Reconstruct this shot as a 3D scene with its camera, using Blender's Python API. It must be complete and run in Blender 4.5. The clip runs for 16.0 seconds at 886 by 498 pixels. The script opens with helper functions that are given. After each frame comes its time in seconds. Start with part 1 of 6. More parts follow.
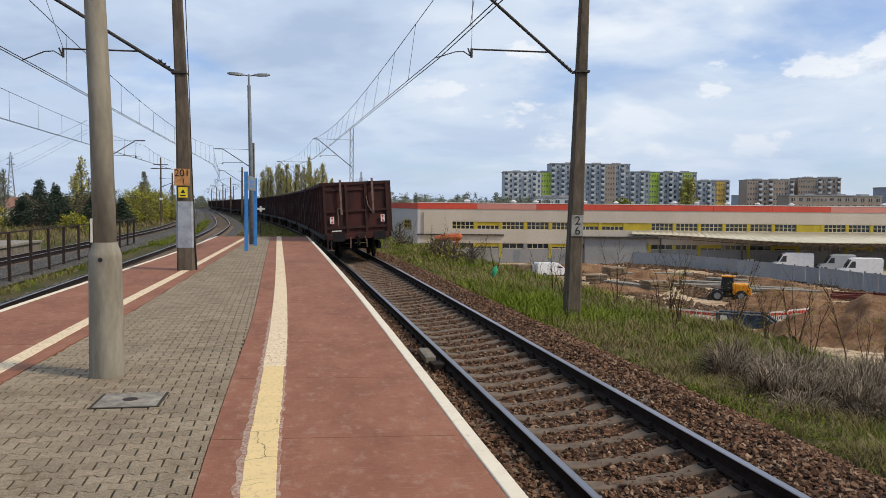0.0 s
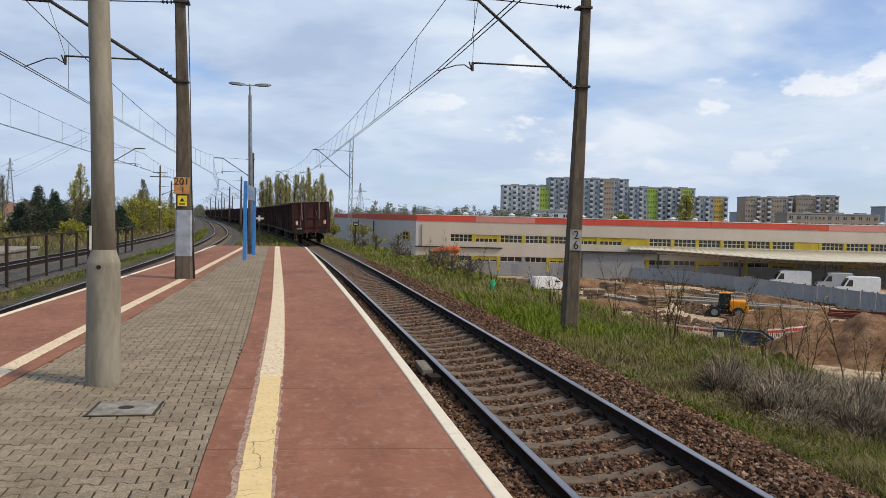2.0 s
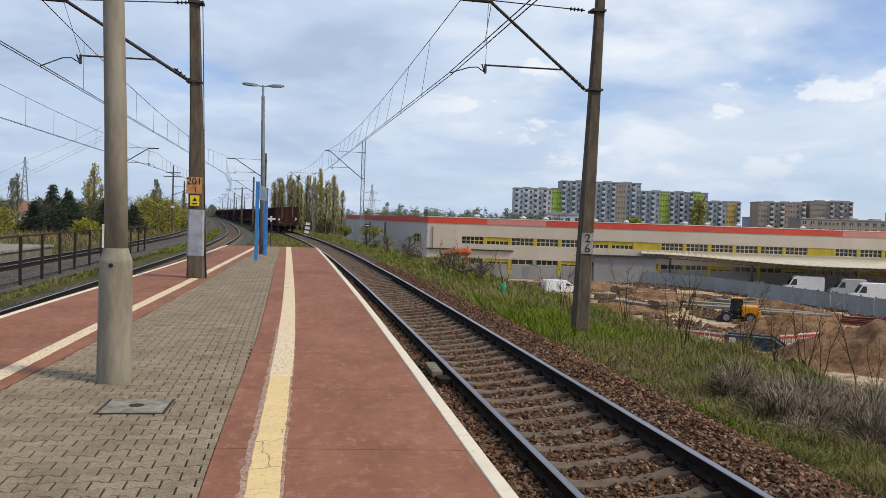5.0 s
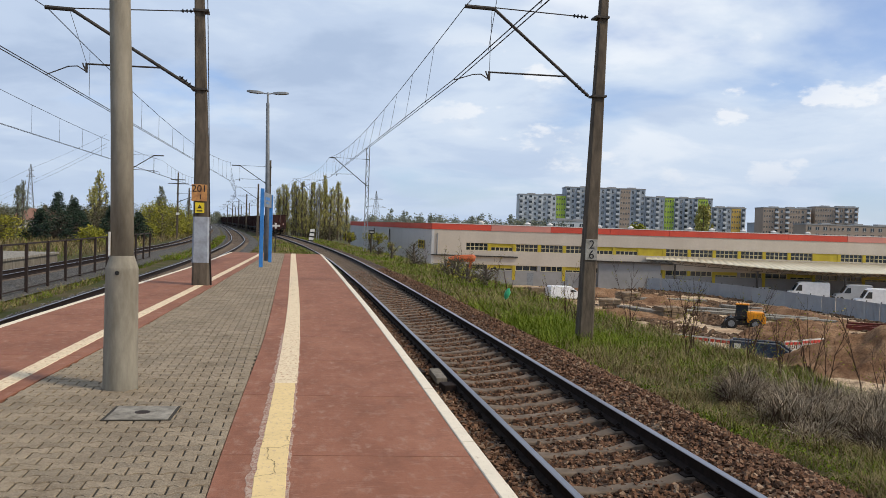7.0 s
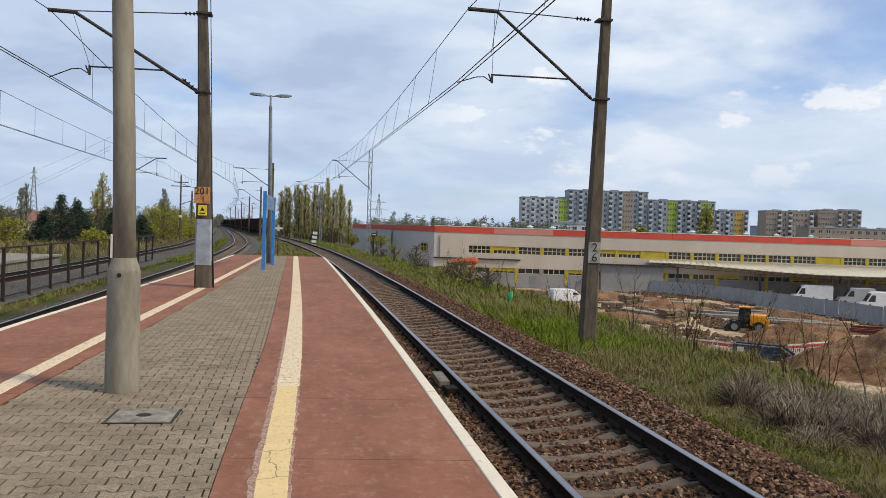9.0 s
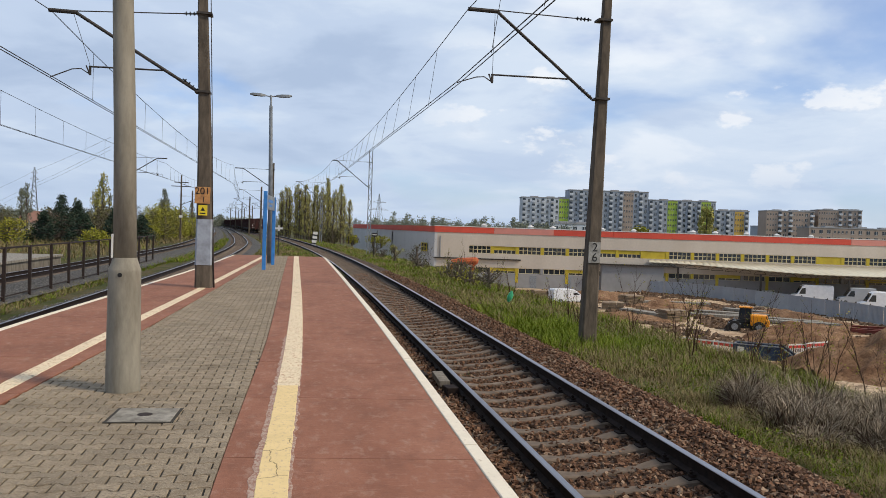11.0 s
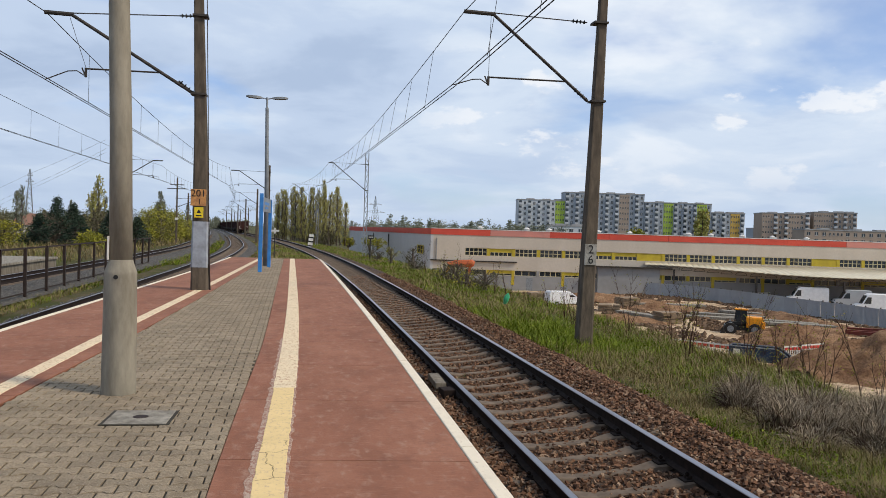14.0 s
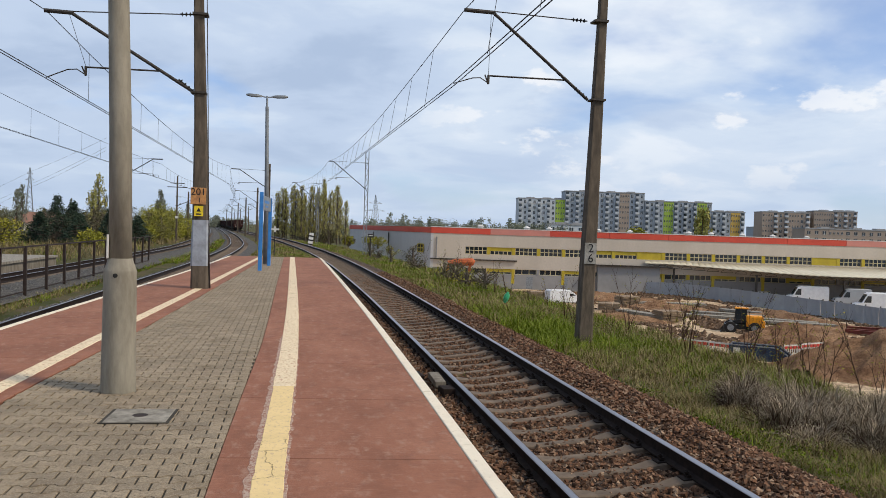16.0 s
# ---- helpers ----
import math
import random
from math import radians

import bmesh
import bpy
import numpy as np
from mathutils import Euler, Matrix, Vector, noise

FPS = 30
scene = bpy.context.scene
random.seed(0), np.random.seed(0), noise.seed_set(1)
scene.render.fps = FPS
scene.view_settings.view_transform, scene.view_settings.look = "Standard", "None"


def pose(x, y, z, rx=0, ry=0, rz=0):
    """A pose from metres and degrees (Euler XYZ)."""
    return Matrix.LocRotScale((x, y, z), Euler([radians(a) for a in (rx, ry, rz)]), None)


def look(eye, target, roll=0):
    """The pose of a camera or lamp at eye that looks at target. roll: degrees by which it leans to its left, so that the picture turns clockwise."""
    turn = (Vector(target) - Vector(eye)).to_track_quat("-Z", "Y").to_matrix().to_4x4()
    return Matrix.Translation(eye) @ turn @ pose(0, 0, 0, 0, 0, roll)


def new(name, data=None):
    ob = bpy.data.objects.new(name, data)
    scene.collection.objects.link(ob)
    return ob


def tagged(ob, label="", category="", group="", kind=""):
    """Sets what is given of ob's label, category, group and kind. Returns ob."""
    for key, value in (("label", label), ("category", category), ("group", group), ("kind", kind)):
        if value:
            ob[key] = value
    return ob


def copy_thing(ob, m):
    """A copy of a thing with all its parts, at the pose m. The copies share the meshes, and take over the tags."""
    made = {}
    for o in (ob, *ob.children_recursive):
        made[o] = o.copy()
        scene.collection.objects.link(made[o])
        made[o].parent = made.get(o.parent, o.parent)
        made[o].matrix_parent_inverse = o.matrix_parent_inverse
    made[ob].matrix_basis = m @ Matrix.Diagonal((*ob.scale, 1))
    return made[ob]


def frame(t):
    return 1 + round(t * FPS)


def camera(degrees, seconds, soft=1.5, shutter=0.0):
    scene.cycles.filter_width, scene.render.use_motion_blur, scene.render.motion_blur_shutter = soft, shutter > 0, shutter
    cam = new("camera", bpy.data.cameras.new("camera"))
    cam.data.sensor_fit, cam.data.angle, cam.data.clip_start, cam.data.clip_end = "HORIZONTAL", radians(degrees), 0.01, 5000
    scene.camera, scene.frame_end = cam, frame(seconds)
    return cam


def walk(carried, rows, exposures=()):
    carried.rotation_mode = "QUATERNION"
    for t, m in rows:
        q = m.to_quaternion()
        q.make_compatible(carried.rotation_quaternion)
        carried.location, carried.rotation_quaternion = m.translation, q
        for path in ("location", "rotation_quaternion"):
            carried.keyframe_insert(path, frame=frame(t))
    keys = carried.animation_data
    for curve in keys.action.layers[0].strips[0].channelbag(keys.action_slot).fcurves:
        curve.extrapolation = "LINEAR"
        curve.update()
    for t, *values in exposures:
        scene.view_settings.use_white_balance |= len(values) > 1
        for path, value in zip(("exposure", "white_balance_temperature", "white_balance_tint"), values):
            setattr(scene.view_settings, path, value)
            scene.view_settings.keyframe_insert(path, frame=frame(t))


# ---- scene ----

# ---- camera: a phone held by someone standing on the island platform ----
cam = camera(56.80, 16.0, soft=0.8)
# seconds, eye x y z, heading right of +y, pitch, roll (degrees)
PATH = [
    (0.0, 0.004, 0.036, 1.621, 11.446, -3.041, 0.546),
    (0.5, -0.002, 0.033, 1.626, 11.597, -2.673, 0.858),
    (1.0, -0.007, 0.015, 1.627, 11.561, -2.543, 1.125),
    (1.5, -0.003, 0.020, 1.623, 11.530, -2.331, 1.293),
    (2.0, -0.005, 0.033, 1.622, 11.571, -2.174, 1.414),
    (2.5, -0.006, 0.034, 1.622, 11.621, -2.065, 1.550),
    (3.0, -0.005, 0.040, 1.621, 11.467, -2.057, 1.692),
    (3.5, -0.007, 0.040, 1.618, 11.166, -2.043, 1.788),
    (4.0, -0.001, 0.041, 1.616, 11.003, -2.060, 1.894),
    (6.5, -0.003, 0.027, 1.619, 10.528, -1.801, 1.826),
    (7.0, -0.005, 0.006, 1.624, 10.472, -1.611, 1.823),
    (7.5, -0.007, 0.025, 1.622, 10.449, -1.513, 1.829),
    (8.0, -0.004, 0.033, 1.616, 10.409, -1.485, 1.811),
    (8.5, -0.003, 0.031, 1.614, 10.338, -1.480, 1.802),
    (9.0, -0.003, 0.033, 1.621, 10.289, -1.422, 1.876),
    (11.5, -0.003, 0.011, 1.618, 10.261, -1.416, 1.857),
    (12.0, -0.001, -0.012, 1.623, 10.332, -1.358, 1.891),
    (12.5, -0.000, -0.000, 1.620, 10.403, -1.351, 1.900),
    (13.0, -0.003, 0.008, 1.617, 10.460, -1.284, 1.887),
    (13.5, -0.005, 0.007, 1.618, 10.519, -1.284, 1.879),
    (14.0, -0.004, 0.016, 1.615, 10.522, -1.247, 1.844),
    (14.5, -0.006, 0.023, 1.616, 10.514, -1.280, 1.890),
    (15.0, -0.000, 0.027, 1.611, 10.513, -1.296, 1.834),
    (15.5, -0.003, 0.029, 1.610, 10.496, -1.285, 1.858),
    (16.0, 0.001, 0.016, 1.615, 10.516, -1.342, 1.873),
]


def held(row):
    t, x, y, z, yaw, pitch, roll = row
    eye = Vector((x, y, z))
    a, b = radians(yaw), radians(pitch)
    ahead = Vector((math.sin(a) * math.cos(b), math.cos(a) * math.cos(b), math.sin(b)))
    return t, look(eye, eye + ahead, roll)


walk(cam, [held(r) for r in PATH])

# ---- sky and sun ----
SUN_DIR = Vector((0.80, -0.50, 0.88)).normalized()
world = bpy.data.worlds.new("sky")
scene.world = world
world.use_nodes = True
wn, wl = world.node_tree.nodes, world.node_tree.links
wn.clear()
w_out = wn.new("ShaderNodeOutputWorld")
w_bg = wn.new("ShaderNodeBackground")
w_bg.inputs["Strength"].default_value = 1.0
w_sky = wn.new("ShaderNodeTexSky")
w_sky.sky_type = "NISHITA"
w_sky.sun_disc = False
w_sky.sun_elevation = math.asin(SUN_DIR.z)
w_sky.sun_rotation = math.atan2(SUN_DIR.x, SUN_DIR.y)
w_sky.dust_density = 0.3
w_sky.ozone_density = 3.5
w_gain = wn.new("ShaderNodeVectorMath")
w_gain.operation = "MULTIPLY"
w_gain.inputs[1].default_value = (0.100, 0.112, 0.140)
wl.new(w_sky.outputs["Color"], w_gain.inputs[0])
w_co = wn.new("ShaderNodeTexCoord")
w_sep = wn.new("ShaderNodeSeparateXYZ")
wl.new(w_co.outputs["Generated"], w_sep.inputs[0])


def wmath(op, a, b=0.0):
    n = wn.new("ShaderNodeMath")
    n.operation = op
    for i, v in enumerate((a, b)):
        if isinstance(v, (int, float)):
            n.inputs[i].default_value = v
        else:
            wl.new(v, n.inputs[i])
    return n.outputs[0]


# clouds lie on a flat layer: divide by the height above the horizon
w_h = wmath("ADD", wmath("MAXIMUM", w_sep.outputs["Z"], 0.0), 0.20)
w_u = wmath("DIVIDE", w_sep.outputs["X"], w_h)
w_v = wmath("DIVIDE", w_sep.outputs["Y"], w_h)
w_cmb = wn.new("ShaderNodeCombineXYZ")
wl.new(w_u, w_cmb.inputs[0])
wl.new(w_v, w_cmb.inputs[1])


def wnoise(scale, detail, rough, offset, distort=0.0):
    m = wn.new("ShaderNodeMapping")
    m.inputs["Location"].default_value = offset
    wl.new(w_cmb.outputs[0], m.inputs["Vector"])
    n = wn.new("ShaderNodeTexNoise")
    n.inputs["Scale"].default_value = scale
    n.inputs["Detail"].default_value = detail
    n.inputs["Roughness"].default_value = rough
    n.inputs["Distortion"].default_value = distort
    wl.new(m.outputs[0], n.inputs["Vector"])
    return n.outputs["Fac"]


def wramp(fac, stops):
    r = wn.new("ShaderNodeValToRGB")
    r.color_ramp.interpolation = "EASE"
    els = r.color_ramp.elements
    while len(els) < len(stops):
        els.new(0.5)
    for e, (p, c) in zip(els, stops):
        e.position, e.color = p, (*c, 1)
    wl.new(fac, r.inputs[0])
    return r.outputs["Color"]


def wmix(fac, a, b):
    m = wn.new("ShaderNodeMix")
    m.data_type = "RGBA"
    for i, v in ((0, fac), (6, a), (7, b)):
        if isinstance(v, tuple):
            m.inputs[i].default_value = (*v, 1)
        elif isinstance(v, (int, float)):
            m.inputs[i].default_value = v
        else:
            wl.new(v, m.inputs[i])
    return m.outputs[2]


cover = wramp(wnoise(1.15, 6, 0.50, (3.1, 1.7, 0.4), 0.2), [(0.30, (0.30, 0.30, 0.30)), (0.47, (1, 1, 1))])
# the layer is thicker and greyer on the shaded, western side
w_tone = wmath("ADD", wnoise(1.5, 7, 0.52, (8.2, 4.4, 2.0), 0.25), wmath("SUBTRACT", wmath("MULTIPLY", w_sep.outputs["X"], 0.20), 0.005))
shade = wramp(w_tone, [(0.30, (0.44, 0.55, 0.74)), (0.45, (0.55, 0.66, 0.84)), (0.57, (0.67, 0.77, 0.91)), (0.72, (0.84, 0.90, 0.98))])
w_col = wmix(cover, w_gain.outputs[0], shade)


# small heaped clouds low in the sky: flat grey bases, bright tops
def wheap(lift):
    m = wn.new("ShaderNodeMapping")
    m.inputs["Scale"].default_value = (1.0, 1.0, 2.1)
    m.inputs["Location"].default_value = (0.35, 0.0, lift * 2.1)
    wl.new(w_co.outputs["Generated"], m.inputs["Vector"])
    n = wn.new("ShaderNodeTexNoise")
    n.inputs["Scale"].default_value = 7.5
    n.inputs["Detail"].default_value = 7
    n.inputs["Roughness"].default_value = 0.56
    wl.new(m.outputs[0], n.inputs["Vector"])
    return n.outputs["Fac"]


w_here, w_up = wheap(0.0), wheap(0.022)
w_top = wramp(wmath("ADD", wmath("MULTIPLY", wmath("SUBTRACT", w_here, w_up), 3.2), 0.5), [(0.30, (0.54, 0.63, 0.79)), (0.52, (0.76, 0.82, 0.92)), (0.70, (0.97, 0.98, 1.0))])
w_band = wramp(w_sep.outputs["Z"], [(0.03, (0, 0, 0)), (0.08, (1, 1, 1)), (0.18, (1, 1, 1)), (0.25, (0, 0, 0))])
w_puff = wramp(w_here, [(0.55, (0, 0, 0)), (0.61, (0.65, 0.65, 0.65))])
w_side = wramp(w_sep.outputs["X"], [(0.10, (0, 0, 0)), (0.24, (1, 1, 1))])
w_puff = wmix(w_side, (0.0, 0.0, 0.0), w_puff)
w_mask = wn.new("ShaderNodeMix")
w_mask.data_type, w_mask.blend_type = "RGBA", "MULTIPLY"
w_mask.inputs[0].default_value = 1.0
wl.new(w_band, w_mask.inputs[6])
wl.new(w_puff, w_mask.inputs[7])
w_fac = wn.new("ShaderNodeRGBToBW")
wl.new(w_mask.outputs[2], w_fac.inputs[0])
w_col = wmix(w_fac.outputs[0], w_col, w_top)
# a hazy pale band just above the horizon
haze = wramp(w_sep.outputs["Z"], [(0.0, (1, 1, 1)), (0.16, (0, 0, 0))])
w_hz = wn.new("ShaderNodeRGBToBW")
wl.new(haze, w_hz.inputs[0])
w_col = wmix(wmath("MULTIPLY", w_hz.outputs[0], 0.6), w_col, (0.50, 0.61, 0.78))
wl.new(w_col, w_bg.inputs["Color"])
wl.new(w_bg.outputs[0], w_out.inputs["Surface"])

sun = new("sun", bpy.data.lights.new("sun", "SUN"))
sun.data.energy = 3.0
sun.data.angle = radians(9.0)
sun.data.color = (1.0, 0.87, 0.68)
sun.matrix_world = look(SUN_DIR * 50, (0, 0, 0))
scene.view_settings.exposure = 0.0


# ---- materials ----
class Nodes:
    """A small writer of node materials."""

    def __init__(self, name, rough=0.8, metal=0.0, spec=0.3):
        self.mat = bpy.data.materials.new(name)
        self.mat.use_nodes = True
        self.n, self.l = self.mat.node_tree.nodes, self.mat.node_tree.links
        self.b = self.n["Principled BSDF"]
        self.b.inputs["Roughness"].default_value = rough
        self.b.inputs["Metallic"].default_value = metal
        self.b.inputs["Specular IOR Level"].default_value = spec
        self.co = self.n.new("ShaderNodeTexCoord").outputs["Object"]

    def put(self, sock, v):
        if isinstance(v, tuple):
            sock.default_value = (*v, 1) if len(v) == 3 and sock.type == "RGBA" else v
        elif isinstance(v, (int, float)):
            sock.default_value = v
        else:
            self.l.new(v, sock)

    def world(self):
        self.co = self.n.new("ShaderNodeNewGeometry").outputs["Position"]
        return self

    def noise(self, scale, detail=4, rough=0.55, stretch=(1, 1, 1), off=(0, 0, 0)):
        m = self.n.new("ShaderNodeMapping")
        m.inputs["Scale"].default_value = stretch
        m.inputs["Location"].default_value = off
        self.l.new(self.co, m.inputs["Vector"])
        t = self.n.new("ShaderNodeTexNoise")
        t.inputs["Scale"].default_value = scale
        t.inputs["Detail"].default_value = detail
        t.inputs["Roughness"].default_value = rough
        self.l.new(m.outputs[0], t.inputs["Vector"])
        return t.outputs["Fac"]

    def colour_noise(self, scale):
        t = self.n.new("ShaderNodeTexNoise")
        t.inputs["Scale"].default_value = scale
        t.inputs["Detail"].default_value = 3
        self.l.new(self.co, t.inputs["Vector"])
        return t.outputs["Color"]

    def voronoi(self, scale, feature="F1", out="Distance"):
        t = self.n.new("ShaderNodeTexVoronoi")
        t.feature = feature
        t.inputs["Scale"].default_value = scale
        self.l.new(self.co, t.inputs["Vector"])
        return t.outputs[out]

    def ramp(self, fac, *stops):
        r = self.n.new("ShaderNodeValToRGB")
        els = r.color_ramp.elements
        while len(els) < len(stops):
            els.new(0.5)
        for e, (p, c) in zip(els, stops):
            e.position = p
            e.color = (c, c, c, 1) if isinstance(c, (int, float)) else (*c, 1)
        self.l.new(fac, r.inputs[0])
        return r.outputs["Color"]

    def mix(self, fac, a, b, blend="MIX"):
        m = self.n.new("ShaderNodeMix")
        m.data_type, m.blend_type = "RGBA", blend
        for i, v in ((0, fac), (6, a), (7, b)):
            self.put(m.inputs[i], v)
        return m.outputs[2]

    def rand(self):
        return self.n.new("ShaderNodeObjectInfo").outputs["Random"]

    def island(self):
        return self.n.new("ShaderNodeNewGeometry").outputs["Random Per Island"]

    def done(self, color, bump=None, strength=0.3, dist=0.01, rough=None):
        self.put(self.b.inputs["Base Color"], color)
        if rough is not None:
            self.put(self.b.inputs["Roughness"], rough)
        if bump is not None:
            k = self.n.new("ShaderNodeBump")
            k.inputs["Strength"].default_value = strength
            k.inputs["Distance"].default_value = dist
            self.l.new(bump, k.inputs["Height"])
            self.l.new(k.outputs[0], self.b.inputs["Normal"])
        return self.mat


def worn(name, base, dark, scale=6.0, rough=0.8, metal=0.0, fine=60.0, bump=0.25, stretch=(1, 1, 1), spec=0.3, rnd=0.0, rmode="rand"):
    """Paint, stone or metal with stains at two scales."""
    k = Nodes(name, rough, metal, spec)
    big = k.ramp(k.noise(scale, 5, 0.6, stretch), (0.35, dark), (0.62, base))
    col = k.mix(k.ramp(k.noise(fine, 3, 0.6), (0.3, 0.0), (0.7, 0.35)), big, tuple(c * 0.72 for c in base))
    if rnd:
        r = k.rand() if rmode == "rand" else k.island()
        col = k.mix(k.ramp(r, (0.0, rnd), (1.0, 0.0)), col, tuple(c * 0.45 for c in base))
    return k.done(col, k.noise(fine, 3), bump, 0.004)


def leafy(name, a, b, c, scale=3.0):
    k = Nodes(name, 0.85, 0, 0.06)
    col = k.ramp(k.island(), (0.0, a), (0.5, b), (1.0, c))
    col = k.mix(k.ramp(k.noise(scale, 3), (0.35, 0.0), (0.7, 0.6)), col, a)
    m = k.done(col)
    k.b.inputs["Subsurface Weight"].default_value = 0.0
    return m


def striped(name, base, dark):
    """Board-marked or rain-streaked concrete."""
    k = Nodes(name, 0.9, 0, 0.2)
    col = k.ramp(k.noise(7, 6, 0.65, (1, 1, 0.25)), (0.3, dark), (0.66, base))
    col = k.mix(k.ramp(k.voronoi(90), (0.05, 0.55), (0.3, 0.0)), col, dark)
    return k.done(col, k.noise(110, 3), 0.35, 0.004)


M = {}
k = Nodes("red_surfacing", 0.92, 0, 0.2).world()
c = k.ramp(k.noise(1.3, 6, 0.62, (1, 0.4, 1)), (0.3, (0.205, 0.084, 0.049)), (0.5, (0.265, 0.110, 0.065)), (0.72, (0.325, 0.146, 0.09)))
c = k.mix(k.ramp(k.noise(160, 3, 0.7), (0.30, 0.5), (0.55, 0.0)), c, (0.10, 0.05, 0.04))
c = k.mix(k.ramp(k.noise(420, 2, 0.7), (0.60, 0.0), (0.72, 0.45)), c, (0.36, 0.22, 0.17))
c = k.mix(k.ramp(k.noise(9, 6, 0.75, (1, 0.5, 1)), (0.53, 0.0), (0.72, 0.62)), c, (0.37, 0.255, 0.195))
c = k.mix(k.ramp(k.noise(3.2, 7, 0.72, (1, 0.6, 1), (2, 9, 0)), (0.50, 0.0), (0.68, 0.6)), c, (0.165, 0.072, 0.046))
c = k.mix(k.ramp(k.noise(55, 5, 0.8, (0.5, 1, 1)), (0.56, 0.0), (0.66, 0.55)), c, (0.14, 0.06, 0.045))
c = k.mix(k.ramp(k.noise(34, 6, 0.8, (0.18, 1, 1)), (0.56, 0.0), (0.66, 0.5)), c, (0.40, 0.23, 0.165))
c = k.mix(k.ramp(k.noise(48, 6, 0.8, (0.2, 1, 1), (5, 3, 1)), (0.57, 0.0), (0.68, 0.6)), c, (0.115, 0.055, 0.042))
M["red_slab"] = k.done(c, k.noise(200, 3), 0.35, 0.004)
k = Nodes("grey_paver", 0.93, 0, 0.2).world()
c = k.ramp(k.noise(1.1, 5, 0.6), (0.3, (0.25, 0.192, 0.125)), (0.55, (0.325, 0.252, 0.168)), (0.75, (0.375, 0.298, 0.207)))
c = k.mix(k.ramp(k.rand(), (0.0, 0.8), (0.6, 0.0)), c, (0.19, 0.15, 0.105))
c = k.mix(k.ramp(k.island(), (0.0, 0.7), (0.6, 0.0)), c, (0.19, 0.15, 0.105))
c = k.mix(k.ramp(k.noise(240, 3, 0.7), (0.32, 0.5), (0.56, 0.0)), c, (0.13, 0.11, 0.085))
c = k.mix(k.ramp(k.noise(14, 5, 0.7), (0.52, 0.0), (0.72, 0.55)), c, (0.135, 0.11, 0.078))
c = k.mix(k.ramp(k.noise(2.6, 6, 0.7), (0.50, 0.0), (0.66, 0.75)), c, (0.15, 0.108, 0.068))
c = k.mix(k.ramp(k.noise(38, 5, 0.8), (0.38, 0.75), (0.52, 0.0)), c, (0.12, 0.096, 0.068))
c = k.mix(k.ramp(k.noise(70, 5, 0.8, off=(3, 1, 0)), (0.52, 0.0), (0.64, 0.7)), c, (0.40, 0.335, 0.245))
M["paver"] = k.done(c, k.noise(260, 3), 0.5, 0.003)
M["joint"] = worn("joint_sand", (0.05, 0.042, 0.031), (0.028, 0.025, 0.019), 8, 0.95)


def linepaint(name, base, under, amount, crack=0.0):
    k = Nodes(name, 0.8, 0, 0.25).world()
    c = k.mix(k.ramp(k.noise(30, 6, 0.75, (1, 0.6, 1)), (amount, 0.0), (amount + 0.13, 1.0)), base, under)
    c = k.mix(k.ramp(k.noise(5, 5, 0.65), (0.4, 0.0), (0.75, 0.45)), c, tuple(v * 0.72 for v in base))
    if crack:
        t = k.n.new("ShaderNodeTexVoronoi")
        t.feature = "DISTANCE_TO_EDGE"
        t.inputs["Scale"].default_value = 2.1
        k.l.new(k.mix(0.16, k.co, k.colour_noise(5.0)), t.inputs["Vector"])
        e = k.ramp(t.outputs["Distance"], (0.0, crack), (0.011, 0.0))
        e = k.mix(k.ramp(k.noise(1.7, 3, 0.5, off=(4, 2, 0)), (0.46, 0.0), (0.56, 1.0)), (0.0, 0.0, 0.0), e)
        c = k.mix(e, c, tuple(v * 0.16 for v in base))
    return k.done(c, k.noise(150, 3), 0.3, 0.003)


M["yellow"] = linepaint("yellow_line_paint", (0.70, 0.52, 0.25), (0.46, 0.33, 0.22), 0.53, 1.0)
M["cream"] = linepaint("cream_line_paint", (0.70, 0.57, 0.38), (0.38, 0.20, 0.13), 0.51, 0.9)
M["ghost"] = linepaint("old_white_margin", (0.40, 0.30, 0.235), (0.255, 0.112, 0.070), 0.44)
M["edge"] = linepaint("white_edge_paint", (0.70, 0.62, 0.49), (0.40, 0.30, 0.22), 0.58)
M["platform_side"] = striped("platform_wall_concrete", (0.24, 0.21, 0.17), (0.09, 0.08, 0.065))
M["pale_conc"] = striped("lamp_post_concrete", (0.30, 0.272, 0.215), (0.155, 0.137, 0.105))
M["dark_conc"] = striped("old_pole_concrete", (0.135, 0.108, 0.08), (0.05, 0.04, 0.031))
M["grey_paint"] = worn("grey_blue_pole_paint", (0.33, 0.36, 0.41), (0.19, 0.20, 0.22), 4, 0.7)
M["sleeper"] = worn("sleeper_concrete", (0.20, 0.15, 0.11), (0.085, 0.06, 0.043), 5, 0.92, rnd=0.5)
M["rust"] = worn("rusty_rail", (0.026, 0.017, 0.014), (0.011, 0.008, 0.007), 12, 0.85, 0.0, spec=0.15)
k = Nodes("polished_rail_head", 0.28, 1.0)
M["shine"] = k.done(k.ramp(k.noise(3, 4, 0.6, (1, 0.05, 1)), (0.3, (0.20, 0.19, 0.20)), (0.7, (0.38, 0.37, 0.39))), rough=0.36)
k = Nodes("ballast_stone", 0.9, 0, 0.1)
c = k.ramp(k.island(), (0.0, (0.030, 0.017, 0.011)), (0.3, (0.11, 0.056, 0.032)), (0.62, (0.195, 0.098, 0.055)), (0.86, (0.22, 0.135, 0.084)), (1.0, (0.33, 0.23, 0.155)))
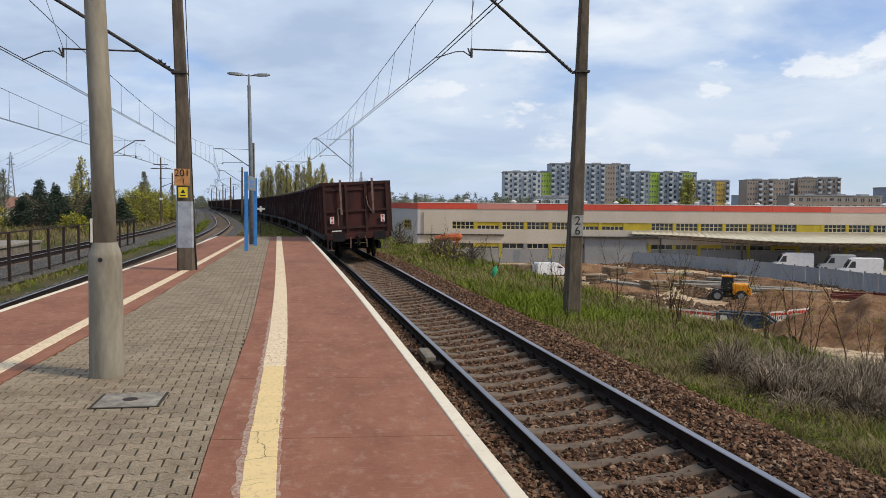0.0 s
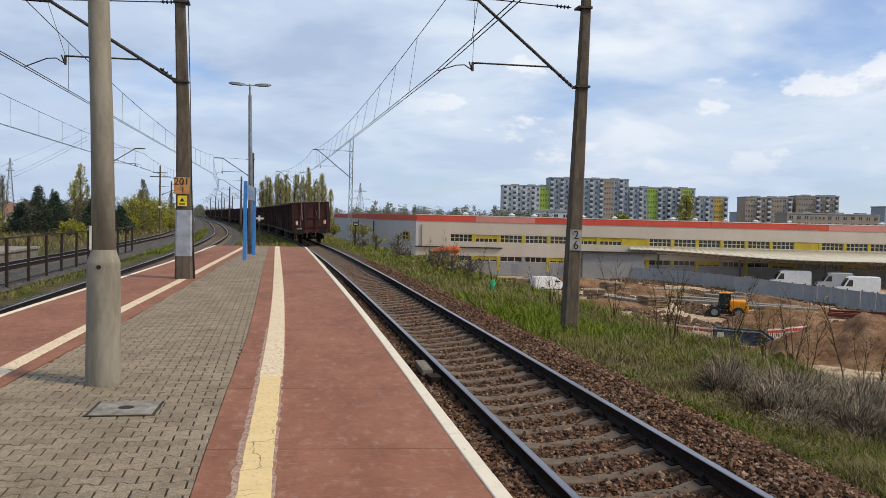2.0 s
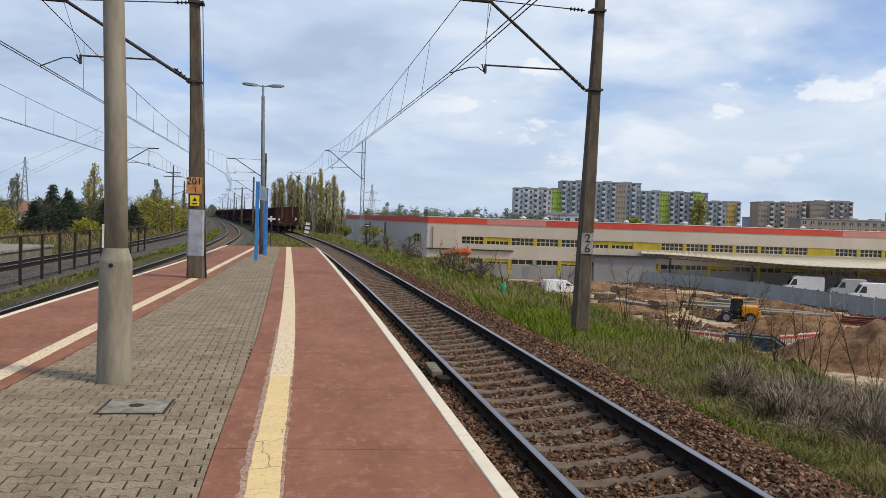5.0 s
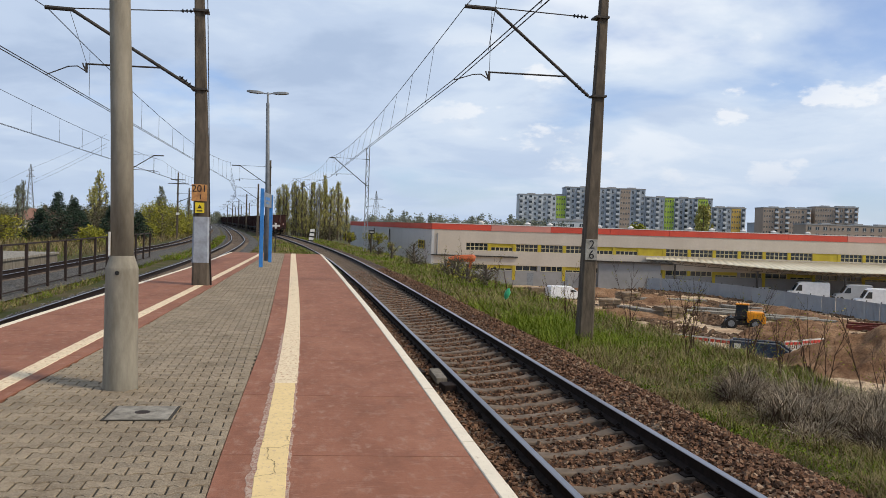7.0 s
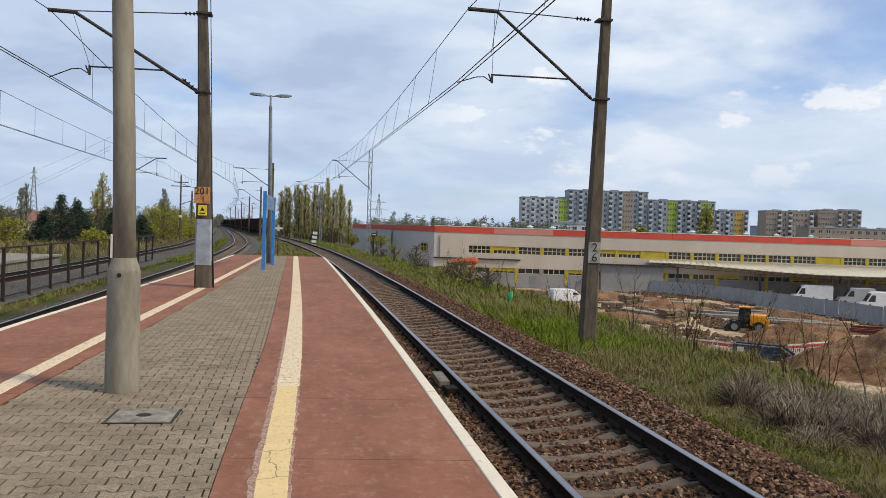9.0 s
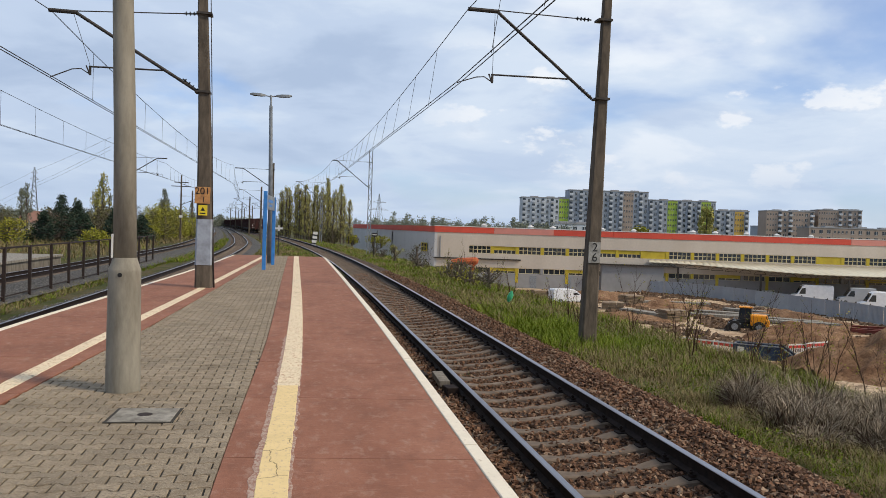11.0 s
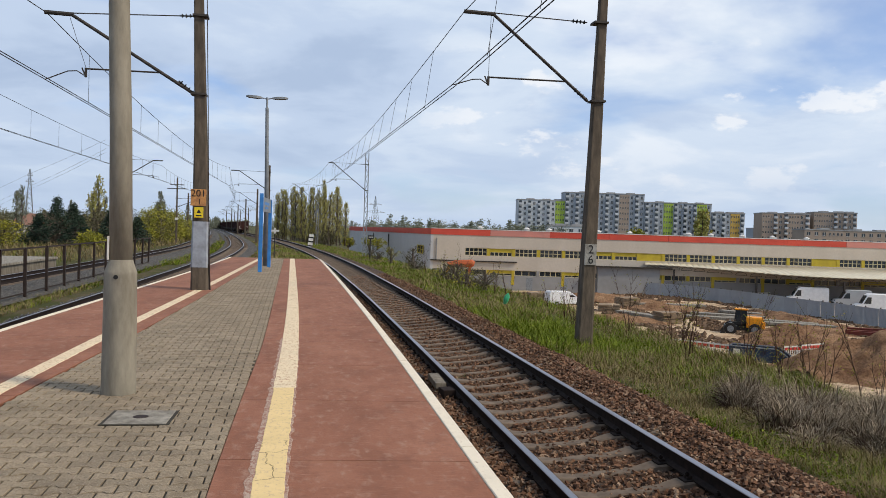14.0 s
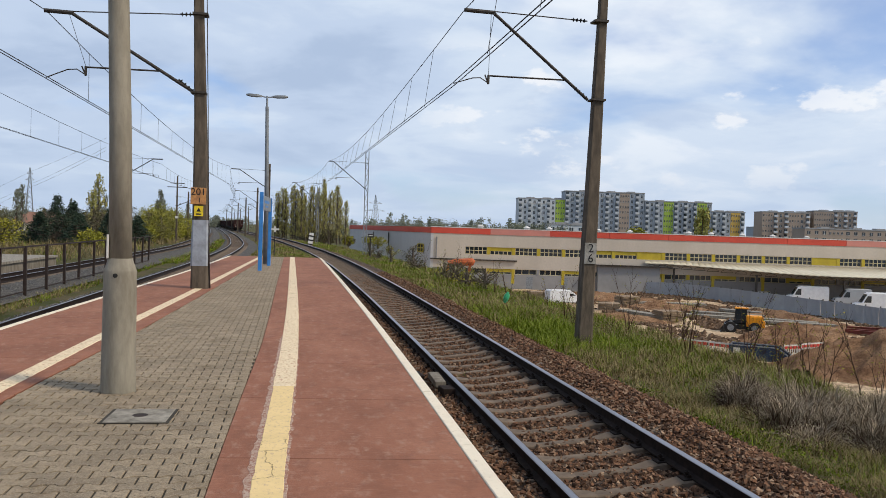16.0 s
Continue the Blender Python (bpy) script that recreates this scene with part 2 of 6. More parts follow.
M["ballast_rock"] = k.done(k.mix(k.ramp(k.noise(60, 3), (0.4, 0.0), (0.7, 0.6)), c, (0.07, 0.05, 0.04)), k.noise(90, 3), 0.4, 0.004)
k = Nodes("ballast_bed", 0.95, 0, 0.2).world()
c = k.ramp(k.voronoi(21, "F1", "Color"), (0.0, (0.014, 0.009, 0.007)), (0.4, (0.050, 0.029, 0.019)), (0.75, (0.12, 0.070, 0.045)), (1.0, (0.20, 0.135, 0.09)))
c = k.mix(k.ramp(k.voronoi(21, "DISTANCE_TO_EDGE"), (0.0, 1.0), (0.12, 0.0)), c, (0.02, 0.015, 0.012))
c = k.mix(k.ramp(k.noise(0.6, 4), (0.4, 0.0), (0.7, 0.5)), c, (0.10, 0.07, 0.05))
M["ballast_bed"] = k.done(c, k.voronoi(21), 0.9, 0.03)
k = Nodes("grey_ballast_bed", 0.95, 0, 0.2).world()
c = k.ramp(k.voronoi(19, "F1", "Color"), (0.0, (0.035, 0.033, 0.03)), (0.5, (0.09, 0.083, 0.075)), (1.0, (0.19, 0.175, 0.158)))
c = k.mix(k.ramp(k.voronoi(19, "DISTANCE_TO_EDGE"), (0.0, 1.0), (0.1, 0.0)), c, (0.02, 0.02, 0.018))
M["grey_ballast"] = k.done(c, k.voronoi(19), 0.9, 0.03)
M["grey_rock"] = worn("grey_ballast_stone", (0.20, 0.19, 0.175), (0.09, 0.085, 0.08), 30, 0.9, rnd=0.7, rmode="island")
k = Nodes("railway_ground", 0.97, 0, 0.1).world()
c = k.ramp(k.noise(0.35, 6, 0.65), (0.36, (0.055, 0.068, 0.018)), (0.50, (0.085, 0.082, 0.03)), (0.58, (0.13, 0.10, 0.058)), (0.72, (0.085, 0.075, 0.036)))
c = k.mix(k.ramp(k.noise(22, 4, 0.7), (0.35, 0.7), (0.6, 0.0)), c, (0.04, 0.04, 0.015))
M["turf"] = k.done(c, k.noise(28, 5, 0.7), 0.8, 0.06)
k = Nodes("site_earth", 0.97, 0, 0.1).world()
c = k.ramp(k.noise(0.09, 7, 0.68), (0.27, (0.19, 0.11, 0.066)), (0.38, (0.42, 0.285, 0.175)), (0.52, (0.60, 0.455, 0.30)), (0.78, (0.30, 0.195, 0.125)))
c = k.mix(k.ramp(k.noise(1.2, 6, 0.7), (0.34, 0.8), (0.54, 0.0)), c, (0.11, 0.066, 0.042))
M["earth"] = k.done(c, k.noise(1.5, 6, 0.7), 0.9, 0.3)
k = Nodes("heaped_soil", 0.97, 0, 0.1)
c = k.ramp(k.noise(0.55, 6, 0.65), (0.34, (0.16, 0.085, 0.048)), (0.52, (0.30, 0.172, 0.096)), (0.70, (0.43, 0.27, 0.16)))
c = k.mix(k.ramp(k.noise(5, 6, 0.75), (0.36, 0.7), (0.54, 0.0)), c, (0.10, 0.055, 0.032))
M["sand"] = k.done(c, k.noise(4, 7, 0.75), 1.0, 0.35)
M["clod"] = worn("dark_clod", (0.20, 0.125, 0.075), (0.095, 0.058, 0.036), 0.6, 0.97, 0, 8, 0.6, rnd=0.8, rmode="island")
M["wagon"] = worn("wagon_oxide_paint", (0.060, 0.016, 0.012), (0.022, 0.009, 0.008), 2.2, 0.75, 0, 30, 0.3, (1, 1, 0.35))
M["wagon_rib"] = worn("wagon_rib_paint", (0.052, 0.017, 0.013), (0.022, 0.010, 0.009), 4, 0.75)
M["wagon_grey"] = worn("wagon_grey_paint", (0.050, 0.050, 0.060), (0.018, 0.016, 0.018), 2.0, 0.75, 0, 30, 0.3, (1, 1, 0.35))
M["wagon_bar"] = worn("pale_grab_steel", (0.20, 0.135, 0.11), (0.09, 0.06, 0.05), 6, 0.7)
M["under"] = worn("greasy_underframe", (0.012, 0.010, 0.009), (0.006, 0.005, 0.005), 5, 0.75)
M["coal"] = worn("load_of_coal", (0.02, 0.02, 0.022), (0.01, 0.01, 0.01), 4, 0.8, 0, 14, 0.9)
M["white"] = worn("weathered_white_paint", (0.72, 0.70, 0.66), (0.48, 0.46, 0.42), 5, 0.7)
M["blue"] = worn("blue_sign_paint", (0.045, 0.22, 0.56), (0.03, 0.15, 0.42), 4, 0.5, 0, 60, 0.1)
M["steel"] = worn("galvanised_steel", (0.30, 0.32, 0.34), (0.17, 0.18, 0.19), 6, 0.55, 0.5)
M["steel_dark"] = worn("dark_bracket_steel", (0.07, 0.06, 0.052), (0.03, 0.027, 0.024), 8, 0.7, 0.3)
M["wire"] = worn("overhead_wire", (0.045, 0.043, 0.042), (0.03, 0.028, 0.026), 3, 0.7, 0.0)
M["iron"] = worn("rust_brown_fence", (0.035, 0.022, 0.018), (0.02, 0.014, 0.012), 6, 0.85)
M["lamp_grey"] = worn("grey_lamp_paint", (0.17, 0.185, 0.20), (0.10, 0.11, 0.12), 5, 0.5)
M["ochre"] = worn("faded_orange_plate", (0.58, 0.29, 0.10), (0.26, 0.12, 0.06), 9, 0.8)
M["sign_yellow"] = worn("yellow_warning_plate", (0.78, 0.60, 0.03), (0.60, 0.45, 0.03), 8, 0.6)
M["black"] = worn("black_paint", (0.02, 0.02, 0.02), (0.012, 0.012, 0.012), 8, 0.7)
M["facade"] = worn("cream_sheet_facade", (0.56, 0.49, 0.405), (0.49, 0.425, 0.345), 0.25, 0.75, 0, 3, 0.05, (1, 1, 0.3))
M["facade_grey"] = worn("grey_gable_facade", (0.53, 0.525, 0.52), (0.46, 0.455, 0.45), 0.2, 0.75, 0, 3, 0.05, (1, 1, 0.3))
M["stripe"] = worn("red_roof_band", (0.62, 0.085, 0.05), (0.50, 0.07, 0.045), 0.3, 0.6, 0, 4, 0.05)
M["stripe_pale"] = worn("bleached_band_panel", (0.60, 0.24, 0.19), (0.52, 0.22, 0.18), 0.5, 0.6)
M["yellow_panel"] = worn("yellow_window_panel", (0.52, 0.40, 0.035), (0.40, 0.30, 0.03), 0.6, 0.6, 0, 6, 0.05)
M["frame_cream"] = worn("cream_window_frame", (0.60, 0.53, 0.32), (0.50, 0.43, 0.26), 2, 0.6)
M["plinth"] = worn("grey_plinth_render", (0.30, 0.295, 0.29), (0.24, 0.235, 0.23), 0.4, 0.8)
M["canopy"] = worn("pale_canopy_sheet", (0.62, 0.57, 0.44), (0.52, 0.47, 0.35), 0.4, 0.6, 0, 4, 0.1)
M["hoarding"] = worn("grey_site_hoarding", (0.39, 0.41, 0.43), (0.33, 0.345, 0.36), 0.6, 0.55, 0, 8, 0.1, rnd=0.35)
M["roof_grey"] = worn("grey_roofing", (0.34, 0.34, 0.34), (0.25, 0.25, 0.25), 0.3, 0.8)
k = Nodes("window_glass", 0.08, 0, 0.6)
M["glass"] = k.done((0.025, 0.032, 0.038))
M["tyre"] = worn("black_tyre", (0.022, 0.021, 0.02), (0.035, 0.03, 0.026), 12, 0.9)
M["van"] = worn("white_van_paint", (0.74, 0.75, 0.76), (0.64, 0.65, 0.66), 2, 0.3, 0, 20, 0.02, spec=0.5)
M["machine"] = worn("yellow_machine_paint", (0.84, 0.32, 0.008), (0.66, 0.24, 0.012), 2, 0.5)
M["orange"] = worn("orange_machine_paint", (0.55, 0.13, 0.04), (0.30, 0.075, 0.03), 2, 0.6)
M["skip"] = worn("navy_skip_paint", (0.028, 0.05, 0.10), (0.02, 0.025, 0.035), 1.5, 0.6)
M["barrier_red"] = worn("red_barrier_plastic", (0.58, 0.05, 0.04), (0.45, 0.05, 0.04), 3, 0.5)
M["timber"] = worn("site_timber", (0.30, 0.22, 0.14), (0.18, 0.13, 0.09), 3, 0.9)
M["red_steel"] = worn("red_oxide_beam", (0.22, 0.055, 0.04), (0.14, 0.045, 0.035), 3, 0.8)
M["manhole"] = striped("manhole_concrete", (0.33, 0.30, 0.25), (0.10, 0.088, 0.07))
M["plate"] = worn("weathered_pale_plate", (0.34, 0.33, 0.30), (0.17, 0.16, 0.14), 9, 0.8)
M["roof_red"] = worn("red_tile_roof", (0.24, 0.125, 0.09), (0.17, 0.095, 0.07), 0.8, 0.9)
M["plaster"] = worn("pale_house_plaster", (0.52, 0.49, 0.44), (0.42, 0.39, 0.35), 0.6, 0.9)
M["bark"] = worn("grey_bark", (0.13, 0.105, 0.08), (0.06, 0.05, 0.04), 6, 0.95)
M["twig"] = worn("bare_twig", (0.085, 0.05, 0.034), (0.035, 0.022, 0.016), 10, 0.9, spec=0.1)
M["poplar"] = leafy("poplar_spring_leaf", (0.24, 0.225, 0.065), (0.37, 0.34, 0.10), (0.52, 0.47, 0.17), 0.4)
M["fir"] = leafy("dark_fir_needle", (0.025, 0.042, 0.032), (0.045, 0.066, 0.045), (0.075, 0.10, 0.065), 0.5)
M["leaf_dark"] = leafy("dull_spring_foliage", (0.06, 0.06, 0.032), (0.10, 0.095, 0.05), (0.16, 0.14, 0.075), 0.5)
M["leaf_lime"] = leafy("lime_spring_leaf", (0.16, 0.17, 0.025), (0.27, 0.26, 0.035), (0.38, 0.34, 0.05), 0.5)
# far leaves paled and greyed: the distance haze is painted into their colour
M["leaf_far"] = leafy("haze_tinted_foliage", (0.14, 0.155, 0.12), (0.185, 0.20, 0.145), (0.25, 0.255, 0.175), 0.2)
M["grass"] = leafy("fresh_grass_blade", (0.065, 0.095, 0.010), (0.135, 0.185, 0.018), (0.245, 0.28, 0.036), 0.6)
M["straw"] = leafy("dry_grass_blade", (0.10, 0.076, 0.033), (0.225, 0.175, 0.082), (0.38, 0.305, 0.165), 1.0)
M["dead"] = leafy("grey_dead_stem", (0.085, 0.062, 0.040), (0.25, 0.20, 0.138), (0.47, 0.39, 0.285), 1.5)


# ---- mesh helpers ----
class MB:
    """Collects vertices and faces of one mesh."""

    def __init__(self):
        self.v, self.f = [], []

    def add(self, verts, faces):
        o = len(self.v)
        self.v += [tuple(p) for p in verts]
        self.f += [tuple(i + o for i in q) for q in faces]
        return self

    def box(self, x, y, z, sx, sy, sz, m=None):
        """A box about its centre."""
        p = [Vector((x + i * sx / 2, y + j * sy / 2, z + h * sz / 2)) for i in (-1, 1) for j in (-1, 1) for h in (-1, 1)]
        if m is not None:
            p = [m @ q for q in p]
        return self.add(p, [(0, 1, 3, 2), (4, 6, 7, 5), (0, 4, 5, 1), (2, 3, 7, 6), (0, 2, 6, 4), (1, 5, 7, 3)])

    def span(self, x0, x1, y0, y1, z0, z1):
        return self.box((x0 + x1) / 2, (y0 + y1) / 2, (z0 + z1) / 2, abs(x1 - x0), abs(y1 - y0), abs(z1 - z0))

    def tube(self, pts, radii, n=8, cap=True):
        pts = [Vector(p) for p in pts]
        if isinstance(radii, (int, float)):
            radii = [radii] * len(pts)
        rings = []
        for i, p in enumerate(pts):
            d = (pts[min(i + 1, len(pts) - 1)] - pts[max(i - 1, 0)]).normalized()
            a = d.cross(Vector((0, 0, 1)) if abs(d.z) < 0.9 else Vector((0, 1, 0))).normalized()
            b = d.cross(a)
            rings.append([p + radii[i] * (math.cos(2 * math.pi * j / n) * a + math.sin(2 * math.pi * j / n) * b) for j in range(n)])
        o = [q for r in rings for q in r]
        f = [(i * n + j, i * n + (j + 1) % n, (i + 1) * n + (j + 1) % n, (i + 1) * n + j) for i in range(len(pts) - 1) for j in range(n)]
        if cap:
            f += [tuple(range(n))[::-1], tuple((len(pts) - 1) * n + j for j in range(n))]
        return self.add(o, f)

    def bar(self, p0, p1, w, h):
        """A rectangular bar from p0 to p1; w across, h upright."""
        p0, p1 = Vector(p0), Vector(p1)
        d = (p1 - p0).normalized()
        up = Vector((0, 0, 1)) if abs(d.z) < 0.98 else Vector((0, 1, 0))
        a = d.cross(up).normalized() * (w / 2)
        b = a.cross(d).normalized() * (h / 2)
        v = [p + s * a + q * b for p in (p0, p1) for s, q in ((-1, -1), (1, -1), (1, 1), (-1, 1))]
        return self.add(v, [(0, 1, 2, 3), (7, 6, 5, 4), (0, 4, 5, 1), (1, 5, 6, 2), (2, 6, 7, 3), (3, 7, 4, 0)])

    def prism(self, outline, z0, z1, inset=0.0, drop=0.0):
        """An upright prism over an outline, with a chamfered top."""
        n = len(outline)
        cx, cy = sum(p[0] for p in outline) / n, sum(p[1] for p in outline) / n
        low = [(x, y, z0) for x, y in outline]
        mid = [(x, y, z1 - drop) for x, y in outline]
        s = 1.0 - inset
        top = [(cx + (x - cx) * s, cy + (y - cy) * s, z1) for x, y in outline]
        rings = [low, mid, top] if inset else [low, top]
        v = [p for r in rings for p in r]
        f = [(i * n + j, i * n + (j + 1) % n, (i + 1) * n + (j + 1) % n, (i + 1) * n + j) for i in range(len(rings) - 1) for j in range(n)]
        f.append(tuple((len(rings) - 1) * n + j for j in range(n)))
        return self.add(v, f)

    def mesh(self, name, mat, smooth=False, bevel=0.0):
        me = bpy.data.meshes.new(name)
        me.from_pydata(self.v, [], self.f)
        bm = bmesh.new()
        bm.from_mesh(me)
        if len(self.f) < 20000:
            bmesh.ops.recalc_face_normals(bm, faces=bm.faces)
        if bevel:
            ed = [e for e in bm.edges if len(e.link_faces) == 2 and e.calc_face_angle(0) > 0.5]
            bmesh.ops.bevel(bm, geom=ed, offset=bevel, segments=2, profile=0.6, affect="EDGES", clamp_overlap=True)
        for fc in bm.faces:
            fc.smooth = smooth
        bm.to_mesh(me)
        bm.free()
        me.materials.append(M[mat])
        return me


def part(name, mb, mat, parent=None, label="", smooth=False, bevel=0.0):
    """Links the collected mesh as one object, under a thing if one is given."""
    ob = new(name, mb.mesh(name, mat, smooth, bevel) if isinstance(mb, MB) else mb)
    if parent is not None:
        ob.parent = parent
    return tagged(ob, label)


def thing(name, label, category, m=None, group="", kind=""):
    ob = new(name)
    ob.empty_display_size = 0.2
    if m is not None:
        ob.matrix_world = m
    return tagged(ob, label, category, group, kind)


def spline(pts, y):
    """A smooth curve x(y) through (y, x) points."""
    n = len(pts)
    if y <= pts[0][0]:
        s = (pts[1][1] - pts[0][1]) / (pts[1][0] - pts[0][0])
        return pts[0][1] + s * (y - pts[0][0])
    if y >= pts[-1][0]:
        s = (pts[-1][1] - pts[-2][1]) / (pts[-1][0] - pts[-2][0])
        return pts[-1][1] + s * (y - pts[-1][0])
    for i in range(n - 1):
        if y <= pts[i + 1][0]:
            break
    slope = lambda j: (pts[min(j + 1, n - 1)][1] - pts[max(j - 1, 0)][1]) / (pts[min(j + 1, n - 1)][0] - pts[max(j - 1, 0)][0])
    h = pts[i + 1][0] - pts[i][0]
    u = (y - pts[i][0]) / h
    a, b, s0, s1 = pts[i][1], pts[i + 1][1], slope(i) * h, slope(i + 1) * h
    return (2 * u**3 - 3 * u**2 + 1) * a + (u**3 - 2 * u**2 + u) * s0 + (3 * u**2 - 2 * u**3) * b + (u**3 - u**2) * s1


def ease(a, b, x):
    u = max(0.0, min(1.0, (x - a) / (b - a)))
    return u * u * (3 - 2 * u)


# ---- plan: the three tracks (y, x) and the island platform ----
TRACK_A = [(-60, 3.10), (0, 3.33), (20, 3.46), (35, 3.45), (58, 3.05), (88, 1.65), (141, -2.5), (208, -9.7), (276, -17.0), (370, -27.0), (640, -56.0)]
TRACK_B = [(-60, -7.2), (0, -5.95), (20, -5.62), (35, -5.32), (50, -5.1), (77, -5.35), (100, -6.3), (141, -9.4), (208, -15.4), (276, -22.0), (370, -32.0), (640, -61.0)]
TRACK_C = [(-60, -13.0), (0, -11.6), (34, -11.0), (50, -10.75), (80, -10.8), (100, -11.7), (141, -14.4), (208, -20.2), (276, -26.8), (370, -36.8), (640, -66.0)]
EDGE_L = [(-20, -4.95), (0, -4.45), (12.7, -4.08), (18, -3.82), (29, -3.30), (41.6, -2.97)]
WHITE_L = [(-20, -3.55), (0, -3.0), (8.4, -2.74), (12.5, -2.60), (20.7, -2.26), (41.6, -1.52)]
PAVER_L = [(-20, -3.2), (0, -2.70), (7.6, -2.42), (12.2, -2.16), (22.9, -1.75), (41.6, -1.12)]
EDGE_R = [(-20, 1.36), (0, 1.34), (4.8, 1.38), (9, 1.44), (14, 1.50), (20, 1.53), (30, 1.55), (41.6, 1.52)]
PAVER_R = [(-20, -0.50), (0, -0.49), (4.9, -0.465), (7.4, -0.43), (11.8, -0.355), (23, -0.355), (41.6, -0.33)]
PLAT_END, PLAT_START = 41.6, -16.0
Z_RAIL, CANT, Z_SITE = -0.80, 0.14, -8.2


def heading(pts, y):
    return math.atan2(spline(pts, y + 0.5) - spline(pts, y - 0.5), 1.0)


def rail_frame(pts, y, cant=CANT):
    """Rail-level frame of a track at y: its left rail at Z_RAIL, its right rail higher by the cant."""
    tilt = math.atan2(cant, 1.5)
    x = spline(pts, y)
    return Matrix.Translation((x, y, Z_RAIL + cant / 2)) @ Matrix.Rotation(-heading(pts, y), 4, "Z") @ Matrix.Rotation(-tilt, 4, "Y")


def hum(x, y, s, seed=0.0):
    return noise.noise(Vector((x * s, y * s, seed)))


def ground_z(x, y):
    u = x - spline(TRACK_A, max(-60, min(y, 640)))
    z = -1.13
    if u > 2.6:
        z = -1.13 - 0.25 * ease(2.6, 7.2, u)
        z += (Z_SITE + 1.38) * ease(0, 1, (u - 7.0) / 11.5) if u > 7.0 else 0.0
    elif x < -13.5:
        z = -1.13 - 1.2 * ease(-16, -60, x) if x < -16 else -1.13
    if u < 2.3 and y > PLAT_END and x > spline(TRACK_B, y) + 2.2:
        z += 0.32 * ease(0, 1.0, min(2.3 - abs(u + 4.2) * 0.5, 1.2)) * (1 - ease(60, 130, y))
    z += 0.07 * hum(x, y, 0.5) * (1.0 if u > 2.6 else 0.5)
    if u > 18:
        z += 0.35 * hum(x, y, 0.08, 3) * ease(18, 26, u) * (1 - ease(62, 70, x))
    return z


def axis(marks):
    out = []
    for (a, step), (b, _) in zip(marks, marks[1:]):
        n = max(1, round((b - a) / step))
        out += [a + (b - a) * i / n for i in range(n)]
    return out + [marks[-1][0]]


# the one ground sheet, out to the horizon
gx = axis([(-2400, 300), (-600, 60), (-120, 10), (-40, 2.5), (-16, 1.0), (0, 0.8), (26, 1.5), (74, 6), (150, 25), (400, 100), (900, 300), (2400, 300)])
gy = axis([(-150, 20), (-30, 3), (0, 1.2), (60, 2.0), (130, 5), (260, 20), (700, 100), (1500, 300), (3600, 300)])
g = MB()
g.v = [(x, y, ground_z(x, y)) for y in gy for x in gx]
nx = len(gx)
g.f = [(j * nx + i, j * nx + i + 1, (j + 1) * nx + i + 1, (j + 1) * nx + i) for j in range(len(gy) - 1) for i in range(nx - 1)]
ground = tagged(part("ground", g, "turf", smooth=True), "railway embankment of patchy grass above bare building-site earth", "ground", kind="structure")
ground.data.materials.append(M["earth"])
for poly in ground.data.polygons:
    cx, cy, cz = poly.center
    if cz < -6.2 and cx < 160 and cy < 190 and cx > 12:
        poly.material_index = 1


# ---- tracks ----
def sweep(pts, ys, profile, cant=CANT, cap=True):
    """A profile (x, z in the rail frame) drawn along a track."""
    mb = MB()
    n = len(profile)
    for y in ys:
        m = rail_frame(pts, y, cant)
        mb.v += [tuple(m @ Vector((px, 0, pz))) for px, pz in profile]
    mb.f = [(i * n + j, i * n + (j + 1) % n, (i + 1) * n + (j + 1) % n, (i + 1) * n + j) for i in range(len(ys) - 1) for j in range(n)]
    if cap:
        mb.f += [tuple(range(n)), tuple((len(ys) - 1) * n + j for j in range(n))[::-1]]
    return mb


RAIL = [(-0.075, -0.172), (0.075, -0.172), (0.075, -0.158), (0.012, -0.135), (0.010, -0.05), (0.036, -0.036), (0.036, -0.010), (-0.036, -0.010), (-0.036, -0.036), (-0.010, -0.05), (-0.012, -0.135), (-0.075, -0.158)]
HEAD = [(-0.036, -0.012), (0.036, -0.012), (0.036, -0.006), (0.026, 0.0), (-0.026, 0.0), (-0.036, -0.006)]
YS = axis([(-12, 2.0), (60, 4.0), (140, 8.0), (640, 8.0)])


def bed(pts, name, mat, half, label, far=640):
    ys = [y for y in YS if y <= far]
    prof = [(-half - 0.75, -0.52), (-half + 0.1, -0.20), (-0.9, -0.195), (-0.6, -0.235), (0.6, -0.235), (0.9, -0.195), (half - 0.1, -0.19), (half + 0.85, -0.58)]
    mb = MB()
    for i, y in enumerate(ys):
        m = rail_frame(pts, y)
        mb.v += [tuple(m @ Vector((px, 0, pz + 0.015 * hum(px * 9, y, 1.7)))) for px, pz in prof]
    n = len(prof)
    mb.f = [(i * n + j, i * n + j + 1, (i + 1) * n + j + 1, (i + 1) * n + j) for i in range(len(ys) - 1) for j in range(n - 1)]
    return tagged(part(name, mb, mat, smooth=True), label, "ballast", kind="structure")


bed(TRACK_A, "ballast_bed", "ballast_bed", 1.62, "rust-brown crushed stone ballast under the track")
bed(TRACK_B, "ballast_bed", "grey_ballast", 1.75, "grey crushed stone ballast under the track")
bed(TRACK_C, "ballast_bed", "grey_ballast", 1.75, "grey crushed stone ballast under the track")


